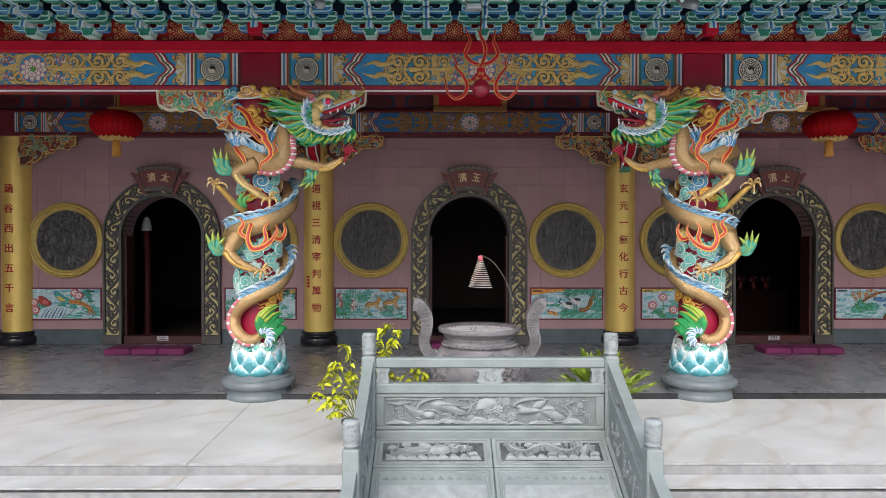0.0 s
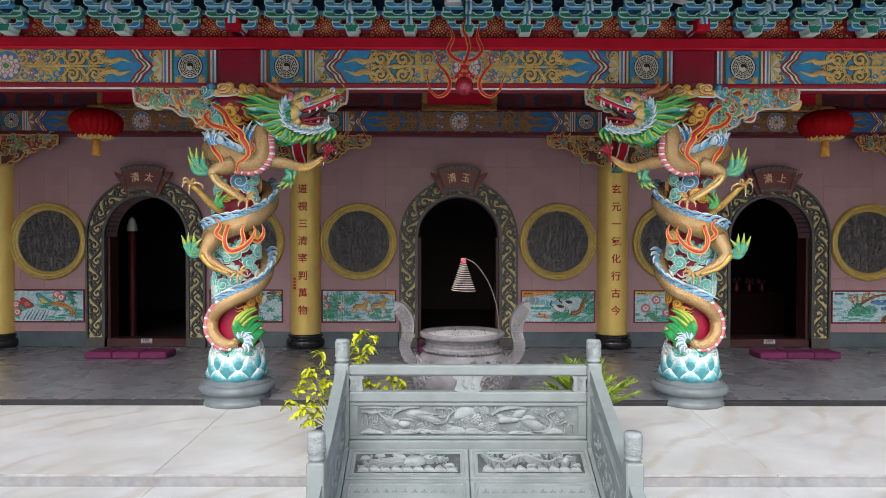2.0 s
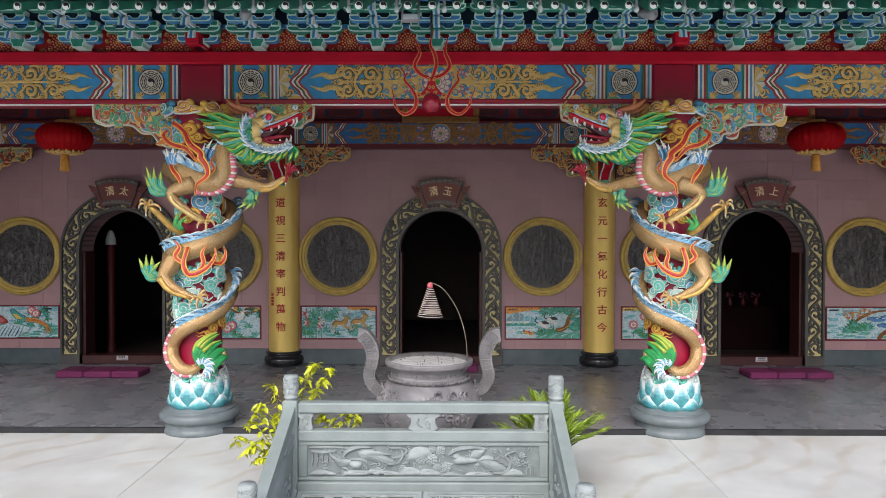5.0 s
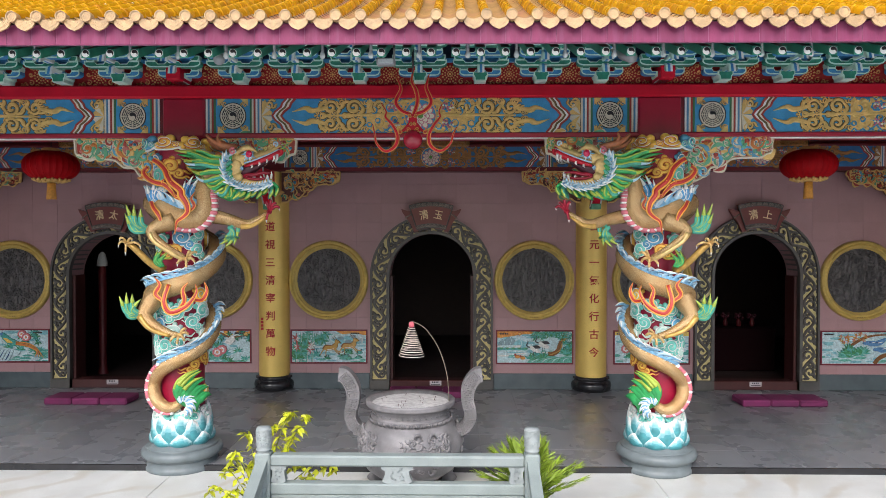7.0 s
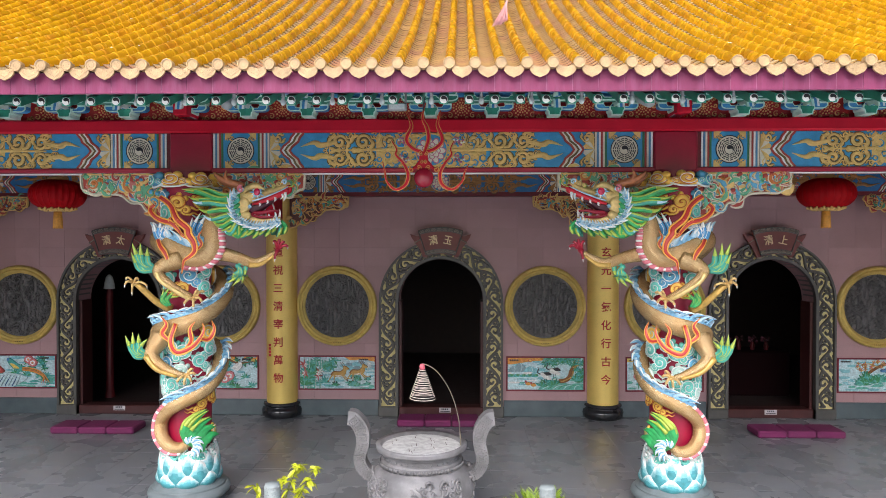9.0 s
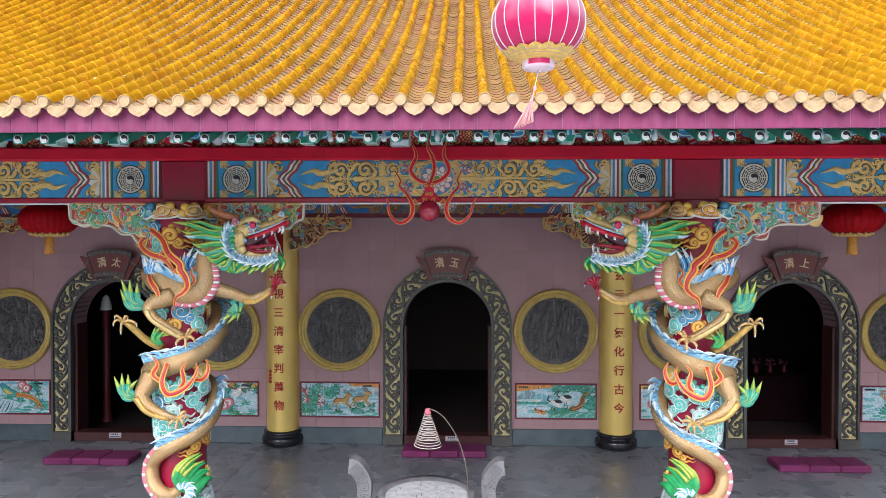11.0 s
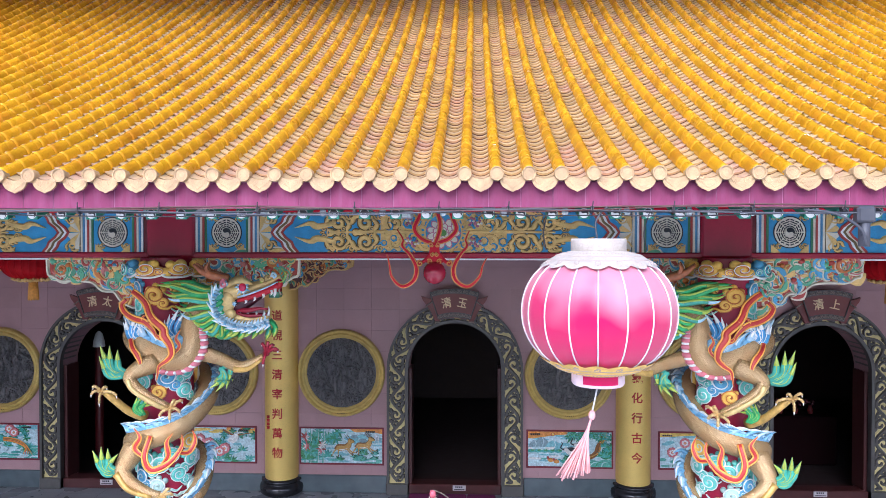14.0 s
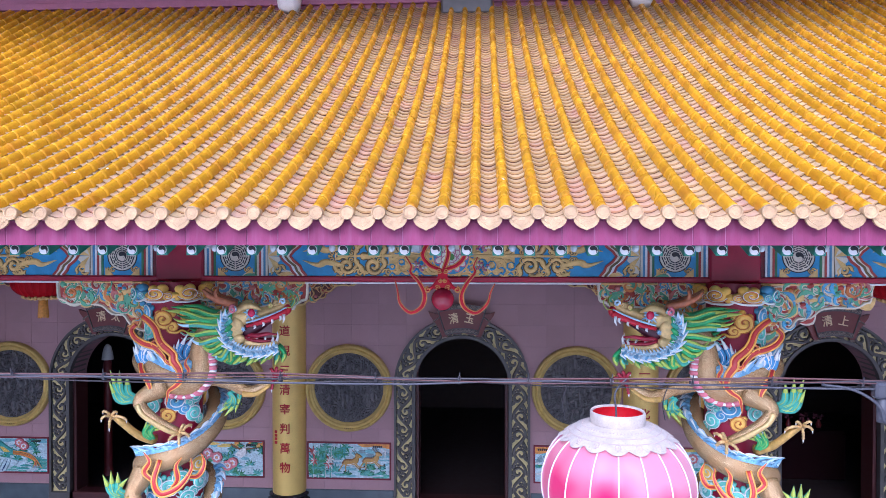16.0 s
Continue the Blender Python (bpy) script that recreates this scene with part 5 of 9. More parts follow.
# Kneeling mats and little notice cards at the doors.
for d, y in ((-5.33, -1.03), (-0.03, -0.5), (5.46, -0.98)):
    t = thing("kneeling_mat", d, y, 0.0, "row of three flat purple kneeling cushions on the floor", "mat", "kneeling mats at the doors")
    for k in (-1, 0, 1):
        part("cushion", Shape().box(d + 0.436 * k - 0.214, d + 0.436 * k + 0.214, y - 0.22, y + 0.22, 0.0, 0.105, 0.02), mat_purple, t)
card_stock = material("card_stock", (0.46, 0.43, 0.45), 0.6, vary=0.08)
for d in (-5.5, 0.07, 5.5):
    t = thing("notice_card", d, -0.04, 0.15, "small white printed card on the door threshold", "sign", "notice cards")
    part("card", Shape().box(d - 0.1, d + 0.1, -0.05, -0.035, 0.065, 0.145, 0.003), card_stock, t)
    g = Shape()
    for k in range(4):
        g.box(d - 0.06 + 0.03 * k, d - 0.04 + 0.03 * k, -0.053, -0.05, 0.11, 0.135, 0.001)
    g.box(d - 0.08, d + 0.08, -0.053, -0.05, 0.08, 0.09, 0.001)
    part("print_bars", g, ink_black, t)


# ---- dragon columns ----
def scale_material(name, color, line, size):
    """Painted scales: cells with dark outlines, a painted highlight at each centre and a little relief."""
    m = bpy.data.materials.new(name)
    m.use_nodes = True
    n, l = m.node_tree.nodes, m.node_tree.links
    p, tc = n["Principled BSDF"], n.new("ShaderNodeTexCoord")
    v, d, nz = n.new("ShaderNodeTexVoronoi"), n.new("ShaderNodeTexVoronoi"), n.new("ShaderNodeTexNoise")
    for t in (v, d):
        t.inputs["Scale"].default_value = size
        l.new(tc.outputs["Object"], t.inputs["Vector"])
    d.feature = "DISTANCE_TO_EDGE"
    nz.inputs["Scale"].default_value = 5
    l.new(tc.outputs["Object"], nz.inputs["Vector"])
    r = n.new("ShaderNodeValToRGB")
    r.color_ramp.elements[0].position, r.color_ramp.elements[0].color = 0.02, (*line, 1)
    r.color_ramp.elements[1].position, r.color_ramp.elements[1].color = 0.16, (*color, 1)
    # Paler middle: a highlight put into each scale's colour.
    top = r.color_ramp.elements.new(0.42)
    top.color = (min(1, color[0] * 1.15), min(1, color[1] * 1.25), min(1, color[2] * 1.5), 1)
    l.new(d.outputs["Distance"], r.inputs[0])
    x = n.new("ShaderNodeMix")
    x.data_type, x.blend_type = "RGBA", "MULTIPLY"
    x.inputs[0].default_value = 0.55
    rr = n.new("ShaderNodeValToRGB")
    rr.color_ramp.elements[0].position, rr.color_ramp.elements[0].color = 0.35, (0.86, 0.68, 0.46, 1)
    rr.color_ramp.elements[1].position, rr.color_ramp.elements[1].color = 0.65, (1, 1, 1, 1)
    l.new(nz.outputs[0], rr.inputs[0])
    l.new(r.outputs[0], x.inputs[6])
    l.new(rr.outputs[0], x.inputs[7])
    l.new(x.outputs[2], p.inputs["Base Color"])
    b = n.new("ShaderNodeBump")
    b.inputs["Strength"].default_value, b.inputs["Distance"].default_value = 0.5, 0.012
    dome = n.new("ShaderNodeMath")
    dome.operation, dome.inputs[1].default_value = "MULTIPLY", -1.0
    l.new(v.outputs["Distance"], dome.inputs[0])
    l.new(dome.outputs[0], b.inputs["Height"])
    l.new(b.outputs[0], p.inputs["Normal"])
    p.inputs["Roughness"].default_value, p.inputs["Metallic"].default_value = 0.26, 0.4
    return m


DRAGON = [scale_material("dragon_scales", (0.59, 0.42, 0.2), (0.3, 0.17, 0.07), 78), material("dragon_ochre", (0.5, 0.31, 0.075), 0.36, metal=0.3, vary=0.3, scale=14, bump=0.2),
          material("mane_green", (0.04, 0.32, 0.09), 0.4, vary=0.3, scale=9), material("mane_lime", (0.36, 0.45, 0.06), 0.4, vary=0.2),
          material("fin_blue", (0.2, 0.42, 0.61), 0.4, vary=0.3, scale=12), white_paint, material("flame_red", (0.42, 0.025, 0.02), 0.38, vary=0.15),
          material("flame_orange", (0.76, 0.36, 0.05), 0.4, vary=0.2), material("belly_pink", (0.6, 0.17, 0.21), 0.42, vary=0.2, scale=14), material("mouth_red", (0.27, 0.008, 0.025), 0.35),
          material("horn_gold", (0.56, 0.4, 0.15), 0.38, metal=0.3, vary=0.25, scale=14, bump=0.2), ink_black, material("elbow_teal", (0.06, 0.33, 0.24), 0.4, vary=0.25, scale=10),
          material("mouth_dark", (0.05, 0.004, 0.012), 0.4), material("fin_pale", (0.42, 0.6, 0.72), 0.4, vary=0.15, scale=14), material("antler_brown", (0.36, 0.12, 0.045), 0.4, vary=0.3, scale=16), material("eye_red", (0.5, 0.01, 0.06), 0.15, coat=0.6), material("lip_red", (0.46, 0.006, 0.02), 0.35), material("claw_cream", (0.58, 0.39, 0.15), 0.36, metal=0.15, vary=0.3, scale=18, bump=0.15), material("shoulder_blue", (0.08, 0.29, 0.55), 0.4, vary=0.25, scale=12)]
CLOUD = [material("cloud_teal", (0.17, 0.55, 0.46), 0.42, vary=0.25, scale=9), white_paint, material("cloud_blue", (0.1, 0.32, 0.5), 0.42, vary=0.25, scale=9), material("cloud_gold", (0.9, 0.53, 0.09), 0.38, vary=0.2), orange_paint, material("cloud_pale", (0.45, 0.62, 0.55), 0.45, vary=0.15)]
shaft_red = material("shaft_red", (0.27, 0.004, 0.03), 0.4, vary=0.15)
PETALS = [material("petal_tone", c, 0.42, vary=0.15, scale=10) for c in ((0.6, 0.74, 0.75), (0.46, 0.66, 0.68), (0.32, 0.55, 0.58), (0.19, 0.43, 0.47))]
petal_teal = material("petal_teal", (0.07, 0.29, 0.32), 0.4, vary=0.3, scale=10)


def fan(g, root, tips, mi, w=0.035, tip_mi=None, bend=0.05):
    """Broad curved locks that fan out from a root, each with a bright tip and a pale ridge."""
    w = w * 0.66
    for k, t in enumerate(tips):
        t = Vector(t)
        r = Vector(root) + Vector((t.z - root[2], 0, -(t.x - root[0]))).normalized() * w * 0.7 * (k % 3 - 1)
        side = Vector((-(t - r).z, 0, (t - r).x)).normalized() * bend
        side = side * (1.3 if k % 2 else 0.9)
        path = smooth_path([r, r.lerp(t, 0.35) + side * 0.9, r.lerp(t, 0.72) + side * 0.1, t - side * 0.75], 5)
        n = len(path)
        wd = taper(n, w * 0.7, w, w * 0.06)
        g.tube(path, wd, 8, mi, 0.55, up=(0, 1, 0))
        if tip_mi is not None:
            cut = n * 3 // 5
            g.tube([(a, b - w * 0.2, c) for a, b, c in path[cut:]], [q * 0.86 for q in wd[cut:]], 6, tip_mi, 0.55, up=(0, 1, 0))
            g.tube([(a, b - wd[i + 2] * 0.62, c) for i, (a, b, c) in enumerate(path[2:cut + 2])], [wd[i + 2] * 0.12 for i in range(cut)], 5, tip_mi)


def claw(g, wrist, tips, mi, tip_mi, r=0.026):
    w = Vector(wrist)
    g.blob(w, (0.036, 0.034, 0.03), mi)
    r *= 0.7
    for t in tips:
        t = w.lerp(Vector(t), 0.84)
        out = (t - w).normalized()
        knuckle = w.lerp(t, 0.55) + Vector((0, -0.05, 0.03))
        p = smooth_path([w, knuckle, t + Vector((0, -0.02, 0.012)), t + out * 0.012 + Vector((0, 0.01, -0.035))], 6)
        n = len(p)
        g.tube(p, [r * (1.05 - 0.25 * i / n + (0.22 if i % 3 == 1 else -0.1)) * (1 if i < n - 5 else max((n - 1 - i) / 5, 0.08)) for i in range(n)], 7, mi)
        g.tube([Vector(q) + Vector((0, -0.004, 0.002)) for q in p[-6:]], taper(6, r * 0.6, r * 0.5, r * 0.05), 6, tip_mi)


def limb(g, pts, mi, slim=0.76):
    """A leg along (x, depth, z, radius)."""
    q = smooth_path(pts, 5)
    g.tube([(a, -b, c) for a, b, c, _ in q], [max(d * slim, 0.01) for *_, d in q], 12, mi)


def dragon_shape(lean):
    """The dragon as seen from the front of its column: x across, -y to the viewer, z up from the floor."""
    g = Shape()
    body = [(0.05, 0.30, 0.76, 0.05), (-0.09, 0.31, 0.68, 0.085), (-0.22, 0.29, 0.71, 0.1), (-0.31, 0.2, 0.82, 0.105), (-0.31, 0.17, 0.97, 0.11), (-0.22, 0.28, 1.11, 0.115), (-0.04, 0.36, 1.22, 0.12), (0.16, 0.34, 1.31, 0.125), (0.31, 0.22, 1.43, 0.125),
            (0.37, 0.03, 1.57, 0.125), (0.32, -0.2, 1.69, 0.13), (0.12, -0.36, 1.77, 0.13), (-0.14, -0.35, 1.82, 0.14), (-0.31, -0.16, 1.87, 0.15), (-0.33, 0.1, 1.95, 0.165), (-0.18, 0.31, 2.03, 0.165), (0.05, 0.38, 2.11, 0.16), (0.26, 0.28, 2.23, 0.155),
            (0.38, 0.08, 2.37, 0.15), (0.36, -0.15, 2.5, 0.145), (0.2, -0.33, 2.6, 0.145), (-0.05, -0.37, 2.72, 0.155), (-0.25, -0.24, 2.86, 0.17), (-0.34, 0.02, 2.98, 0.19), (-0.24, 0.27, 2.93, 0.2), (-0.05, 0.38, 2.82, 0.205), (0.13, 0.42, 2.8, 0.2), (0.24, 0.44, 2.91, 0.185),
            (0.25, 0.44, 3.08, 0.165), (0.28, 0.45, 3.22, 0.15), (0.38, 0.48, 3.32, 0.14), (0.5, 0.5, 3.37, 0.13)]
    body = [(a * 0.92, b * 0.92, c, d * 0.73) for a, b, c, d in body]
    line = smooth_path(body, 7)
    pts = [Vector((a, -b, c)) for a, b, c, _ in line]
    g.tube(pts, [d for *_, d in line], 18, 0)
    # crest of blue fins with white tips along the back, pink scutes along the belly
    n = len(line)
    for i in range(8, n - 26):
        t = (pts[min(i + 1, n - 1)] - pts[i - 1]).normalized()
        out = Vector((pts[i].x, pts[i].y, 0)).normalized()
        up = Vector((0, 0, 1))
        top = (up - t * up.dot(t)).normalized()
        d = (top * 0.85 + out * 0.5).normalized() * (1 if i > 36 else 0.6)
        r = line[i][3]
        if i > 36 and pts[i].y < 0.2:
            b0 = pts[i] + d * r * 0.9
            side = t.cross(d).normalized() * 0.02
            g.tube([b0 - t * 0.03, b0 + t * 0.03], 0.034, 6, 4)
            if i % 2 == 0:
                for e in (-1, 1):
                    q = [b0 + side * e * 1.75 + t * 0.034 - d * 0.004, b0 + side * e * 1.9 + t * 0.018 - d * 0.024, b0 + side * e * 1.9 - t * 0.012 - d * 0.026, b0 + side * e * 1.75 - t * 0.03 - d * 0.004]
                    g.tube(q, 0.0095, 5, 5 if i % 4 else 14)
            if i % 3 == 0:
                h = (0.096 + 0.018 * math.sin(i * 2.3)) * min(1, 0.5 + (i - 36) / 30)
                q = smooth_path([b0 + t * 0.045, b0 + d * h * 0.5 + t * 0.03, b0 + d * h * 0.82 - t * 0.025, b0 + d * h - t * (0.085 + 0.012 * (i % 4))], 3)
                wd = taper(len(q), 0.046, 0.036, 0.003)
                g.tube(q, wd, 7, 4 if i % 2 else 14, 0.5)
                for e in (-1, 1):
                    g.tube([v + side * e * wd[k] * 30 * 0.55 * 0.04 + d * wd[k] * 0.55 for k, v in enumerate(map(Vector, q[1:]), 1)], [max(wd[k] * 0.36, 0.004) for k in range(1, len(q))], 5, 5)
                low = b0 + d * h * 0.32 - t * 0.035
                g.tube([low + t * 0.03, low + d * 0.012, low - t * 0.04 + d * 0.012], [0.022, 0.017, 0.003], 6, 14, 0.6)
        elif i <= 36:
            away = Vector((pts[i].x - 0.02, 0, pts[i].z - 0.95))
            away = (away - t * away.dot(t)).normalized()
            g.blob(pts[i] + (away + Vector((0, -0.45, 0))).normalized() * r * 0.95, (0.03, 0.034, 0.022), 8 if i % 4 else 5, 8, 5)
    for i in range(n - 46, n - 14):
        t = (pts[i + 1] - pts[i - 1]).normalized()
        side = Vector((t.z, 0, -t.x)).normalized()
        if side.dot(Vector((0.7, 0, -0.7))) < 0:
            side = -side
        c = pts[i] + side * line[i][3] * 0.8 + Vector((0, -line[i][3] * 0.45, 0))
        g.blob(c, (0.056, 0.064, 0.033) if i % 2 else (0.05, 0.058, 0.022), 8 if i % 2 else 5, 10, 6)
    # tail: green fan with pale flames at its root
    for k in range(8):
        u = k / 7
        r0 = Vector((0.15 - 0.15 * u, -0.35 - 0.04 * u, 0.64 + 0.12 * u))
        tip = Vector((0.33 - 0.12 * u, -0.27 - 0.1 * u, 0.8 + 0.34 * u - 0.025 * (k % 2)))
        bow = Vector((-0.03 - 0.06 * u, -0.06, 0.06 - 0.01 * u))
        q = smooth_path([r0, r0.lerp(tip, 0.3) + bow, r0.lerp(tip, 0.7) + bow * 0.8, tip], 6)
        w = taper(len(q), 0.03, 0.056, 0.004)
        g.tube(q, w, 8, 2, 0.6, up=(0, 1, 0))
        g.tube([(x - w[i + 4] * 0.5, y - w[i + 4] * 0.3, z + w[i + 4] * 0.55) for i, (x, y, z) in enumerate(q[4:])], [0.3 * c for c in w[4:]], 6, 3)
        if k > 4:
            g.tube([(x - w[i + 8] * 0.2, y - w[i + 8] * 0.35, z + 0.004) for i, (x, y, z) in enumerate(q[8:])], [0.7 * c for c in w[8:]], 6, 3, 0.7)
    for k in range(12):
        a = radians(-80 + 19 * k)
        c = Vector((0.04, -0.425, 0.73)) + Vector((0.03 * math.cos(a), 0, 0.045 * math.sin(a)))
        o = Vector((math.cos(a) * 0.8 + 0.35, 0, math.sin(a) * 0.9 + 0.1)).normalized()
        f = Vector((-o.z, 0, o.x))
        ln = 0.105 if k % 2 else 0.08
        q = smooth_path([c, c + o * ln * 0.45 + f * 0.02, c + o * ln * 0.8 + f * 0.004, c + o * ln - f * 0.028], 3)
        g.tube(q, taper(len(q), 0.026, 0.024, 0.002), 7, 14 if k % 2 else 5, 0.6, up=(0, 1, 0))
        g.tube([(x, y - 0.014, z) for x, y, z in q[1:]], taper(len(q) - 1, 0.006, 0.01, 0.002), 5, 5 if k % 2 else 4)
    # blue flames on the shoulders
    fan(g, (-0.22, -0.34, 2.98), [(-0.4, -0.34, 3.16), (-0.33, -0.36, 3.21), (-0.25, -0.38, 3.2), (-0.15, -0.4, 3.16), (-0.36, -0.34, 3.08), (-0.42, -0.32, 3.11), (-0.3, -0.36, 3.14), (-0.2, -0.39, 3.19)], 19, 0.05, 5)
    fan(g, (0.1, -0.44, 3.0), [(0.0, -0.46, 3.22), (0.07, -0.48, 3.28), (0.14, -0.48, 3.26), (-0.05, -0.46, 3.15), (0.18, -0.46, 3.3), (0.2, -0.45, 3.22)], 19, 0.042, 5)
    # legs
    limb(g, [(0.2, 0.36, 2.86, 0.12), (0.5, 0.45, 2.8, 0.09), (0.72, 0.52, 2.74, 0.075), (0.86, 0.54, 2.79, 0.055), (0.97, 0.54, 2.85, 0.042)], 0)
    limb(g, [(0.66, 0.545, 2.72, 0.045), (0.8, 0.575, 2.73, 0.032), (0.95, 0.57, 2.82, 0.022)], 1)
    claw(g, (1.0, -0.55, 2.88), [(0.95, -0.6, 2.98), (1.02, -0.62, 3.0), (1.08, -0.6, 2.97), (1.13, -0.58, 2.92), (0.96, -0.62, 2.78)], 9, 5, 0.024)
    fan(g, (0.52, -0.5, 2.72), [(0.42, -0.52, 2.5), (0.5, -0.54, 2.48), (0.58, -0.53, 2.52), (0.64, -0.5, 2.6), (0.46, -0.5, 2.56)], 12, 0.045, 3)
    limb(g, [(-0.1, 0.42, 2.78, 0.14), (-0.28, 0.48, 2.7, 0.1), (-0.3, 0.52, 2.62, 0.07), (-0.14, 0.56, 2.48, 0.055), (0.04, 0.56, 2.37, 0.045)], 0)
    limb(g, [(-0.32, 0.54, 2.64, 0.045), (-0.27, 0.58, 2.55, 0.032), (-0.1, 0.6, 2.43, 0.035), (0.02, 0.59, 2.36, 0.03)], 10)
    claw(g, (0.06, -0.58, 2.36), [(-0.04, -0.64, 2.31), (0.06, -0.66, 2.27), (0.15, -0.62, 2.33), (0.17, -0.6, 2.44), (0.1, -0.62, 2.45)], 18, 5, 0.022)
    fan(g, (-0.36, -0.46, 2.68), [(-0.6, -0.46, 2.94), (-0.53, -0.48, 2.93), (-0.45, -0.48, 2.9), (-0.61, -0.46, 2.82), (-0.55, -0.44, 2.74)], 12, 0.05, 3)
    limb(g, [(-0.2, 0.3, 2.24, 0.07), (-0.33, 0.4, 2.32, 0.048), (-0.46, 0.46, 2.46, 0.045), (-0.53, 0.46, 2.52, 0.036)], 1)
    claw(g, (-0.55, -0.47, 2.53), [(-0.63, -0.5, 2.59), (-0.64, -0.52, 2.52), (-0.56, -0.54, 2.43), (-0.4, -0.54, 2.5), (-0.5, -0.52, 2.58)], 18, 5, 0.018)
    fan(g, (-0.2, -0.42, 2.28), [(-0.28, -0.44, 2.46), (-0.22, -0.46, 2.5), (-0.16, -0.46, 2.46), (-0.14, -0.44, 2.4)], 2, 0.03, 3)
    limb(g, [(-0.28, 0.26, 1.93, 0.16), (-0.37, 0.36, 1.76, 0.11), (-0.3, 0.43, 1.66, 0.075), (-0.12, 0.47, 1.55, 0.055), (-0.03, 0.47, 1.52, 0.045)], 0)
    limb(g, [(-0.42, 0.42, 1.74, 0.05), (-0.3, 0.49, 1.6, 0.034), (-0.1, 0.51, 1.52, 0.026)], 1)
    claw(g, (0.0, -0.49, 1.52), [(0.07, -0.54, 1.6), (0.1, -0.55, 1.54), (0.06, -0.56, 1.46), (-0.02, -0.56, 1.43), (-0.1, -0.54, 1.46)], 18, 5, 0.022)
    fan(g, (-0.42, -0.38, 1.74), [(-0.66, -0.38, 1.94), (-0.6, -0.4, 1.97), (-0.53, -0.42, 1.97), (-0.46, -0.42, 1.92), (-0.62, -0.36, 1.8)], 12, 0.05, 3)
    # flames: red bands edged in orange
    for path, w in (([(-0.3, 0.4, 3.45), (-0.24, 0.44, 3.41), (-0.175, 0.48, 3.34), (-0.14, 0.52, 3.25), (-0.1, 0.55, 3.19), (-0.01, 0.6, 3.11), (0.0, 0.62, 3.05), (0.05, 0.64, 2.97), (0.065, 0.65, 2.88), (0.02, 0.64, 2.82), (-0.045, 0.62, 2.77), (-0.06, 0.6, 2.7), (-0.07, 0.58, 2.63)], 0.064),
                    ([(-0.36, 0.38, 3.37), (-0.4, 0.38, 3.32), (-0.36, 0.42, 3.25), (-0.28, 0.46, 3.2), (-0.18, 0.52, 3.17), (-0.1, 0.56, 3.09), (-0.06, 0.6, 3.03), (0.02, 0.63, 2.99)], 0.05),
                    ([(-0.1, 0.56, 3.2), (-0.16, 0.53, 3.16), (-0.2, 0.51, 3.21), (-0.16, 0.52, 3.24)], 0.028), ([(0.0, 0.62, 3.08), (-0.05, 0.61, 3.04), (-0.08, 0.6, 3.08)], 0.026),
                    ([(-0.13, 0.44, 2.08), (-0.17, 0.5, 1.9), (-0.1, 0.52, 1.78), (0.06, 0.52, 1.84), (0.16, 0.48, 1.98), (0.15, 0.46, 2.08)], 0.054),
                    ([(-0.02, 0.5, 1.8), (0.04, 0.5, 1.9), (0.02, 0.48, 2.02), (0.07, 0.48, 2.1)], 0.042), ([(-0.33, 0.34, 3.0), (-0.3, 0.44, 2.93), (-0.25, 0.49, 2.86), (-0.22, 0.52, 2.78), (-0.25, 0.52, 2.72)], 0.046),
                    ([(-0.17, 0.5, 1.9), (-0.26, 0.46, 1.98), (-0.22, 0.46, 2.08), (-0.28, 0.42, 2.16)], 0.044), ([(0.12, 0.5, 1.92), (0.22, 0.44, 1.9), (0.27, 0.4, 2.0), (0.24, 0.4, 2.1)], 0.042),
                    ([(0.06, 0.63, 2.86), (0.13, 0.6, 2.94), (0.1, 0.6, 3.02), (0.14, 0.58, 3.1)], 0.028)):
        p = smooth_path([(a, -b, c) for a, b, c in path], 5)
        wd = taper(len(p), w * 0.4, w * 0.56, w * 0.06)
        g.tube(p, wd, 8, 6, 0.6, up=(0, 1, 0))
        for e in (-1, 1):
            rim = []
            for i, (a, b, c) in enumerate(p):
                (a0, _, c0), (a1, _, c1) = p[max(i - 1, 0)], p[min(i + 1, len(p) - 1)]
                l = math.hypot(a1 - a0, c1 - c0) or 1
                rim.append((a - e * (c1 - c0) / l * wd[i] * 0.85, b - wd[i] * 0.25, c + e * (a1 - a0) / l * wd[i] * 0.85))
            g.tube(rim, [q * 0.36 for q in wd], 6, 7)
    # head: skull and slender upper jaw, deep mouth, lower jaw
    limb(g, [(0.46, 0.5, 3.36, 0.14), (0.56, 0.52, 3.42, 0.135), (0.68, 0.54, 3.455, 0.105), (0.79, 0.54, 3.475, 0.068), (0.9, 0.54, 3.5, 0.05), (1.02, 0.54, 3.54, 0.046), (1.1, 0.54, 3.575, 0.04), (1.15, 0.53, 3.59, 0.02)], 10, 1.0)
    limb(g, [(0.48, 0.5, 3.3, 0.14), (0.57, 0.53, 3.245, 0.11), (0.69, 0.54, 3.2, 0.08), (0.82, 0.54, 3.185, 0.058), (0.95, 0.54, 3.2, 0.046), (1.04, 0.53, 3.225, 0.03)], 10, 1.0)
    limb(g, [(0.56, 0.525, 3.33, 0.1), (0.68, 0.53, 3.335, 0.095), (0.78, 0.53, 3.36, 0.078), (0.9, 0.53, 3.41, 0.05), (1.02, 0.53, 3.47, 0.035)], 13, 1.0)
    limb(g, [(0.64, 0.56, 3.285, 0.03), (0.8, 0.6, 3.28, 0.022), (0.92, 0.6, 3.3, 0.016), (1.02, 0.58, 3.295, 0.006)], 9, 1.0)
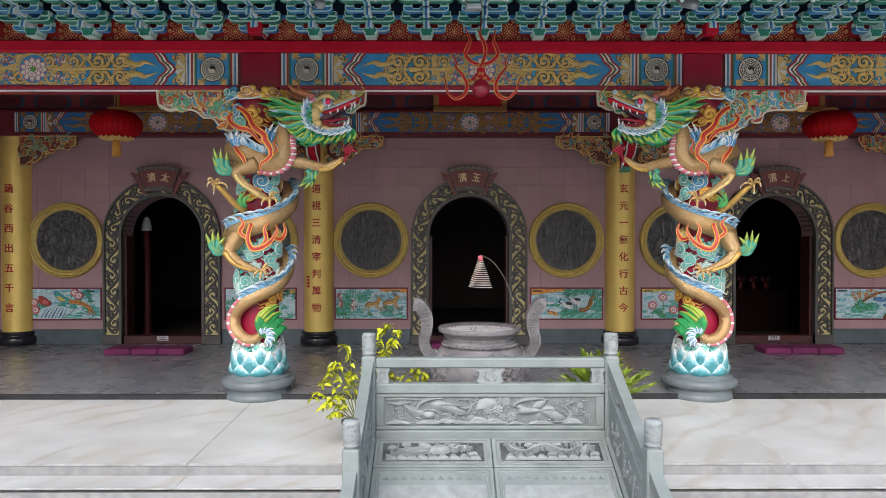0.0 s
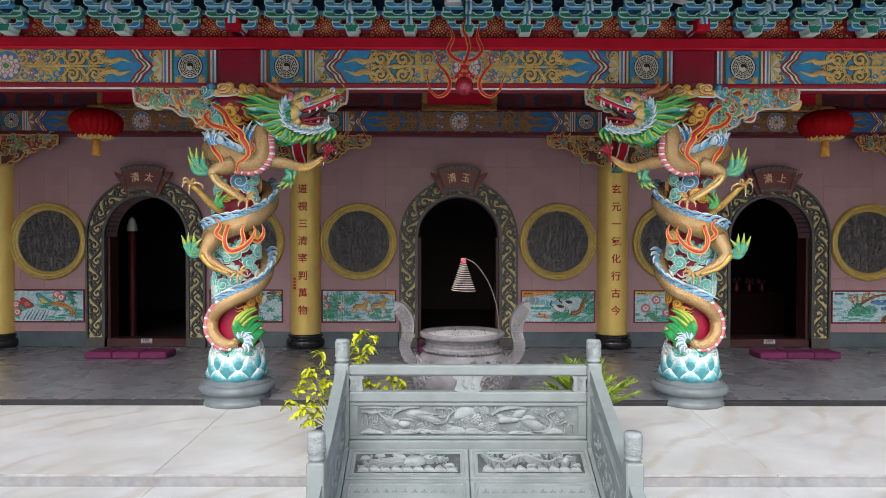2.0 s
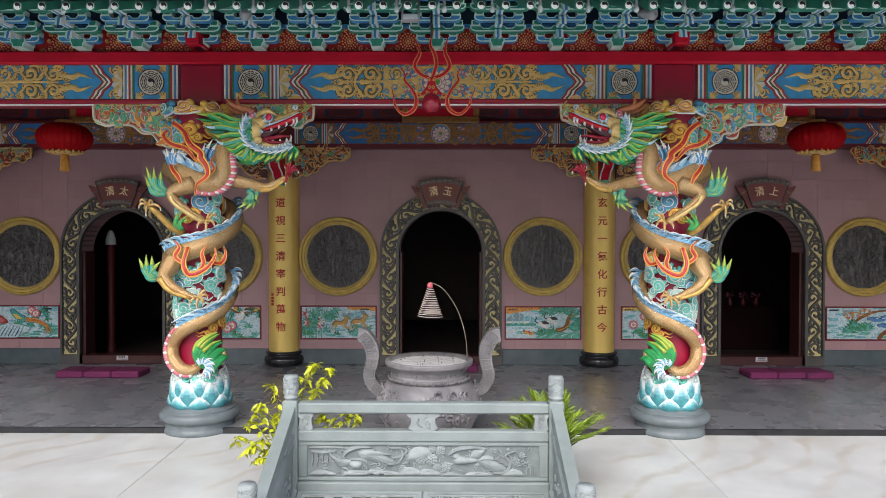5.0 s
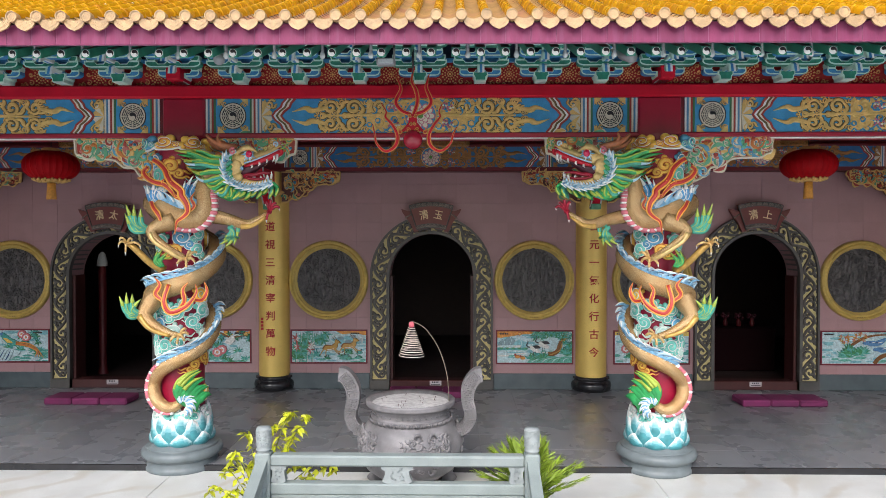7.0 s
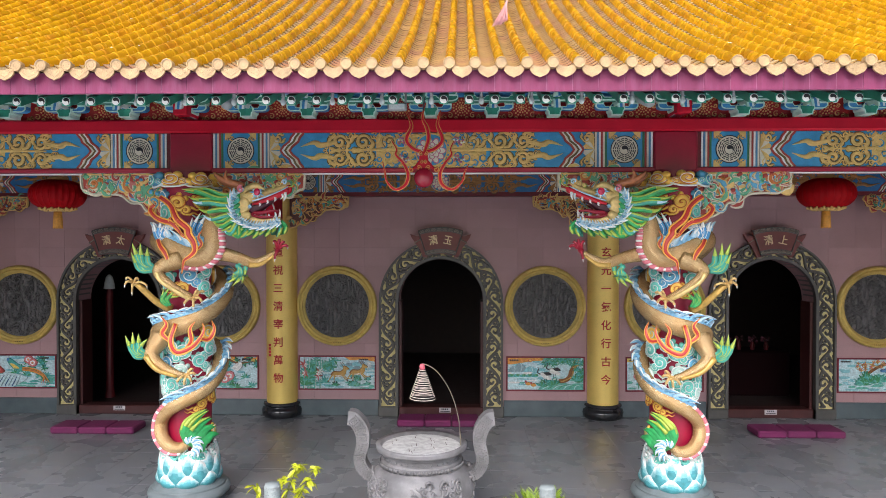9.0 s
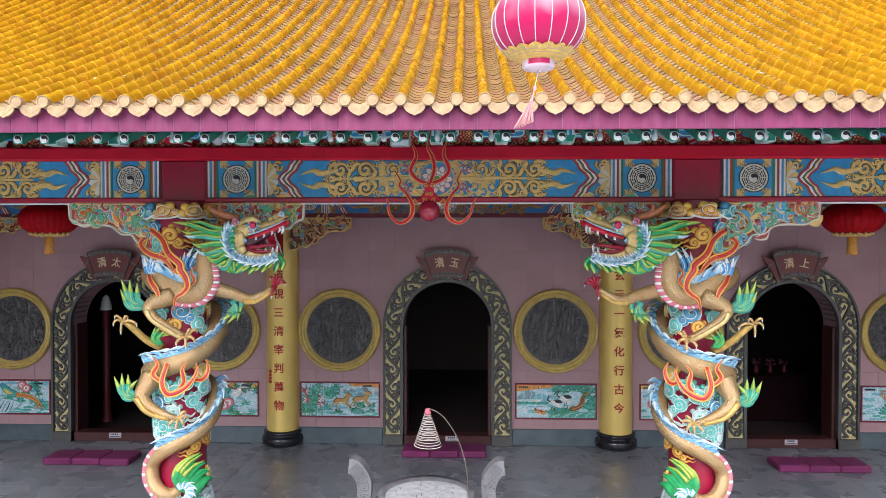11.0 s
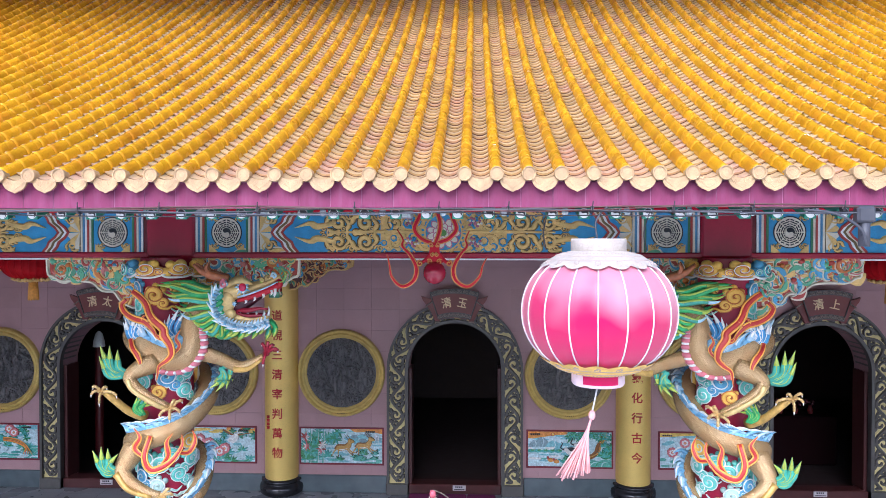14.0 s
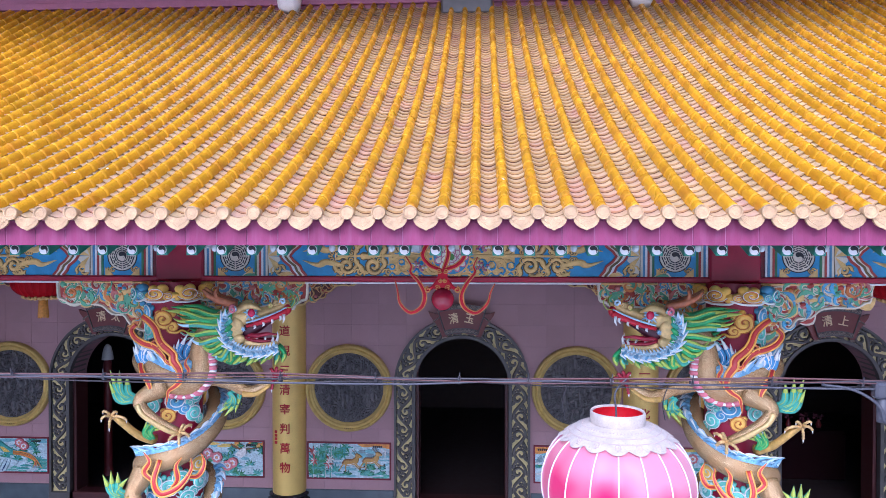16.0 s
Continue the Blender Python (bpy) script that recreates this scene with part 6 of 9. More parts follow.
    g.blob((1.13, -0.55, 3.53), (0.045, 0.075, 0.05), 17, 12, 8)
    for k in range(3):
        sp = spiral(1.08 - 0.06 * k, 3.605 - 0.02 * k, 0.032 - 0.006 * k, 0.008, 200, -1.2, 10)
        g.tube([(a, -0.6, b) for a, b in sp], 0.011, 6, 10 if k else 14)
    for s in (-1, 1):
        lip = smooth_path([(0.7, -0.54 - s * 0.085, 3.37), (0.8, -0.54 - s * 0.09, 3.395), (0.92, -0.54 - s * 0.085, 3.435), (1.03, -0.54 - s * 0.075, 3.475), (1.12, -0.54 - s * 0.06, 3.515)], 4)
        g.tube(lip, taper(len(lip), 0.014, 0.03, 0.038), 8, 17)
        g.tube([(a, b - s * 0.012, c + 0.034) for a, b, c in lip], 0.009, 5, 14)
        low = smooth_path([(0.66, -0.54 - s * 0.07, 3.27), (0.78, -0.54 - s * 0.066, 3.235), (0.92, -0.54 - s * 0.05, 3.235), (1.03, -0.54 - s * 0.03, 3.25)], 4)
        g.tube(low, taper(len(low), 0.012, 0.018, 0.008), 7, 9)
        for x, z, ln in ((1.09, 3.49, 0.085), (1.055, 3.475, 0.05), (0.97, 3.44, 0.045), (0.88, 3.41, 0.04), (0.79, 3.38, 0.035)):
            g.tube([(x, -0.54 - s * 0.1, z), (x + 0.004, -0.54 - s * 0.105, z - ln * 0.55), (x - 0.012, -0.54 - s * 0.1, z - ln)], [0.017, 0.012, 0.001], 6, 5)
        for x, z, ln in ((1.02, 3.245, 0.075), (0.97, 3.24, 0.045), (0.89, 3.235, 0.04), (0.8, 3.235, 0.04), (0.72, 3.25, 0.035)):
            g.tube([(x, -0.54 - s * 0.05, z - 0.01), (x + 0.012, -0.54 - s * 0.055, z + ln * 0.5), (x + 0.004, -0.54 - s * 0.055, z + ln)], [0.015, 0.011, 0.001], 6, 5)
        # eye in a ring of blue and white rays under a golden brow
        ex, ez, ey = 0.755, 3.5, -0.55 - s * 0.105
        for k in range(14):
            a = radians(25.7 * k)
            ln = 0.092 if k % 2 else 0.07
            g.tube([(ex + 0.03 * math.cos(a), ey, ez + 0.03 * math.sin(a)), (ex + ln * math.cos(a), ey + s * 0.02, ez + ln * math.sin(a))], [0.017, 0.002], 5, (14, 4, 5)[k % 3])
        g.blob((ex, ey - s * 0.012, ez), (0.04, 0.03, 0.04), 16, 12, 8)
        brow = smooth_path([(0.6, -0.54 - s * 0.09, 3.53), (0.66, -0.55 - s * 0.12, 3.57), (0.74, -0.55 - s * 0.12, 3.59), (0.8, -0.55 - s * 0.1, 3.57), (0.86, -0.54 - s * 0.06, 3.545)], 4)
        g.tube([(a, b, c - 0.022) for a, b, c in brow], taper(len(brow), 0.024, 0.036, 0.008), 10, 10)
        g.tube([(a, -0.56 - s * 0.13, b) for a, b in spiral(0.56, 3.53, 0.04, 0.01, 60, 1.2, 10)], 0.014, 6, 8)
        for k in range(3):
            sp = spiral(0.95 + 0.05 * k, 3.56 + 0.02 * k, 0.022, 0.006, 120, -1.1, 8)
            g.tube([(a, -0.54 - s * 0.06, b) for a, b in sp], 0.009, 5, (3, 10, 7)[k])
        # cheek with a blue star at the corner of the mouth
        g.blob((0.585, -0.54 - s * 0.08, 3.36), (0.095, 0.05, 0.115), 10, 12, 8)
        g.blob((0.62, -0.54 - s * 0.095, 3.25), (0.07, 0.04, 0.055), 10, 10, 6)
        for k in range(8):
            a = radians(45 * k + 10)
            g.tube([(0.67, -0.55 - s * 0.1, 3.345), (0.67 + 0.026 * math.cos(a), -0.55 - s * 0.115, 3.345 + 0.026 * math.sin(a))], [0.009, 0.002], 5, 4 if k % 2 else 14)
        # broad jagged frill round the cheek and along the jaw
        edge = smooth_path([(0.6, 3.54), (0.505, 3.48), (0.465, 3.37), (0.5, 3.25), (0.6, 3.175), (0.74, 3.14), (0.88, 3.145), (1.03, 3.195)], 4)
        g.tube([(a, -0.54 - s * 0.115, b) for a, b in edge], 0.036, 8, 14, 0.7)
        g.tube([(a, -0.54 - s * 0.15, b) for a, b in edge], 0.01, 6, 5, 0.7)
        for k in range(4, len(edge) - 1):
            ta, tb = edge[k + 1][0] - edge[k - 1][0], edge[k + 1][1] - edge[k - 1][1]
            l = math.hypot(ta, tb)
            o = Vector((tb / l, 0, -ta / l))
            f = Vector((ta / l, 0, tb / l))
            c = Vector((edge[k][0], -0.54 - s * 0.12, edge[k][1]))
            ln = (0.07 if k % 2 else 0.05) * (1.1 if k < 14 else 0.75)
            g.tube([c, c + o * ln * 0.5 + f * 0.012 - Vector((0, s * 0.075, 0)), c + o * ln - f * 0.04 - Vector((0, s * 0.085, 0))], [0.034, 0.026, 0.002], 6, 4 if k % 3 == 0 else 14, 0.6)
            g.tube([c + o * 0.01 + f * 0.02 - Vector((0, s * 0.04, 0)), c + o * ln * 0.55 + f * 0.03 - Vector((0, s * 0.085, 0)), c + o * ln - f * 0.034 - Vector((0, s * 0.088, 0))], [0.005, 0.011, 0.003], 5, 5)
            g.tube([c - o * 0.02, c - o * 0.06 + f * 0.02], [0.02, 0.002], 5, 14 if k % 2 else 5, 0.7)
        # antler
        ant = smooth_path([(0.6, -0.52 - s * 0.09, 3.57), (0.46, -0.52 - s * 0.13, 3.6), (0.34, -0.51 - s * 0.15, 3.64), (0.26, -0.5 - s * 0.15, 3.71)], 4)
        g.tube(ant, taper(len(ant), 0.038, 0.04, 0.012), 8, 15)
        g.tube(smooth_path([(0.42, -0.52 - s * 0.14, 3.61), (0.38, -0.52 - s * 0.16, 3.67), (0.4, -0.52 - s * 0.17, 3.73)], 4), taper(9, 0.026, 0.022, 0.006), 7, 15)
        # whiskers
        g.tube(smooth_path([(1.12, -0.54 - s * 0.06, 3.55), (1.17, -0.54 - s * 0.12, 3.56), (1.2, -0.52 - s * 0.16, 3.62), (1.17, -0.5 - s * 0.18, 3.66)], 5), 0.006, 5, 3)
        # mane: wavy locks swept back, each with a lime ridge and a pale tip
        for k, (x, z, zr, w) in enumerate(((-0.06, 3.56, 3.47, 0.05), (0.06, 3.585, 3.51, 0.042), (0.04, 3.44, 3.42, 0.052), (0.0, 3.49, 3.45, 0.04), (0.1, 3.36, 3.37, 0.052), (0.14, 3.28, 3.32, 0.05), (0.24, 3.2, 3.27, 0.05), (0.2, 3.26, 3.3, 0.04), (0.32, 3.12, 3.22, 0.048), (0.42, 3.05, 3.18, 0.044))):
            r0, e = Vector((0.54, -0.52 - s * 0.1, zr)), Vector((x, -0.5 - s * (0.17 - 0.008 * k), z))
            n2 = Vector((-(e - r0).z, 0, (e - r0).x)).normalized()
            p = []
            for i in range(19):
                q = i / 18
                p.append(r0.lerp(e, q) + n2 * (0.042 * math.sin(2 * math.pi * (1.15 * q + 0.06 * k)) * q + 0.075 * math.sin(math.pi * q)) - Vector((0, s * 0.05 * math.sin(math.pi * q), 0)))
            wd = [w * (1.0 - 0.25 * (i / 18) - 0.72 * (i / 18) ** 6) for i in range(19)]
            g.tube(p, wd, 8, 12 if k % 3 == 2 else 2, 0.62)
            g.tube([(v.x, v.y - s * wd[i + 4] * 0.6, v.z + wd[i + 4] * 0.35) for i, v in enumerate(p[4:])], [c * 0.34 for c in wd[4:]], 5, 3)
            g.tube([(v.x, v.y - s * 0.006, v.z) for v in p[-5:]], [c * 1.02 for c in wd[-5:]], 6, (3, 3, 14)[k % 3], 0.66)
        # beard: short locks below the jaw
        for k in range(11):
            x = 0.47 + 0.057 * k
            zr = 3.19 - 0.05 * math.sin(math.pi * min(1, k / 9))
            r0, e = Vector((x, -0.54 - s * 0.08, zr)), Vector((x - 0.14 + 0.017 * k, -0.54 - s * 0.11, zr - 0.1 - 0.03 * (k % 2) - (0.04 if k > 8 else 0)))
            p = smooth_path([r0, r0.lerp(e, 0.45) + Vector((0.045, 0, 0.0)), r0.lerp(e, 0.8) + Vector((0.012, 0, -0.012)), e], 4)
            wd = taper(len(p), 0.032, 0.04, 0.003)
            g.tube(p, wd, 7, 12 if k % 3 == 0 else 2, 0.6)
            g.tube([(a, b - s * 0.02, c) for a, b, c in p[4:]], [c * 0.5 for c in wd[4:]], 5, 3)
    # the head and the raised foreleg swing forward from the column
    swung = []
    for x, y, z in g.v:
        w = 0.33 * min(max((x - 0.35) / 0.75, 0), 1.1) if z > 2.6 else 0
        swung.append((x - 0.31 * w + lean * min(max((z - 1.3) / 1.4, 0), 1), y - 0.95 * w, z))
    g.v = swung
    return g


def on_shaft(u, v, r, axis_turn=0.0):
    """A point wrapped round the shaft: u along its girth from the front, v up."""
    a = u / 0.26 + axis_turn
    return (r * math.sin(a), -r * math.cos(a), v)


def cloud(g, u, v, s, rng, mi, edge):
    """A curling cloud that clings to the shaft: a scroll that runs out into a wavy tail, edged in white."""
    way = rng.choice((-1, 1))
    for k in range(2):
        c = s * (1.0 - 0.34 * k)
        uu, vv = u - way * 0.9 * s * k, v - 0.95 * s * k
        tail = smooth_path([(uu - way * 3.1 * c, vv - 0.45 * c), (uu - way * 2.3 * c, vv - 0.95 * c), (uu - way * 1.5 * c, vv - 0.62 * c), (uu - way * 0.7 * c, vv - 0.98 * c)], 4)
        path = tail + spiral(uu, vv, c * 0.92, c * 0.12, 270, way * 1.55, 22)
        n = len(path)
        wide = [c * 0.46 * min(1, 0.12 + 1.5 * i / n) * (1 - 0.55 * (i / n) ** 3) for i in range(n)]
        lift = [0.262 + 0.03 * i / n for i in range(n)]
        g.tube([on_shaft(a, b, lift[i]) for i, (a, b) in enumerate(path)], wide, 7, mi)
        for e in (-1, 1):
            rim = []
            for i, (a, b) in enumerate(path):
                (a0, b0), (a1, b1) = path[max(i - 1, 0)], path[min(i + 1, n - 1)]
                l = math.hypot(a1 - a0, b1 - b0) or 1
                rim.append(on_shaft(a - e * (b1 - b0) / l * wide[i] * 0.85, b + e * (a1 - a0) / l * wide[i] * 0.85, lift[i] + wide[i] * 0.6))
            g.tube(rim, [max(q * 0.24, 0.003) for q in wide], 5, edge if e * way < 0 or edge == 4 else 5)
    for k in range(3):
        a = radians(35 + 55 * k)
        g.blob(on_shaft(u + 1.05 * s * math.cos(a) * way, v + 1.05 * s * math.sin(a), 0.258), s * 0.42, mi, 8, 5)


def dragon_column(x, mirror, lean):
    y = -3.8
    t = thing("dragon_column", x, y, 0.0, "column wrapped by a gilded painted dragon on a lotus base", "column", "dragon columns")
    place = Matrix.Translation((x, y, 0)) @ Matrix.Diagonal((mirror, 1, 1, 1)) @ Matrix.Rotation(radians(18), 4, "Z")
    prof = [(0.395, -0.066), (0.405, -0.06), (0.405, -0.02), (0.398, -0.012), (0.394, 0.0)]
    for a, z in ((0.39, 0.012), (0.378, 0.05), (0.388, 0.056), (0.388, 0.064)):
        prof += [(a, z - 0.001), (a, z + 0.001)]
    prof += [(0.416, 0.074), (0.445, 0.098), (0.454, 0.13), (0.443, 0.162), (0.414, 0.183)]
    for a, z in ((0.4, 0.187), (0.402, 0.19), (0.402, 0.204), (0.37, 0.207)):
        prof += [(a + 0.0006, z - 0.001), (a - 0.0006, z + 0.001)]
    g = Shape().lathe(prof + [(0.345, 0.225), (0.31, 0.25)], 48)
    part("stone_base", g.moved(place), base_stone, t, "smooth dark grey stone base")
    part("shaft", Shape().lathe([(0.25, 0.18), (0.25, 3.76)], 36).moved(place), shaft_red, t, "dark crimson shaft")
    for row, (n, r, z0, z1, w) in enumerate(((8, 0.296, 0.2, 0.375, 0.14), (8, 0.284, 0.2, 0.53, 0.146), (8, 0.27, 0.28, 0.59, 0.14))):
        for k in range(n):
            a = 2 * math.pi * (k + 0.5 * row) / n
            g = Shape()
            cols, rows_ = 7, 8
            for shell, (grow, mi) in enumerate(((1.0, 1), (0.93, 2), (0.88, 3), (0.82, 4), (0.76, 5), (0.68, 0))):
                vs = []
                for j in range(rows_ + 1):
                    v = j / rows_
                    half = w * grow * 1.1 * max(1 - v ** 3.0, 0.0) ** 0.62 * (0.82 + 0.18 * min(1, v * 3))
                    for i in range(cols):
                        uu = (2 * i / (cols - 1) - 1)
                        rad = r + 0.05 * math.sin(math.pi * v * 0.9) - 0.028 * uu * uu + 0.0025 * shell + 0.03 * v * v
                        aa = a + uu * half / r
                        zz = z0 + (z1 - z0) * v * (1 - (0, 0.03, 0.06, 0.095, 0.14, 0.2)[shell])
                        vs.append((rad * math.sin(aa), -rad * math.cos(aa), zz))
                g.add(vs, [[j * cols + i, j * cols + i + 1, (j + 1) * cols + i + 1, (j + 1) * cols + i] for j in range(rows_) for i in range(cols - 1)], mi, True)
            part("lotus_petal", g.moved(place), [petal_teal, white_paint, *PETALS], t)
    part("lotus_core", Shape().lathe([(0.29, 0.2), (0.31, 0.3), (0.31, 0.42), (0.28, 0.5), (0.25, 0.52)], 32).moved(place), petal_teal, t)
    rng = random.Random(77)
    g = Shape()
    for k in range(120):
        a, z = rng.uniform(-math.pi, math.pi), 0.545 + 0.1 * rng.random() ** 1.2
        r = rng.uniform(0.026, 0.05)
        sp = spiral(a * 0.26, z, r, r * 0.15, rng.uniform(0, 360), rng.choice((-1.2, 1.2)), 12)
        out = 0.3 - 0.3 * (z - 0.545)
        g.tube([on_shaft(u, v, out + 0.016 * i / 12) for i, (u, v) in enumerate(sp)], taper(13, r * 0.25, r * 0.46, r * 0.34), 6, (1, 5, 1, 0)[k % 4])
        if k % 2 == 0:
            g.blob(on_shaft(a * 0.26, z - 0.012, out - 0.005), r * 0.75, rng.choice((0, 5)), 7, 4)
    g.lathe([(0.28, 0.5), (0.28, 0.56), (0.27, 0.6), (0.258, 0.625), (0.25, 0.63)], 32, (0, 0, 0), 6)
    part("foam_crest", g.moved(place), [*CLOUD, petal_teal], t, "white and pale green sea foam")
    g = Shape()
    spots = [(0.02, 2.6, 0.07, 2, 1), (0.2, 2.64, 0.06, 0, 1), (-0.2, 2.56, 0.06, 0, 1), (0.18, 2.46, 0.06, 0, 1), (-0.05, 2.46, 0.055, 3, 4), (0.22, 1.95, 0.06, 3, 1), (0.05, 1.84, 0.06, 0, 1), (0.24, 1.76, 0.065, 0, 1), (-0.16, 1.8, 0.06, 0, 1), (0.12, 1.64, 0.055, 0, 1),
             (-0.22, 1.62, 0.06, 2, 1), (-0.06, 1.54, 0.06, 5, 1), (-0.3, 1.46, 0.055, 0, 1), (-0.16, 1.38, 0.06, 0, 1), (-0.3, 1.3, 0.055, 5, 1), (0.27, 1.22, 0.055, 3, 4), (0.14, 1.15, 0.05, 3, 4), (0.32, 1.34, 0.05, 0, 1), (0.34, 0.8, 0.05, 3, 1), (-0.24, 3.3, 0.07, 0, 1), (-0.08, 3.4, 0.07, 3, 4), (0.14, 3.42, 0.06, 3, 4), (-0.3, 3.46, 0.06, 2, 1), (0.28, 3.3, 0.06, 0, 1), (0.3, 2.2, 0.05, 0, 1), (-0.32, 2.3, 0.05, 0, 1)]
    for u, v, s, mi, edge in spots:
        cloud(g, u, v, s * 1.18, rng, mi, edge)
    for v, lift in ((1.7, 0.16), (1.4, 0.14)):
        for k in range(3):
            u = -0.34 + 0.3 * k
            cloud(g, u, v + lift * (u + 0.3) + rng.uniform(-0.03, 0.03), rng.uniform(0.06, 0.075), rng, (0, 0, 5, 0)[k], 1)
    for k in range(26):
        cloud(g, rng.uniform(0.42, 1.2), rng.uniform(0.75, 3.4), rng.uniform(0.05, 0.08), rng, rng.choice((0, 2, 3, 5)), 1)
    part("carved_clouds", g.moved(place), CLOUD, t, "teal, blue and gold curling clouds")
    g = Shape()
    for k in range(8):
        u = -0.3 + 0.2 * k - (1.63 if k > 4 else 0)
        mi = 2 if k in (0, 5) else 3
        for du, dv, r in ((0.0, 0.0, 0.075), (-0.075, -0.03, 0.05), (0.075, -0.025, 0.052), (0.03, 0.045, 0.05), (-0.045, 0.04, 0.045)):
            g.blob(on_shaft(u + du, 3.655 + dv, 0.33), (r * 1.12, r * 1.12, r * 0.95), mi, 10, 7)
        for du, dv, r, way in ((0.0, 0.0, 0.068, 1), (0.075, -0.028, 0.036, -1)):
            sp = spiral(u + du, 3.665 + dv, r, 0.008, 200, 1.7 * way, 24)
            p = [on_shaft(a, b - 0.01, 0.412 - (0.0 if r > 0.05 else 0.03)) for a, b in sp]
            g.tube(p, taper(len(p), r * 0.1, r * 0.14, r * 0.08), 7, 4 if mi == 3 else 0)
            g.tube([(a * 1.02, b * 1.02, c + 0.006) for a, b, c in p], r * 0.06, 5, 1)
        rim = smooth_path([(u - 0.12, 3.655), (u - 0.09, 3.595), (u - 0.02, 3.585), (u + 0.05, 3.59), (u + 0.12, 3.62)], 4)
        g.tube([on_shaft(a, b - 0.01, 0.37) for a, b in rim], 0.011, 6, 1)
    part("cloud_collar", g.moved(place), CLOUD, t, "orange, gold and blue cloud collar")
    part("dragon", dragon_shape(lean).moved(place), DRAGON, t, "gold-scaled dragon with green mane and open red mouth")
    return t


dragon_column(-2.79, 1, 0.042)
dragon_column(2.73, -1, 0.0)


# ---- balustrade and carved ramp ----
CX = -0.07


def relief(g, x0, x1, z0, z1, y, rng, kind, mi=0, count=46, deep=0.036, beast=False):
    """Low carving of phoenixes, dragons or foliage on an upright face."""
    w, h = x1 - x0, z1 - z0
    P = lambda u, v: (x0 + u * w, z0 + v * h)

    def line(pts, wd, d=deep):
        q = smooth_path([P(*p) for p in pts], 5)
        g.stroke(q, taper(len(q), wd * 0.4, wd, wd * 0.15), y, d, mi, 0.45)

    def lump(u, v, ru, rv, d):
        cx, cz = P(u, v)
        g.blob((cx, y, cz), (ru * h, d, rv * h), mi, 12, 6)

    def peony(u, v, r):
        for n, q, k in ((9, 1.0, 0.42), (6, 0.6, 0.4)):
            for j in range(n):
                a = 6.283 * j / n + q
                lump(u + r * q * math.cos(a) * h / w, v + r * q * math.sin(a), r * k, r * k, deep * (0.6 if q == 1 else 0.95))
        lump(u, v, r * 0.36, r * 0.36, deep * 1.25)

    def plate(pts, d, inset=0.72):
        """A raised flat form with sloping edges."""
        q = smooth_path([P(*p) for p in pts + pts[:1]], 4)[:-1]
        cx, cz = sum(a for a, _ in q) / len(q), sum(b for _, b in q) / len(q)
        n = len(q)
        top = [(cx + (a - cx) * inset, cz + (b - cz) * inset) for a, b in q]
        g.add([(a, y, b) for a, b in q] + [(a, y - d, b) for a, b in top], [[i, (i + 1) % n, n + (i + 1) % n, n + i] for i in range(n)] + [list(range(n, 2 * n))], mi, True)

    def plumes(root, tips, wd, d):
        for k, t in enumerate(tips):
            line([root, ((root[0] * 0.55 + t[0] * 0.45), (root[1] * 0.55 + t[1] * 0.45) + 0.05), t], wd, d * (0.8 + 0.2 * (k % 3)))

    if kind == "phoenix":
        # bird with a fan wing and a sickle wing
        plate([(0.08, 0.82), (0.1, 0.58), (0.135, 0.28), (0.175, 0.36), (0.185, 0.5), (0.13, 0.62)], deep * 1.1)
        plumes((0.17, 0.42), [(0.09, 0.78), (0.1, 0.66), (0.115, 0.5), (0.13, 0.36)], h * 0.06, deep * 1.2)
        plate([(0.175, 0.4), (0.19, 0.5), (0.22, 0.5), (0.235, 0.38), (0.22, 0.26), (0.195, 0.26)], deep * 1.6)
        line([(0.15, 0.58), (0.165, 0.8), (0.21, 0.95), (0.275, 0.98)], h * 0.17, deep * 1.3)
        line([(0.18, 0.56), (0.22, 0.56), (0.25, 0.5), (0.255, 0.36)], h * 0.07, deep)
        plate([(0.21, 0.78), (0.24, 0.9), (0.3, 0.84), (0.36, 0.62), (0.39, 0.44), (0.35, 0.38), (0.28, 0.5), (0.23, 0.6)], deep)
        plumes((0.24, 0.72), [(0.4, 0.5), (0.39, 0.42), (0.36, 0.38), (0.33, 0.42), (0.38, 0.62), (0.36, 0.72)], h * 0.055, deep * 1.2)
        line([(0.34, 0.4), (0.39, 0.46), (0.41, 0.7), (0.4, 0.92), (0.35, 0.95)], h * 0.13, deep * 1.2)
        line([(0.36, 0.6), (0.4, 0.66), (0.43, 0.86), (0.39, 0.98)], h * 0.1, deep)
        # bird that flies towards it
        plate([(0.635, 0.66), (0.65, 0.72), (0.68, 0.64), (0.73, 0.62), (0.74, 0.5), (0.69, 0.42), (0.645, 0.4), (0.63, 0.5)], deep * 1.5)
        lump(0.645, 0.66, 0.13, 0.1, deep * 1.6)
        line([(0.63, 0.66), (0.605, 0.7)], h * 0.06, deep)
        line([(0.61, 0.72), (0.65, 0.9), (0.72, 0.98), (0.78, 0.92)], h * 0.17, deep * 1.3)
        plate([(0.7, 0.62), (0.72, 0.86), (0.77, 0.92), (0.76, 0.72), (0.74, 0.58)], deep * 1.2)
        plate([(0.73, 0.58), (0.78, 0.7), (0.82, 0.56), (0.86, 0.3), (0.84, 0.14), (0.79, 0.2), (0.74, 0.42)], deep)
        plumes((0.74, 0.54), [(0.86, 0.2), (0.84, 0.12), (0.81, 0.14), (0.87, 0.36), (0.85, 0.46), (0.83, 0.56)], h * 0.055, deep * 1.2)
        line([(0.8, 0.14), (0.86, 0.16), (0.88, 0.44), (0.86, 0.7), (0.9, 0.86)], h * 0.13, deep * 1.2)
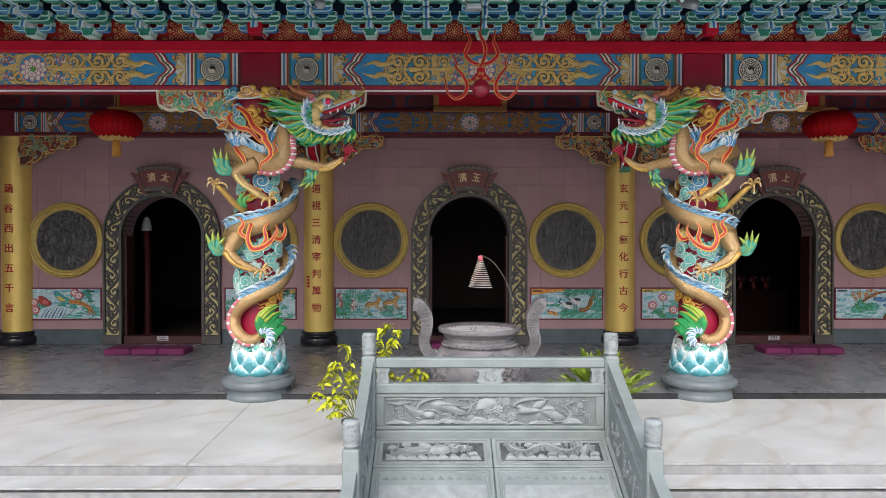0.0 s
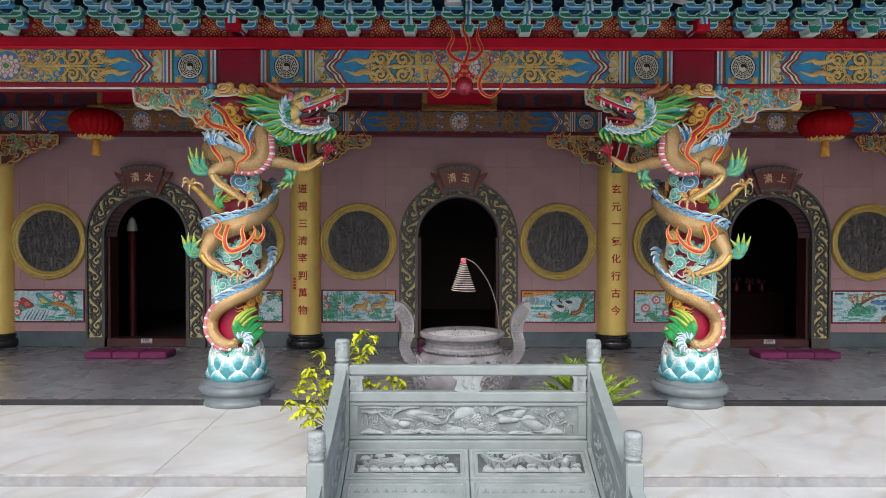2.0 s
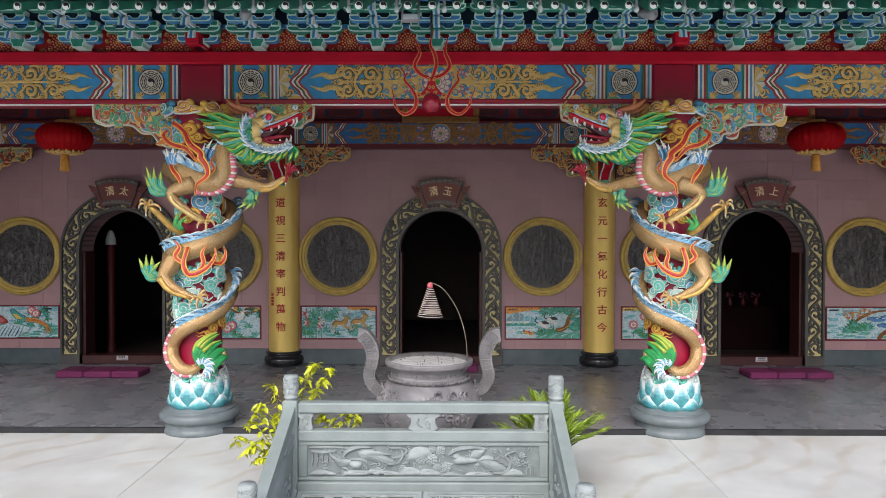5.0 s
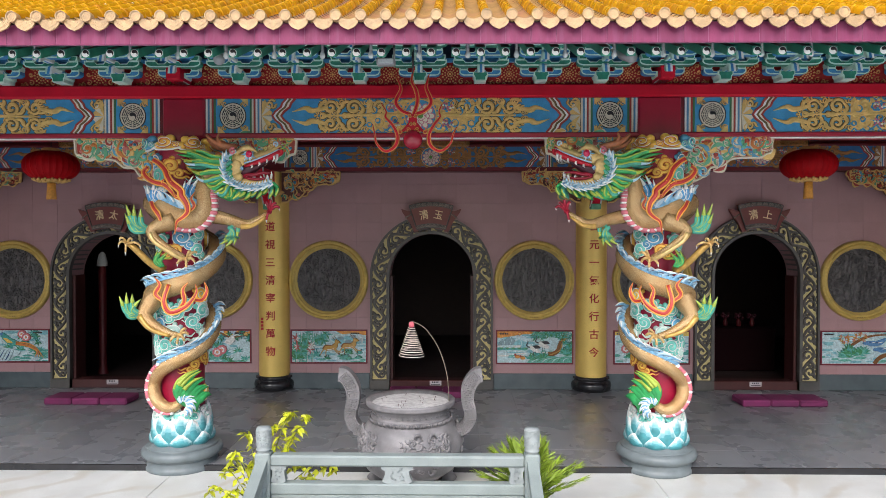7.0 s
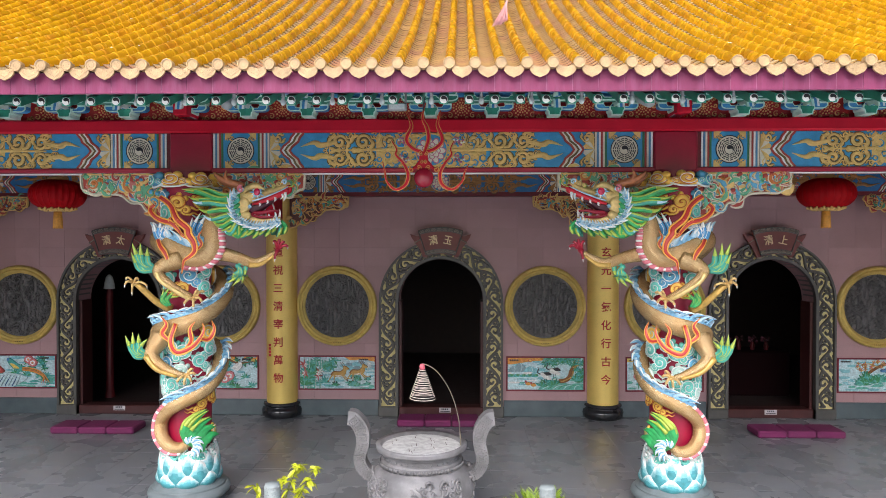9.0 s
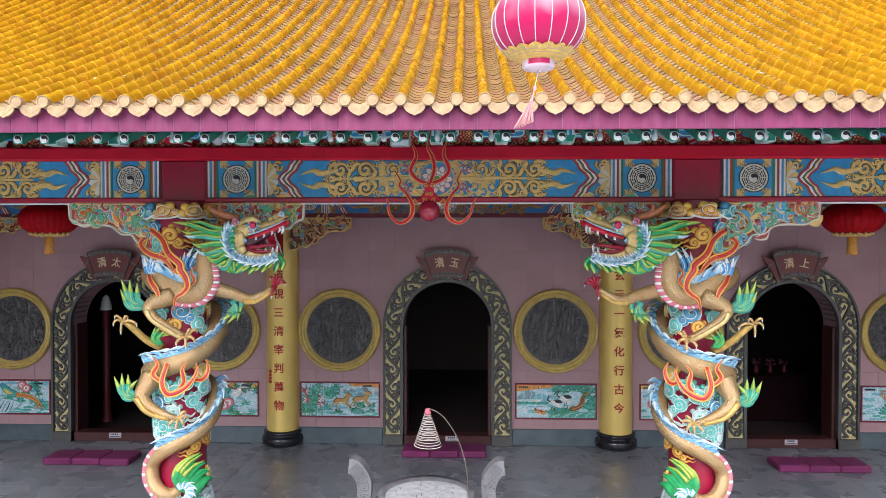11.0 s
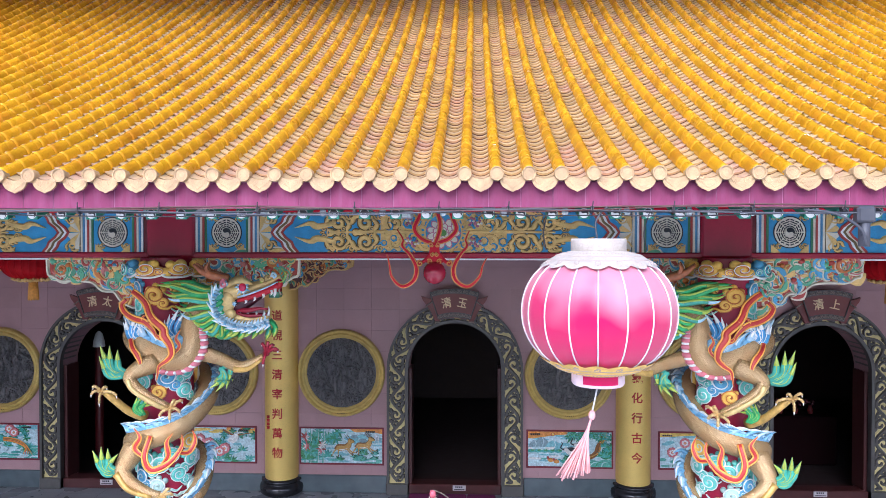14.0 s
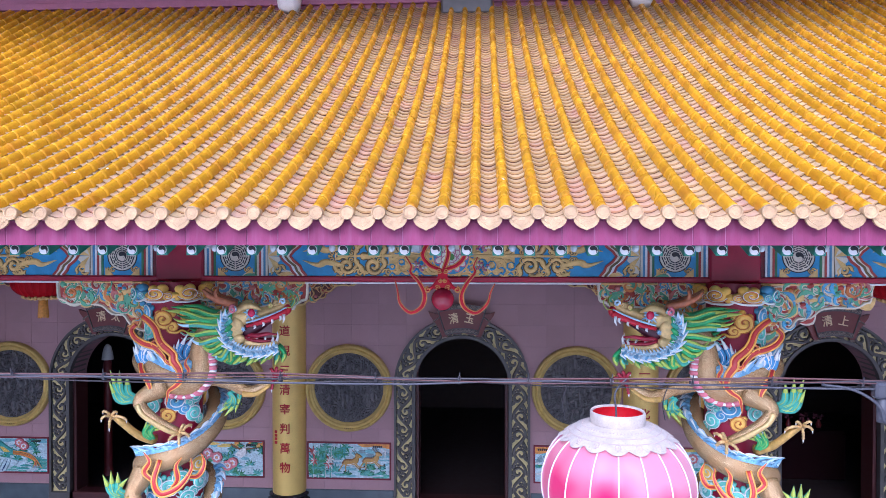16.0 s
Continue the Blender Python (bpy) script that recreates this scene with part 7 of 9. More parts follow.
        for k in range(4):
            line([(0.015 + 0.022 * k, 0.34), (0.02 + 0.022 * k, 0.76)], h * 0.07, deep)
            line([(0.935 + 0.016 * k, 0.06), (0.935 + 0.016 * k, 0.36)], h * 0.05, deep)
        plate([(0.0, 0.04), (0.03, 0.2), (0.07, 0.2), (0.12, 0.04)], deep * 1.2)
        line([(0.0, 0.94), (0.08, 0.97), (0.18, 0.92)], h * 0.1, deep * 0.8)
        line([(0.01, 0.82), (0.06, 0.78), (0.12, 0.84)], h * 0.12, deep)
        for a, b, c in ((0.14, 0.3, 0.2), (0.24, 0.34, 0.24), (0.28, 0.4, 0.18), (0.38, 0.5, 0.3), (0.46, 0.58, 0.24), (0.68, 0.8, 0.16), (0.84, 0.94, 0.26), (0.58, 0.66, 0.14)):
            plate([(a, 0.03), (a + 0.02, c * 0.8), ((a + b) / 2, c), (b - 0.015, c * 0.7), (b, 0.03)], deep * 0.9)
            line([(a + 0.02, 0.06), ((a + b) / 2, c * 0.8), (b - 0.02, 0.08)], h * 0.05, deep * 1.1)
        plate([(0.42, 0.5), (0.45, 0.9), (0.5, 0.98), (0.54, 0.8), (0.5, 0.56)], deep * 0.8)
        for u, v, r in ((0.49, 0.6, 0.15), (0.535, 0.56, 0.15), (0.575, 0.86, 0.12), (0.54, 0.9, 0.1), (0.6, 0.3, 0.13), (0.56, 0.28, 0.1), (0.41, 0.24, 0.1), (0.93, 0.7, 0.08), (0.9, 0.5, 0.12)):
            peony(u, v, r)
    elif kind == "dragon":
        # waves and rocks along the foot
        for k in range(9):
            a = 0.02 + 0.105 * k
            plate([(a, 0.03), (a + 0.02, 0.16 + 0.05 * (k % 2)), (a + 0.06, 0.24 - 0.04 * (k % 3)), (a + 0.1, 0.12), (a + 0.12, 0.03)], deep)
            line([(a + 0.01, 0.05), (a + 0.05, 0.2), (a + 0.1, 0.06)], h * 0.06, deep * 1.2)
        if beast:
            body = [(0.06, 0.7), (0.12, 0.45), (0.24, 0.34), (0.34, 0.6), (0.46, 0.72), (0.56, 0.46), (0.68, 0.36), (0.76, 0.56), (0.84, 0.5)]
            line(body, h * 0.3, deep * 1.7)
            q = smooth_path(body, 5)
            for a, b in q[3:-4:2]:
                line([(a - 0.006, b + 0.16), (a + 0.004, b), (a - 0.004, b - 0.14)], h * 0.05, deep * 1.9)
            lump(0.84, 0.5, 0.2, 0.16, deep * 1.9)
            plumes((0.82, 0.56), [(0.7, 0.86), (0.74, 0.94), (0.8, 0.96), (0.9, 0.8), (0.95, 0.62)], h * 0.1, deep * 1.5)
            for a, b in ((0.2, 0.3), (0.4, 0.7), (0.6, 0.4), (0.72, 0.4)):
                plumes((a, b), [(a - 0.06, b - 0.2), (a - 0.02, b - 0.26), (a + 0.04, b - 0.22)], h * 0.09, deep * 1.3)
            plumes((0.08, 0.64), [(0.02, 0.9), (0.05, 0.96), (0.1, 0.92), (0.15, 0.86)], h * 0.1, deep * 1.3)
            for a, b in ((0.28, 0.84), (0.56, 0.84), (0.93, 0.3), (0.5, 0.3)):
                plate([(a - 0.05, b), (a - 0.02, b + 0.08), (a + 0.03, b + 0.09), (a + 0.06, b), (a, b - 0.06)], deep)
        else:
            plate([(0.44, 0.5), (0.5, 0.7), (0.6, 0.74), (0.68, 0.6), (0.64, 0.4), (0.52, 0.36)], deep * 1.6)
            plumes((0.48, 0.5), [(0.1 + 0.025 * k, 0.3 + 0.1 * k - 0.012 * k * k) for k in range(7)], h * 0.12, deep * 1.3)
            plumes((0.46, 0.4), [(0.14 + 0.05 * k, 0.22 + 0.02 * k) for k in range(5)], h * 0.1, deep)
            plate([(0.5, 0.66), (0.44, 0.86), (0.34, 0.95), (0.4, 0.7), (0.46, 0.56)], deep * 1.3)
            plate([(0.6, 0.7), (0.66, 0.9), (0.76, 0.96), (0.74, 0.78), (0.68, 0.62)], deep * 1.3)
            plumes((0.62, 0.66), [(0.74, 0.95), (0.78, 0.88), (0.78, 0.8), (0.76, 0.7)], h * 0.07, deep * 1.5)
            line([(0.64, 0.6), (0.72, 0.5), (0.76, 0.62), (0.81, 0.64)], h * 0.16, deep * 1.6)
            lump(0.82, 0.62, 0.12, 0.1, deep * 1.7)
            plumes((0.82, 0.6), [(0.9, 0.66), (0.86, 0.78), (0.88, 0.5)], h * 0.06, deep)
            for a, b in ((0.9, 0.3), (0.08, 0.7), (0.22, 0.86)):
                plate([(a - 0.05, b), (a - 0.02, b + 0.08), (a + 0.03, b + 0.09), (a + 0.06, b), (a, b - 0.06)], deep)
    for k in range(count):
        u, v = rng.uniform(0.03, 0.97), rng.uniform(0.06, 0.94)
        r = h * (rng.uniform(0.05, 0.11) if kind == "phoenix" else rng.uniform(0.06, 0.1))
        cx, cz = P(u, v)
        cx, cz = min(max(cx, x0 + r), x1 - r), min(max(cz, z0 + r), z1 - r)
        if kind == "phoenix" and k % 4:
            a = rng.uniform(0, 6.283)
            q = [(cx - r * math.cos(a), cz - r * math.sin(a)), (cx + 0.15 * r * math.sin(a), cz - 0.15 * r * math.cos(a)), (cx + r * math.cos(a), cz + r * math.sin(a))]
            g.stroke(q, [r * 0.1, r * 0.7, r * 0.06], y, deep * rng.uniform(0.45, 0.85), mi, 0.35)
        else:
            sp = spiral(cx, cz, r, r * 0.15, rng.uniform(0, 360), rng.choice((-1.2, 1.2)), 9)
            g.stroke(sp, taper(10, r * 0.2, r * 0.6, r * 0.3), y, deep * rng.uniform(0.4, 0.7), mi, 0.5)


def baluster_post(x, y, foot, top):
    t = thing("baluster_post", x, y, foot, "grey green stone post with a carved round finial", "post", "balustrade posts")
    part("square_shaft", Shape().box(x - 0.062, x + 0.062, y - 0.062, y + 0.062, foot, top - 0.205, 0.01), green_stone, t)
    g = Shape().lathe([(0.05, -0.21), (0.05, -0.19), (0.062, -0.185), (0.062, -0.175), (0.052, -0.17), (0.061, -0.15), (0.061, -0.02), (0.055, 0.0), (0.0, 0.0)], 24, (x, y, top))
    rng = random.Random(int(1000 + 10 * x + y * 7))
    for k in range(60):
        a, z = rng.uniform(0, 6.283), top - rng.uniform(0.02, 0.145)
        sp = spiral(0, 0, 0.018, 0.003, rng.uniform(0, 360), 1.2, 9)
        g.tube([(x + 0.061 * math.cos(a + 1.7 * u / 0.062), y + 0.061 * math.sin(a + 1.7 * u / 0.062), z + 0.55 * v) for u, v in sp], 0.0042, 5)
    part("carved_finial", g, relief_stone, t, "round finial carved with clouds")
    return t


RY, SL = -6.2, 0.45
XL, XR = CX - 1.095, CX + 1.095
for x in (XL, XR):
    baluster_post(x, RY, -0.09, 1.05)
    baluster_post(x, -7.45, -0.69, 0.595)
    baluster_post(x, -8.7, -1.02, 0.03)

rail = thing("stone_balustrade", CX, RY, -0.09, "grey green stone balustrade with a carved bird panel", "balustrade")
for name, z0, z1, d, c in (("top_rail", 0.74, 0.83, 0.055, 0.014), ("mid_rail", 0.51, 0.6, 0.05, 0.01), ("sill", 0.1, 0.18, 0.075, 0.008)):
    part(name, Shape().box(XL + 0.062, XR - 0.062, RY - d, RY + d, z0, z1, c), green_stone, rail)
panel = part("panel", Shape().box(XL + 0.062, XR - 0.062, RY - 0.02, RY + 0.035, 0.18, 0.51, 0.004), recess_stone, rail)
for a, b, c, d in ((XL + 0.065, XR - 0.065, 0.475, 0.508), (XL + 0.065, XR - 0.065, 0.182, 0.215), (XL + 0.065, XL + 0.14, 0.215, 0.475), (XR - 0.14, XR - 0.065, 0.215, 0.475)):
    part("panel_border", Shape().box(a, b, RY - 0.038, RY - 0.018, c, d, 0.006), green_stone, panel)
g = Shape()
relief(g, XL + 0.15, XR - 0.15, 0.22, 0.47, RY - 0.02, random.Random(3), "phoenix", 0, 190, 0.02)
part("bird_relief", g, relief_stone, rail, "low relief of two long-tailed birds among peonies", "stuff")
for x, w in ((XL + 0.125, 0.065), (CX, 0.13), (XR - 0.125, 0.065)):
    g = Shape()
    poly = [(x - w * 0.65, 0.6), (x + w * 0.65, 0.6), (x + w * 0.95, 0.615), (x + w * 0.78, 0.66), (x + w * 0.75, 0.7), (x + w, 0.72), (x + w, 0.742), (x - w, 0.742), (x - w, 0.72), (x - w * 0.75, 0.7), (x - w * 0.78, 0.66), (x - w * 0.95, 0.615)]
    g.prism(poly, RY - 0.035, RY + 0.035)
    relief(g, x - w * 0.6, x + w * 0.6, 0.61, 0.735, RY - 0.035, random.Random(int(w * 100)), "cloud", 0, 14, 0.012)
    part("vase_block", g, relief_stone, rail)


def raked(g, x0, x1, y0, y1, za, zb, mi=0, c=0.0):
    """A beam that falls with the steps from y1 down to y0; za, zb: bottom and top at y1."""
    d = SL * (y1 - y0)
    vs = [(x, y, z) for x in (x0, x1) for y, z in ((y1, za), (y1, zb), (y0, zb - d), (y0, za - d))]
    return g.add(vs, [[0, 1, 2, 3], [7, 6, 5, 4], [0, 1, 5, 4], [1, 2, 6, 5], [2, 3, 7, 6], [3, 0, 4, 7]], mi)


for x in (XL, XR):
    for y1, y0, top in ((RY - 0.06, -7.39, 0.80), (-7.51, -8.64, 0.24)):
        t = thing("raked_balustrade", x, y1, top - 0.9, "sloping grey green stone balustrade beside the carved ramp", "balustrade", "sloping balustrades")
        part("top_rail", raked(Shape(), x - 0.045, x + 0.045, y0, y1, top - 0.1, top), green_stone, t)
        part("mid_rail", raked(Shape(), x - 0.04, x + 0.04, y0, y1, top - 0.32, top - 0.23), green_stone, t)
        part("sill", raked(Shape(), x - 0.065, x + 0.065, y0, y1, top - 0.98, top - 0.68), green_stone, t)
        part("panel", raked(Shape(), x - 0.028, x + 0.028, y0, y1, top - 0.68, top - 0.32), green_stone, t)
        g = Shape()
        s = 1 if x < 0 else -1
        rng = random.Random(9)
        for k in range(60):
            v, u = rng.uniform(0.1, 0.9), rng.uniform(0.06, 0.94)
            y = y0 + (y1 - y0) * u
            z = top - 0.66 + 0.32 * v - SL * (y1 - y)
            sp = spiral(0, 0, rng.uniform(0.025, 0.045), 0.005, rng.uniform(0, 360), rng.choice((-1.2, 1.2)), 9)
            g.tube([(x + s * 0.028, y + a, z + b) for a, b in sp], 0.0075, 5, 0, 0.8)
        part("side_relief", g, relief_stone, t, kind="stuff")
        for q in (0.15, 0.85):
            yb = y0 + (y1 - y0) * q
            zb = top - SL * (y1 - yb)
            part("vase_block", Shape().box(x - 0.03, x + 0.03, yb - 0.09, yb + 0.09, zb - 0.25, zb - 0.08, 0.012), relief_stone, t)

# Carved ramp between the balustrades: pairs of slabs down a slope.
RAMP = 0.48
# Near-black slab grounds paint in the shadow under the carving.
undercut_shade = material("undercut_shade", (0.05, 0.057, 0.055), 0.8, vary=0.3, scale=8, fine=120, bump=0.2, stain=(0.18, 0.2, 0.195), stain_amount=0.5, stain_scale=5)
ramp = thing("carved_ramp", CX, -6.3, -1.02, "grey green carved stone ramp between two flights of steps", "ramp")
g = Shape()
pts = [(-6.26, 0.1), (-8.55, 0.1 - RAMP * 2.29), (-8.55, -1.02), (-6.26, -1.02)]
g.add([(x, y, z) for x in (XL + 0.066, XR - 0.066) for y, z in pts], [[0, 1, 2, 3], [7, 6, 5, 4], [0, 1, 5, 4], [1, 2, 6, 5], [2, 3, 7, 6], [3, 0, 4, 7]])
part("ramp_bed", g, green_stone, ramp)
tilt = Matrix.Rotation(-(math.pi / 2 - math.atan(RAMP)), 4, "X")
q = 0.0
for row, ln in enumerate((0.36, 0.75, 0.36, 0.75)):
    for col in (0, 1):
        xa, xb = (XL + 0.075, CX - 0.004) if col == 0 else (CX + 0.004, XR - 0.075)
        sheet = Shape().box(xa, xb, -0.03, 0.0, -ln + 0.008, 0.0, 0.006)
        head = 0.07 if row % 2 == 0 else 0.2
        for k in range(2):
            e = 0.035 + 0.022 * k
            line = [(xa + e, -e), (xb - e, -e), (xb - e, -ln + e), (xa + e, -ln + e), (xa + e, -e)]
            sheet.stroke(line, 0.012, -0.03, 0.01, 2 * k)
        if row % 2:
            for k in range(11):
                u = xa + 0.12 + 0.076 * k
                sheet.stroke([(u, -0.105), (u, -0.128)], 0.012, -0.03, 0.006, 3)
                sheet.stroke([(u - 0.026, -0.132), (u + 0.026, -0.132)], 0.011, -0.03, 0.006, 3)
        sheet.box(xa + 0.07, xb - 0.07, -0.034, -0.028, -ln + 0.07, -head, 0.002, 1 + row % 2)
        carve = Shape()
        if row % 2 == 0:
            relief(carve, xa + 0.08, xb - 0.08, -ln + 0.075, -head - 0.005, -0.034, random.Random(20 + row * 2 + col), "dragon", 0, 26, 0.032, col == 1)
        m = Matrix.Translation((0, -6.29 - q * math.cos(math.atan(RAMP)), 0.1 - q * math.sin(math.atan(RAMP)))) @ tilt
        part("ramp_slab", sheet.moved(m), [green_stone, undercut_shade, relief_stone, recess_stone], ramp)
        if row % 2 == 0:
            part("slab_relief", carve.moved(m), relief_stone, ramp, "carved beast and cloud relief", "stuff")
    q += ln

# ---- incense urn ----
UX, UY, UZ = CX, -4.52, -0.045
urn_stone = material("urn_stone", (0.2, 0.19, 0.193), 0.42, metal=0.0, vary=0.25, scale=5, fine=140, bump=0.2, stain=(0.11, 0.105, 0.107), stain_amount=0.7, stain_scale=4)
ash = material("ash", (0.44, 0.43, 0.42), 0.95, vary=0.25, scale=14, fine=200, bump=0.5)
urn = thing("incense_urn", UX, UY, UZ, "large grey carved stone incense urn with curled handles", "urn")
prof = [(0.2, 0.12), (0.34, 0.14), (0.47, 0.24), (0.535, 0.38), (0.55, 0.5), (0.515, 0.62), (0.45, 0.7), (0.412, 0.727)]
for a, z in ((0.41, 0.73), (0.418, 0.735), (0.418, 0.775), (0.41, 0.782), (0.396, 0.788), (0.395, 0.845), (0.415, 0.85), (0.415, 0.872), (0.465, 0.89), (0.47, 0.9), (0.472, 0.93), (0.464, 0.938), (0.425, 0.936), (0.415, 0.925), (0.4, 0.88)):
    prof += [(a, z - 0.0012), (a - 0.0006, z + 0.0012)]
g = Shape().lathe(prof, 56, (UX, UY, UZ))
part("bowl", g, urn_stone, urn)
g = Shape().lathe([(0.41, 0.9), (0.3, 0.912), (0.15, 0.905), (0.0, 0.91)], 40, (UX, UY, UZ))
part("ash_bed", g, ash, urn, "pale grey ash")
g = Shape()
for k in range(40):
    a = 2 * math.pi * k / 40
    g.blob((UX + 0.4 * math.cos(a), UY + 0.4 * math.sin(a), UZ + 0.815), 0.01, 0, 6, 4)
    for j in range(3):
        b = a + 0.04 * j
        g.tube([(UX + 0.432 * math.cos(b), UY + 0.432 * math.sin(b), UZ + 0.73), (UX + 0.434 * math.cos(b + 0.02), UY + 0.434 * math.sin(b + 0.02), UZ + 0.765)], 0.007, 5)
part("neck_studs", g, urn_stone, urn, kind="stuff")
g = Shape()
rng = random.Random(8)
prof = [(0.3, 0.5), (0.4, 0.535), (0.5, 0.55), (0.58, 0.53), (0.64, 0.5)]


def bowl_r(z):
    for (a, b), (c, d) in zip(prof, prof[1:]):
        if z <= c:
            return b + (d - b) * (z - a) / (c - a)
    return 0.5


for k in range(420):
    a, z = rng.uniform(0, 6.283), rng.uniform(0.3, 0.66)
    if math.sin(a * 4) < -0.55:
        continue
    r = rng.uniform(0.022, 0.055)
    sp = spiral(0, 0, r, r * 0.12, rng.uniform(0, 360), rng.choice((-0.9, 1.0, 0.6, -0.5)), 10)
    g.tube([(UX + (bowl_r(z + v) + 0.004) * math.cos(a + u / 0.54), UY + (bowl_r(z + v) + 0.004) * math.sin(a + u / 0.54), UZ + z + v) for u, v in sp], taper(11, r * 0.14, r * 0.36, r * 0.1), 6)
part("bowl_relief", g, urn_stone, urn, "raised dragon and cloud carving", "stuff")
for k in range(3):
    a = radians(-90 + 120 * k)
    g = Shape().tube([(UX + r * math.cos(a), UY + r * math.sin(a), UZ + z) for r, z in ((0.38, 0.26), (0.46, 0.18), (0.44, 0.08), (0.47, 0.0))], [0.1, 0.09, 0.065, 0.09], 12)
    part("foot", g, urn_stone, urn)
for s in (-1, 1):
    mid = smooth_path([(s * 0.42, 0.6), (s * 0.56, 0.63), (s * 0.635, 0.76), (s * 0.605, 0.92), (s * 0.605, 1.03), (s * 0.64, 1.12), (s * 0.7, 1.19), (s * 0.755, 1.2)], 6)
    n = len(mid)
    wd = [0.1 + 0.045 * min(1, i / (n - 1) * 1.6) for i in range(n)]
    lo, hi = [], []
    for i, (x, z) in enumerate(mid):
        ax, az = mid[max(i - 1, 0)]
        bx, bz = mid[min(i + 1, n - 1)]
        l = math.hypot(bx - ax, bz - az)
        nx, nz = -(bz - az) / l, (bx - ax) / l
        lo.append((UX + x - nx * wd[i] / 2, UZ + z - nz * wd[i] / 2))
        hi.append((UX + x + nx * wd[i] / 2, UZ + z + nz * wd[i] / 2))
    g = Shape().prism(lo + hi[::-1], UY - 0.075, UY + 0.075)
    handle = part("handle", g, urn_stone, urn, "curled handle")
    g = Shape()
    for i in range(3, n - 10, 4):
        c = mid[i]
        d = mid[min(i + 3, n - 1)]
        u = (d[0] - c[0], d[1] - c[1])
        l = math.hypot(*u) or 1
        u = (u[0] / l, u[1] / l)
        v = (-u[1], u[0])
        k = 0.018
        key = [(0, -3.4), (0, 3.4), (5.0, 3.4), (5.0, -2.2), (1.4, -2.2), (1.4, 2.1), (3.8, 2.1), (3.8, -0.9), (2.5, -0.9), (2.5, 0.9)]
        g.stroke([(UX + c[0] + k * (a * u[0] + b * v[0]), UZ + c[1] + k * (a * u[1] + b * v[1])) for a, b in key], 0.011, UY - 0.075, 0.012)
    part("meander", g, urn_stone, handle, "raised meander pattern", "stuff")

incense = material("incense_coil", (0.62, 0.52, 0.45), 0.8, vary=0.2, scale=20, fine=200, bump=0.3)
coil = thing("incense_coil", UX + 0.02, UY, UZ + 0.92, "conical pinkish incense coil hanging from a bent rod", "incense coil")
n = 13 * 24
pts = [((0.028 + 0.107 * i / n) * math.cos(2 * math.pi * 13 * i / n) + UX + 0.01, (0.028 + 0.107 * i / n) * math.sin(2 * math.pi * 13 * i / n) + UY, 1.66 - 0.315 * i / n) for i in range(n + 1)]
part("spiral", Shape().tube(pts, 0.0037, 6), incense, coil)
part("pink_cap", Shape().lathe([(0.0, 0.04), (0.022, 0.035), (0.03, 0.01), (0.026, -0.02), (0.0, -0.02)], 14, (UX + 0.01, UY, 1.67)), material("cap_pink", (0.62, 0.12, 0.16), 0.6), coil)
rod = smooth_path([(UX + 0.41, UY - 0.05, 0.86), (UX + 0.385, UY - 0.03, 1.15), (UX + 0.3, UY, 1.42), (UX + 0.16, UY, 1.63), (UX + 0.03, UY, 1.705), (UX + 0.01, UY, 1.69)], 8)
part("rod", Shape().tube(rod, 0.0055, 6), material("rod_metal", (0.2, 0.17, 0.13), 0.45, metal=0.6), coil)
g = Shape()
for k in range(16):
    a, r = rng.uniform(0, 6.283), 0.33 * math.sqrt(rng.random())
    x, y = UX + r * math.cos(a), UY + r * math.sin(a)
    g.tube([(x, y, UZ + 0.9), (x + rng.uniform(-0.015, 0.015), y, UZ + 0.92 + rng.uniform(0.0, 0.025))], 0.0022, 4)
part("incense_stubs", g, jamb_maroon, urn, kind="stuff")

# ---- red flame ornament under the eave ----
OX, OY, OZ = -0.05, -4.42, 3.64
orn = thing("flame_ornament", OX, OY, OZ, "red metal flame ornament with a ball hanging before the beam", "ornament")
g = Shape().blob((OX, OY, OZ), 0.105, 0, 20, 12)
part("ball", g, material("ball_red", (0.32, 0.008, 0.03), 0.22, vary=0.1, coat=0.4), orn, "glossy crimson ball")
hub = Shape()
hub.prism([(OX + u, OZ + v) for u, v in ((-0.075, 0.3), (-0.04, 0.25), (-0.05, 0.16), (-0.085, 0.1), (-0.03, 0.07), (0.03, 0.07), (0.085, 0.1), (0.05, 0.16), (0.04, 0.25), (0.075, 0.3), (0.0, 0.27))], OY - 0.02, OY + 0.02, 0)
flame_edge = material("flame_edge", (0.62, 0.27, 0.06), 0.4, vary=0.2)
for s in (-1, 1):
    for u, v, r, a in ((0.03, 0.255, 0.024, 200), (0.045, 0.1, 0.028, 40), (0.022, 0.165, 0.02, 90)):
        sp = spiral(OX + s * u, OZ + v, r, 0.005, a if s > 0 else 180 - a, s * 1.4, 12)
        hub.tube([(p, OY - 0.026, q) for p, q in sp], 0.0055, 6, 1)
    link = smooth_path([(OX + s * 0.04, OY, OZ + 0.17), (OX + s * 0.1, OY, OZ + 0.1), (OX + s * 0.16, OY, OZ + 0.085)], 5)
    hub.tube(link, 0.016, 8, 0)
    hub.tube([(p, OY - 0.014, q) for p, q in spiral(OX + s * 0.13, OZ + 0.085, 0.03, 0.008, 90, -s * 1.2, 12)], 0.008, 6, 1)
part("hub", hub, [red_lacquer, flame_edge], orn, "flat red filigree hub")
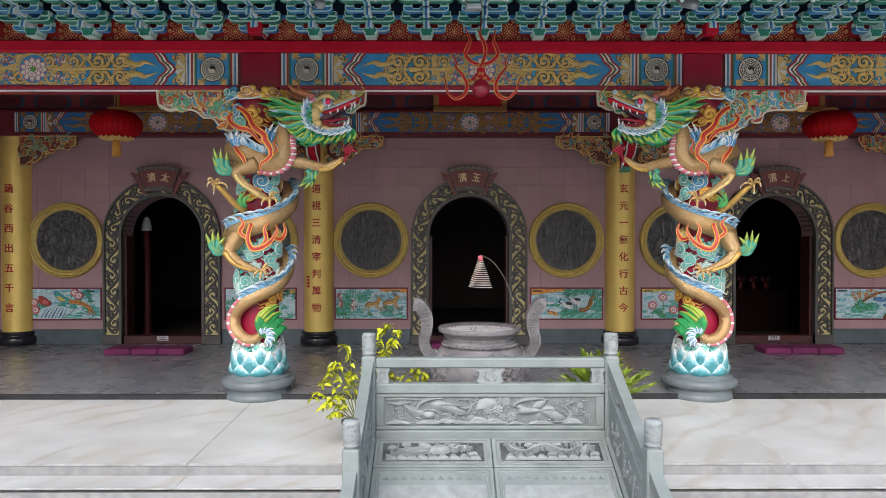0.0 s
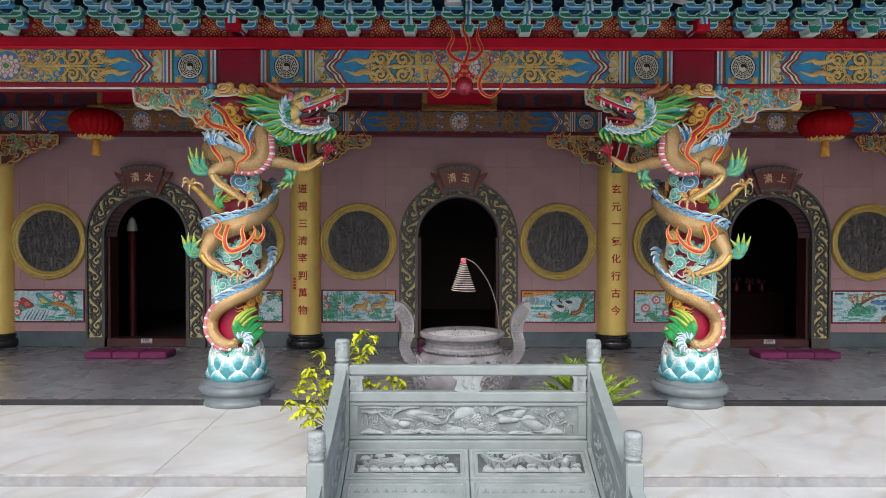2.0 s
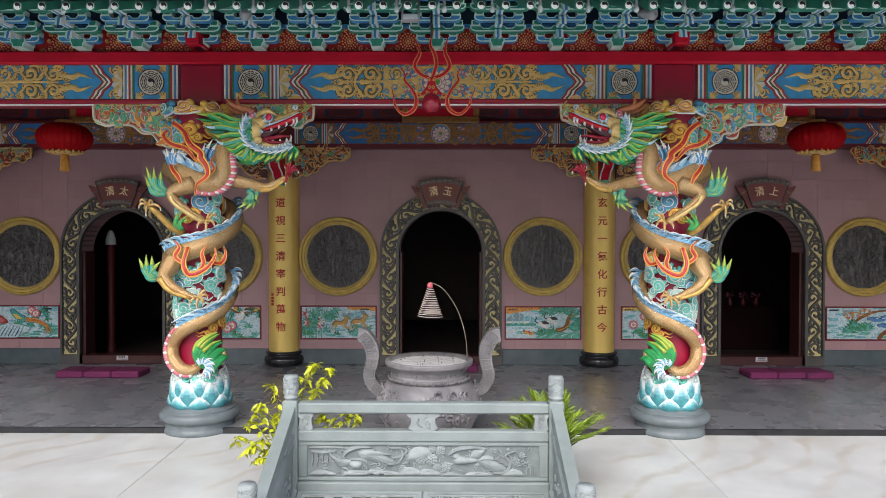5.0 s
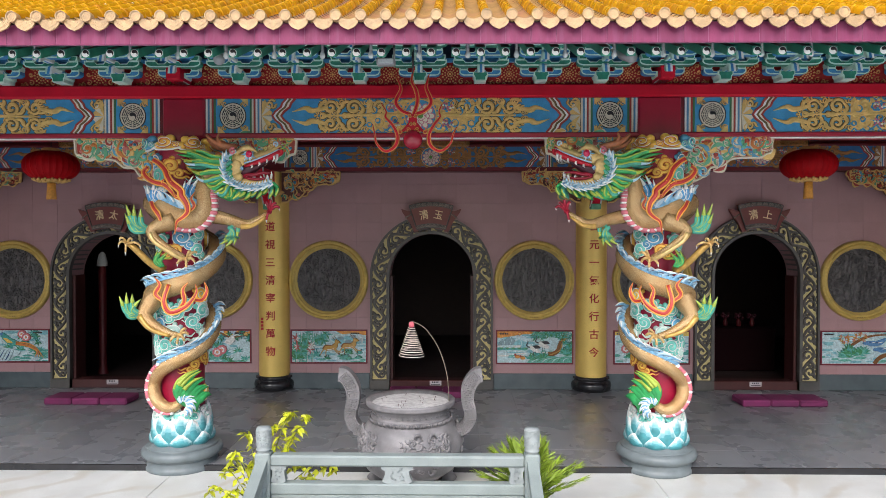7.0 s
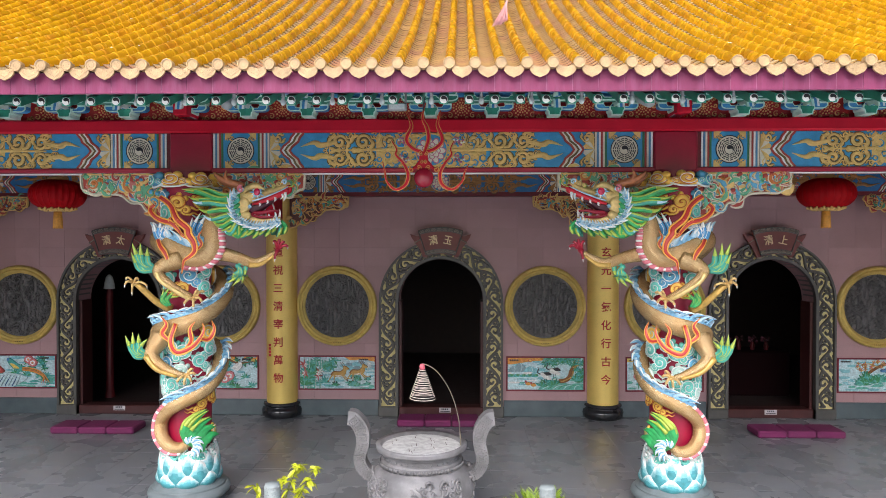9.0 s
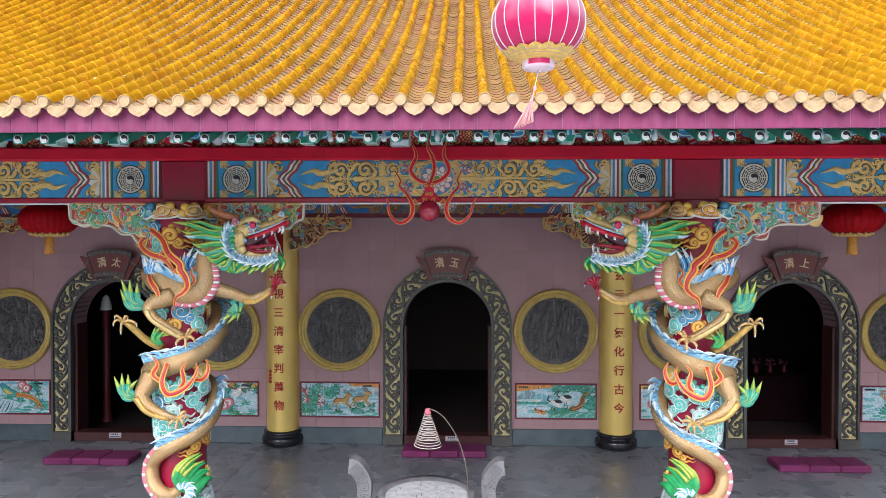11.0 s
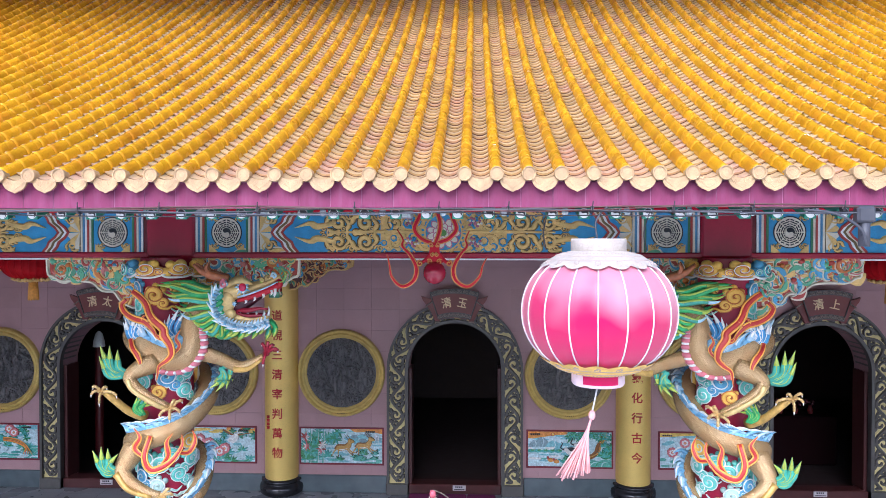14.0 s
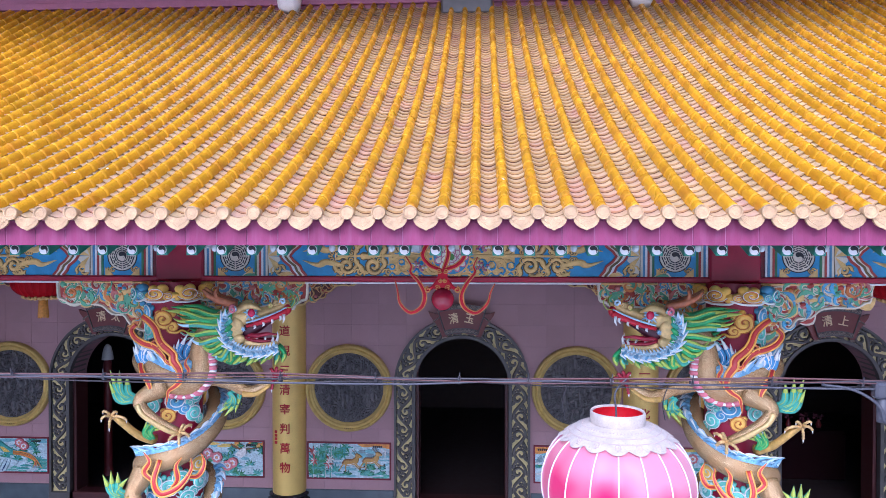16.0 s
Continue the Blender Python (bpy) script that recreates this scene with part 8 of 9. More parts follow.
for pts in ([(0.0, 0.24), (0.05, 0.4), (0.035, 0.52), (-0.012, 0.63), (0.02, 0.78)], [(-0.03, 0.27), (-0.12, 0.31), (-0.18, 0.4), (-0.128, 0.53), (-0.15, 0.62), (-0.19, 0.7)], [(0.03, 0.27), (0.13, 0.31), (0.196, 0.4), (0.146, 0.54), (0.155, 0.62), (0.176, 0.7)],
            [(-0.337, 0.39), (-0.284, 0.3), (-0.29, 0.24), (-0.215, 0.155), (-0.162, 0.04), (-0.19, -0.07), (-0.293, -0.122), (-0.385, -0.04), (-0.408, 0.07), (-0.43, 0.17)],
            [(0.313, 0.38), (0.28, 0.3), (0.29, 0.24), (0.225, 0.155), (0.17, 0.04), (0.195, -0.07), (0.3, -0.122), (0.4, -0.04), (0.43, 0.06), (0.47, 0.14)]):
    q = smooth_path([(OX + a, OY, OZ + b) for a, b in pts], 7)
    both = len(pts) > 7
    wd = taper(len(q), 0.006 if both else 0.022, 0.024, 0.005)
    g = Shape().tube(q, wd, 10, 0)
    for s in (-1, 1):
        rim = []
        for i, (a, b, c) in enumerate(q):
            (a0, _, c0), (a1, _, c1) = q[max(i - 1, 0)], q[min(i + 1, len(q) - 1)]
            l = math.hypot(a1 - a0, c1 - c0) or 1
            rim.append((a - s * (c1 - c0) / l * wd[i] * 0.72, b - wd[i] * 0.6, c + s * (a1 - a0) / l * wd[i] * 0.72))
        g.tube(rim, [w * 0.3 for w in wd], 6, 1)
    part("flame_prong", g, [red_lacquer, flame_edge], orn)
part("hanging_rod", Shape().tube([(OX, OY, OZ + 0.7), (OX, OY, OZ + 1.1)], 0.012, 6), ink_black, orn)

# ---- lanterns ----
lantern_red = material("lantern_red", (0.34, 0.001, 0.004), 0.6, spec=0.15, vary=0.12, scale=8, bump=0.1)
lantern_thread = material("lantern_thread", (0.62, 0.3, 0.05), 0.6, vary=0.2, scale=30)
for x in (-5.44, 5.42):
    y, z = -1.89, 3.63
    t = thing("red_lantern", x, y, z, "red cloth lantern with gold fringe hanging from the porch ceiling", "lantern", "red lanterns")
    prof = [(0.372 * math.cos(b) ** 0.72, 0.215 * math.sin(b)) for b in [radians(-78 + 156 * i / 18) for i in range(19)]]
    part("red_globe", Shape().lathe(prof, 112, (x, y, z), wob=lambda a, h: 1 - 0.035 * abs(math.sin(a * 14))), lantern_red, t)
    g = Shape()
    for k in range(28):
        a = 2 * math.pi * k / 28
        g.tube([(x + (r + 0.001) * math.cos(a), y + (r + 0.001) * math.sin(a), z + q) for r, q in prof], 0.003, 4)
    part("ribs", g, lantern_red, t)
    part("top_ring", Shape().lathe([(0.13, 0.205), (0.125, 0.245), (0.1, 0.255), (0.0, 0.255)], 32, (x, y, z)), gold_paint, t)
    g = Shape().lathe([(0.16, -0.205), (0.15, -0.235), (0.1, -0.24), (0.0, -0.24)], 32, (x, y, z))
    for k in range(16):
        a = 2 * math.pi * k / 16
        for r, q, w in ((0.2, -0.212, 0.03), (0.235, -0.2, 0.018), (0.165, -0.225, 0.022)):
            b = a + (0.2 if r > 0.22 else 0)
            g.blob((x + r * math.cos(b), y + r * math.sin(b), z + q), (w, w, 0.02), 0, 8, 5)
    part("gold_trim", g, gold_paint, t, "scalloped gold trim")
    g = Shape()
    for k in range(30):
        a = 2 * math.pi * k / 30
        g.tube([(x + 0.045 * math.cos(a), y + 0.045 * math.sin(a), z - 0.24), (x + 0.058 * math.cos(a), y + 0.058 * math.sin(a), z - 0.46 - 0.012 * (k % 3))], 0.009, 5)
    part("tassel", g, lantern_thread, t, "short gold thread tassel")
    part("hook", Shape().tube([(x, y, z + 0.25), (x, y, 4.86)], 0.008, 6), ink_black, t)


def silk(name, color, lit_top):
    """Thin lantern cloth that lets light through, its upper half coloured paler for light from above."""
    m = bpy.data.materials.new(name)
    m.use_nodes = True
    n, l = m.node_tree.nodes, m.node_tree.links
    p, out = n["Principled BSDF"], n["Material Output"]
    tc, nz, r, tr, mx = n.new("ShaderNodeTexCoord"), n.new("ShaderNodeTexNoise"), n.new("ShaderNodeValToRGB"), n.new("ShaderNodeBsdfTranslucent"), n.new("ShaderNodeMixShader")
    nz.inputs["Scale"].default_value = 7
    l.new(tc.outputs["Object"], nz.inputs["Vector"])
    # light from above put into the colour: paler upper half, with a ragged edge
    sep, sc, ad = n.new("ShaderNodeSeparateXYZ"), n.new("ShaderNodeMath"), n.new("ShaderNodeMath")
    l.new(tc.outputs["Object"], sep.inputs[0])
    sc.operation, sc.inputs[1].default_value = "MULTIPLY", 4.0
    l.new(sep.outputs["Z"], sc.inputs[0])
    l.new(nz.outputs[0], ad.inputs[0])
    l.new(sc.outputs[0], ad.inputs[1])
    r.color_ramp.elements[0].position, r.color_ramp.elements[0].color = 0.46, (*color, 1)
    r.color_ramp.elements[1].position, r.color_ramp.elements[1].color = 0.76, (*lit_top, 1)
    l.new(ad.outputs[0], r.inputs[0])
    l.new(r.outputs[0], p.inputs["Base Color"])
    l.new(r.outputs[0], tr.inputs["Color"])
    p.inputs["Roughness"].default_value = 0.28
    p.inputs["Sheen Weight"].default_value = 0.3
    mx.inputs[0].default_value = 0.36
    l.new(p.outputs[0], mx.inputs[1])
    l.new(tr.outputs[0], mx.inputs[2])
    l.new(mx.outputs[0], out.inputs["Surface"])
    return m


LX, LY, LZ = 0.486, -9.665, 3.848
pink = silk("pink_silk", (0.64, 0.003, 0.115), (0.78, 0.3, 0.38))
pl = thing("pink_lantern", LX, LY, LZ, "pink silk lantern with white ribs hung from a cable", "lantern")
RX, RZ = 0.104, 0.08
rib_white = material("rib_white", (0.62, 0.56, 0.57), 0.6, vary=0.08)
prof = [(RX * math.cos(b) ** 0.72, RZ * math.sin(b)) for b in [radians(-76 + 152 * i / 22) for i in range(23)]]
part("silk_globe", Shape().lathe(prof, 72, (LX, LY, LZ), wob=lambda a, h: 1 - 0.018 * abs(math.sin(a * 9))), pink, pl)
for k in range(18):
    a = 2 * math.pi * k / 18
    g = Shape().tube([(LX + (r + 0.0006) * math.cos(a), LY + (r + 0.0006) * math.sin(a), LZ + z) for r, z in prof], 0.0011, 5)
    part("white_rib", g, rib_white, pl)
lace = material("lace_white", (0.43, 0.37, 0.31), 0.7, vary=0.12, scale=60, fine=300, bump=0.3)
lace_thread = material("lace_thread", (0.42, 0.33, 0.28), 0.8)
lace_gold = material("lace_gold", (0.72, 0.45, 0.09), 0.6, vary=0.2, scale=60, fine=300, bump=0.3)
for s, mt, label in ((1, lace, "white lace collar with scalloped edge"), (-1, lace_gold, "gold lace skirt with scalloped edge")):
    g = Shape()
    n, vs = 96, []
    for q, (r, z) in enumerate(((0.036, 0.0825), (0.056, 0.077), (0.074, 0.0645))):
        for i in range(n):
            a = 2 * math.pi * i / n
            sc = 0.008 * abs(math.sin(a * 8)) if q == 2 else 0.0
            vs.append((LX + (r + sc) * math.cos(a), LY + (r + sc) * math.sin(a), LZ + s * (z + 0.001 - sc * 0.55)))
    g.add(vs, [[q * n + i, q * n + (i + 1) % n, (q + 1) * n + (i + 1) % n, (q + 1) * n + i] for q in range(2) for i in range(n)], 0, True)
    for i in range(16):
        a = 2 * math.pi * (i + 0.5) / 16
        sp = spiral(0, 0, 0.0055, 0.001, 0, 1.3, 8)
        g.tube([(LX + (0.07 + u) * math.cos(a + v / 0.07), LY + (0.07 + u) * math.sin(a + v / 0.07), LZ + s * (0.0685 - 0.6 * u)) for u, v in sp], 0.001, 4, 1)
    for i in range(64):
        a = 2 * math.pi * i / 64
        g.blob((LX + 0.048 * math.cos(a), LY + 0.048 * math.sin(a), LZ + s * 0.0798), 0.0013, 1, 5, 4)
    for rr, zz in ((0.058, 0.0762), (0.066, 0.071)):
        g.tube([(LX + rr * math.cos(2 * math.pi * i / 60), LY + rr * math.sin(2 * math.pi * i / 60), LZ + s * zz) for i in range(61)], 0.0009, 4, 1)
    part("lace_trim", g, [mt, lace_thread], pl, label)
g = Shape().lathe([(0.036, 0.078), (0.0375, 0.082), (0.0375, 0.098), (0.036, 0.1), (0.034, 0.098), (0.034, 0.08)], 40, (LX, LY, LZ))
part("collar_ring", g, lace, pl, "white ring")
part("collar_lining", Shape().lathe([(0.0335, 0.097), (0.0335, 0.076), (0.0, 0.075)], 32, (LX, LY, LZ)), lantern_red, pl, "red lining")
g = Shape().lathe([(0.034, -0.078), (0.036, -0.082), (0.036, -0.097), (0.034, -0.1), (0.0, -0.1)], 40, (LX, LY, LZ))
part("bottom_ring", g, [material("ring_pale", (0.72, 0.55, 0.58), 0.4)], pl)
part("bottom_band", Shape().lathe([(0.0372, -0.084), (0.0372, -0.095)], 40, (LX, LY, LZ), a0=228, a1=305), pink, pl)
tassel_pink = material("tassel_pink", (0.74, 0.36, 0.34), 0.75, vary=0.15, scale=50)
part("tassel_cord", Shape().tube([(LX, LY, LZ - 0.1), (LX - 0.003, LY, LZ - 0.115), (LX - 0.008, LY, LZ - 0.14)], 0.0012, 5), white_paint, pl)
g = Shape().blob((LX - 0.008, LY, LZ - 0.143), (0.005, 0.005, 0.007), 0)
rng = random.Random(4)
for k in range(70):
    a, r = rng.uniform(0, 6.283), math.sqrt(rng.random())
    g.tube(smooth_path([(LX - 0.008, LY, LZ - 0.143), (LX - 0.017 + 0.004 * r * math.cos(a), LY + 0.004 * r * math.sin(a), LZ - 0.175), (LX - 0.034 + 0.026 * r * math.cos(a), LY + 0.022 * r * math.sin(a), LZ - 0.225 + 0.008 * r * math.cos(a))], 3), 0.0011, 4)
part("tassel", g, tassel_pink, pl, "pale pink silk tassel")

# ---- cable over the courtyard ----
cable_black = material("cable_black", (0.028, 0.024, 0.026), 0.5, vary=0.2)
cable_brown = material("cable_brown", (0.09, 0.035, 0.03), 0.55, vary=0.2)
cable_grey = material("cable_grey", (0.055, 0.055, 0.065), 0.5, vary=0.2)
CZ = 3.987
cable = thing("overhead_cable", 0.0, LY, CZ, "bundle of dark cables strung across with plastic ties", "cable")
for k, (mt, dz, dy, r) in enumerate(((cable_black, 0.0, 0.0, 0.0021), (cable_brown, 0.0035, 0.002, 0.002), (cable_grey, -0.003, -0.003, 0.0018), (cable_black, -0.006, 0.002, 0.0014), (cable_brown, 0.001, -0.004, 0.0012))):
    rng = random.Random(k)
    pts = [(x * 0.1, LY + dy + rng.uniform(-0.0015, 0.0015), CZ + dz + rng.uniform(-0.0012, 0.0012) + 0.0015 * (x * 0.1) ** 2 + (0.003 * math.sin(x * 0.9 + k * 2))) for x in range(-112, 113)]
    part("wire", Shape().tube(pts, r * 0.75, 6), mt, cable)
rng = random.Random(2)
for k in range(-14, 15):
    x = 0.12 * k + rng.uniform(-0.03, 0.03)
    g = Shape().lathe([(0.0055, -0.002), (0.0055, 0.002)], 10)
    g.v = [(x + c, LY + a, CZ + b + 0.0015 * x * x) for a, b, c in g.v]
    g.tube([(x, LY - 0.005, CZ), (x + 0.001, LY - 0.006, CZ + 0.012)], 0.0008, 4)
    part("cable_tie", g, cable_black, cable)
part("hook", Shape().tube(smooth_path([(LX + 0.012, LY, CZ + 0.004), (LX + 0.003, LY, CZ - 0.004), (LX - 0.004, LY, CZ - 0.018), (LX - 0.002, LY, LZ + 0.1), (LX - 0.002, LY, LZ + 0.0745)], 4), 0.0014, 6), cable_grey, pl)
for dx in (-0.068, 0.07):
    part("slack_wire", Shape().tube(smooth_path([(LX + dx, LY, CZ), (LX + dx - 0.006, LY + 0.01, CZ - 0.03), (LX + dx - 0.002, LY + 0.012, CZ - 0.055)], 4), 0.0008, 4), cable_black, cable)
g = Shape().box(0.828, 0.852, LY - 0.008, LY + 0.008, CZ - 0.018, CZ + 0.004, 0.003)
g.tube([(0.84, LY, CZ - 0.018), (0.84, LY, CZ - 0.05)], 0.0075, 8)
g.tube(smooth_path([(0.76, LY, CZ), (0.8, LY - 0.005, CZ - 0.006), (0.83, LY - 0.008, CZ - 0.025), (0.838, LY - 0.008, CZ - 0.048)], 5), 0.002, 5)
part("bulb_socket", g, cable_grey, cable, "grey weatherproof lamp socket")

# ---- plants beside the balustrade ----
leaf_yellow = material("leaf_yellow", (0.52, 0.55, 0.015), 0.4, vary=0.25, scale=12, island=0.35)
leaf_palm = material("leaf_palm", (0.27, 0.38, 0.03), 0.45, vary=0.3, scale=9, island=0.35)
stem_green = material("stem_green", (0.2, 0.22, 0.05), 0.6)
pot_clay = material("pot_clay", (0.2, 0.19, 0.18), 0.7, vary=0.2)


def blade(g, p, d, ln, w, droop, rng, mi=0):
    """One pointed leaf folded along its midrib."""
    d = Vector(d).normalized()
    side = d.cross(Vector((0, 0, 1)))
    side = side.normalized() if side.length > 1e-4 else Vector((1, 0, 0))
    side = (side * math.cos(q := rng.uniform(-0.9, 0.9)) + side.cross(d) * math.sin(q)).normalized()
    nrm = side.cross(d)
    vs = []
    for i, (u, k) in enumerate(((0, 0.06), (0.25, 0.8), (0.5, 1.0), (0.78, 0.6), (1.0, 0.02))):
        c = Vector(p) + d * (ln * u) - Vector((0, 0, droop * ln * u * u))
        vs += [c - side * (w * k) + nrm * (w * k * 0.3), c, c + side * (w * k) + nrm * (w * k * 0.3)]
    g.add(vs, [[3 * i + j, 3 * i + j + 1, 3 * i + j + 4, 3 * i + j + 3] for i in range(4) for j in range(2)], mi, True)


def pot(t, x, y, z):
    part("pot", Shape().lathe([(0.0, 0.0), (0.1, 0.0), (0.14, 0.2), (0.155, 0.21), (0.155, 0.235), (0.135, 0.235), (0.13, 0.2), (0.0, 0.2)], 24, (x, y, z)), pot_clay, t)


px, py, pz = -1.33, -5.75, terrace_z(-5.75)
bush = thing("yellow_leaf_shrub", px, py, pz, "potted shrub with bright yellow green leaves", "plant")
pot(bush, px, py, pz)
rng = random.Random(12)
gl = Shape()
SPRIGS = ((-0.08, 0.92), (0.1, 0.98), (0.2, 1.06), (0.27, 1.14), (0.33, 0.98), (0.36, 1.04), (0.24, 0.86), (0.14, 0.8), (-0.16, 0.78), (-0.24, 0.7), (-0.3, 0.6), (-0.36, 0.52), (-0.26, 0.44), (-0.18, 0.5), (-0.2, 0.34), (0.55, 0.74), (0.62, 0.68), (0.46, 0.62), (0.3, 0.66), (-0.05, 0.66))
for dx, top in SPRIGS:
    dy = rng.uniform(-0.14, 0.14)
    end = (px + dx, py + dy, pz + top)
    tip = (end[0] + (0.04 if dx > 0 else -0.05), end[1], end[2] + (0.03 if top > 0.75 else -0.05))
    path = smooth_path([(px, py, pz + 0.2), (px + 0.45 * dx, py + 0.4 * dy, pz + 0.2 + 0.55 * (top - 0.2)), end, tip], 6)
    part("stem", Shape().tube(path, taper(len(path), 0.006, 0.0045, 0.002), 5), stem_green, bush)
    for i in range(7, len(path)):
        for _ in range(2):
            b = rng.uniform(0, 6.283)
            blade(gl, path[i], (math.cos(b), math.sin(b), rng.uniform(-0.7, 0.6)), rng.uniform(0.05, 0.09), rng.uniform(0.014, 0.021), rng.uniform(0.1, 0.7), rng)
part("foliage", gl, leaf_yellow, bush, "bright yellow green pointed leaves")

px, py, pz = 1.06, -5.7, terrace_z(-5.7)
palm = thing("potted_palm", px, py, pz, "small potted palm with green feather fronds", "plant")
pot(palm, px, py, pz)
rng = random.Random(21)
for k in range(40):
    a = 2 * math.pi * k / 40 + rng.uniform(-0.2, 0.2)
    reach = rng.uniform(0.14, 0.48)
    top = 0.98 - 0.75 * reach + rng.uniform(-0.1, 0.05)
    path = smooth_path([(px, py, pz + 0.18), (px + 0.4 * reach * math.cos(a), py + 0.4 * reach * math.sin(a), pz + 0.18 + 0.62 * (top - 0.18)), (px + reach * math.cos(a), py + reach * math.sin(a), pz + top)], 14)
    g = Shape().tube(path, taper(len(path), 0.007, 0.005, 0.0015), 5)
    for i in range(5, len(path)):
        t = Vector(path[i]) - Vector(path[i - 1])
        s = t.cross(Vector((0, 0, 1))).normalized()
        for q in (-1, 1):
            blade(g, path[i], t.normalized() * 0.95 + s * q * 0.6 + Vector((0, 0, 0.1)), 0.2 * (1 - 0.3 * abs(i - 12) / 9), 0.0075, 0.18, rng)
    part("frond", g, leaf_palm, palm)

# ---- name boards high on the wall, lamps and the dim hall ----
for x in DOORS:
    t = thing("hanging_board", x, -0.45, 4.09, "dark red board in a carved gold frame above the beam", "sign board", "hanging boards")
    part("board", Shape().box(x - 0.6, x + 0.6, -0.47, -0.42, 4.12, 4.72, 0.01), red_lacquer, t)
    g = Shape()
    for a, b, c, d in ((x - 0.64, x + 0.64, 4.085, 4.19), (x - 0.64, x + 0.64, 4.64, 4.75), (x - 0.64, x - 0.54, 4.19, 4.64), (x + 0.54, x + 0.64, 4.19, 4.64)):
        g.box(a, b, -0.5, -0.42, c, d, 0.02)
    for k in range(24):
        for z in (4.112, 4.158):
            sp = spiral(x - 0.605 + 0.0525 * k, z, 0.024, 0.005, 90, 1.3 if (k + (z > 4.13)) % 2 else -1.3, 9)
            g.stroke(sp, 0.013, -0.5, 0.03)
    part("carved_frame", g, gold_darkened, t, "carved old-gold frame")

lamp_grey = material("lamp_grey", (0.3, 0.31, 0.32), 0.4, metal=0.3)
lamp_glass = material("lamp_glass", (0.5, 0.55, 0.55), 0.15, spec=0.6)
for x in (-1.75, 1.86):
    t = thing("spot_lamp", x, -5.5, 4.2, "small grey spotlight under the eave", "lamp", "spotlights under the eave")
    part("lamp_body", Shape().tube([(x, -5.5, 4.3), (x + 0.03, -5.6, 4.22), (x + 0.08, -5.75, 4.16)], [0.03, 0.04, 0.05], 14), lamp_grey, t)
    part("stem", Shape().tube([(x, -5.5, 4.3), (x, -5.46, 4.5)], 0.012, 6), lamp_grey, t)
t = thing("flood_lamp", -0.2, -5.8, 4.12, "flat grey floodlight under the eave", "lamp")
part("lamp_body", Shape().box(-0.28, -0.12, -5.83, -5.74, 4.09, 4.15, 0.01), lamp_grey, t)
part("lamp_pane", Shape().box(-0.265, -0.135, -5.835, -5.83, 4.1, 4.14, 0.002), lamp_glass, t)
part("yoke", Shape().tube([(-0.27, -5.78, 4.12), (-0.27, -5.76, 4.3)], 0.01, 6).tube([(-0.13, -5.78, 4.12), (-0.13, -5.76, 4.3)], 0.01, 6), lamp_grey, t)
for k in range(-8, 9):
    x = 0.406 * k + 0.1
    t = thing("light_bulb", x, -6.0, 4.14, "unlit clear bulb in a holder under the eave", "bulb", "bulbs under the eave")
    part("holder", Shape().tube([(x, -6.0, 4.31), (x, -6.0, 4.155)], 0.014, 8), lamp_grey, t)
    part("glass", Shape().lathe([(0.012, 0.02), (0.022, -0.005), (0.024, -0.022), (0.015, -0.04), (0.0, -0.044)], 12, (x, -6.0, 4.14)), lamp_glass, t)

# Cloth and blossoms are darkened to include the hall's shade.
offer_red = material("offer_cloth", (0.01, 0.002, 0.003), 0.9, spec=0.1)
for x, y in ((5.7, 1.9),):
    t = thing("altar_table", x, y, 0.0, "altar table inside the hall, its red cloth darkened for the shade", "table", "altar tables")
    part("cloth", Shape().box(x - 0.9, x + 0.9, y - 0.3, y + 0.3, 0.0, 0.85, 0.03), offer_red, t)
flower_pink_shaded = material("flower_pink_shaded", (0.08, 0.01, 0.025), 0.6, vary=0.3, island=0.4)
rng = random.Random(31)
for k in range(5):
    x, y = 5.2 + 0.26 * k, 1.85
    t = thing("flower_vase", x, y, 0.85, "small vase of pink flowers on the altar table", "vase", "flower vases")
    part("vase", Shape().lathe([(0.0, 0.0), (0.035, 0.0), (0.05, 0.06), (0.025, 0.13), (0.035, 0.15)], 12, (x, y, 0.85)), dark_red, t)
    g = Shape()
    for j in range(9):
        g.blob((x + rng.uniform(-0.08, 0.08), y + rng.uniform(-0.06, 0.06), 1.04 + rng.uniform(-0.03, 0.06)), 0.028, 0, 6, 4)
    part("blossoms", g, flower_pink_shaded, t)
x, y = -6.3, 1.2
t = thing("post_lamp", x, y, 0.0, "red post with a white bell-shaped lamp shade", "lamp")
part("post", Shape().lathe([(0.1, 0.0), (0.08, 0.1), (0.07, 0.2), (0.07, 2.0), (0.04, 2.05), (0.04, 2.1)], 20, (x, y, 0)), dark_red, t)
part("shade", Shape().lathe([(0.1, 2.05), (0.09, 2.15), (0.06, 2.27), (0.02, 2.32), (0.0, 2.32)], 20, (x, y, 0)), white_paint, t)

# White lotus bases and a dark plinth where the roof meets the upper wall.
for x in (-2.6, 2.64):
    t = thing("upper_column", x, -0.3, 7.4, "white lotus column base at the top of the roof", "column base", "upper column bases")
    part("lotus_base", Shape().lathe([(0.0, 0.2), (0.12, 0.2), (0.16, 0.28), (0.18, 0.42), (0.14, 0.5), (0.16, 0.56), (0.0, 0.56)], 24, (x, -0.3, 7.4), wob=lambda a, z: 1 + 0.06 * abs(math.sin(a * 5))), white_paint, t)
    part("shaft", Shape().lathe([(0.11, 0.55), (0.11, 2.9)], 20, (x, -0.3, 7.4)), red_lacquer, t)
t = thing("upper_plinth", 0.08, -0.3, 7.5, "dark carved plinth at the top of the roof", "plinth")
part("block", Shape().box(-0.3, 0.46, -0.42, -0.12, 7.5, 8.1, 0.03), stone_dark, t)


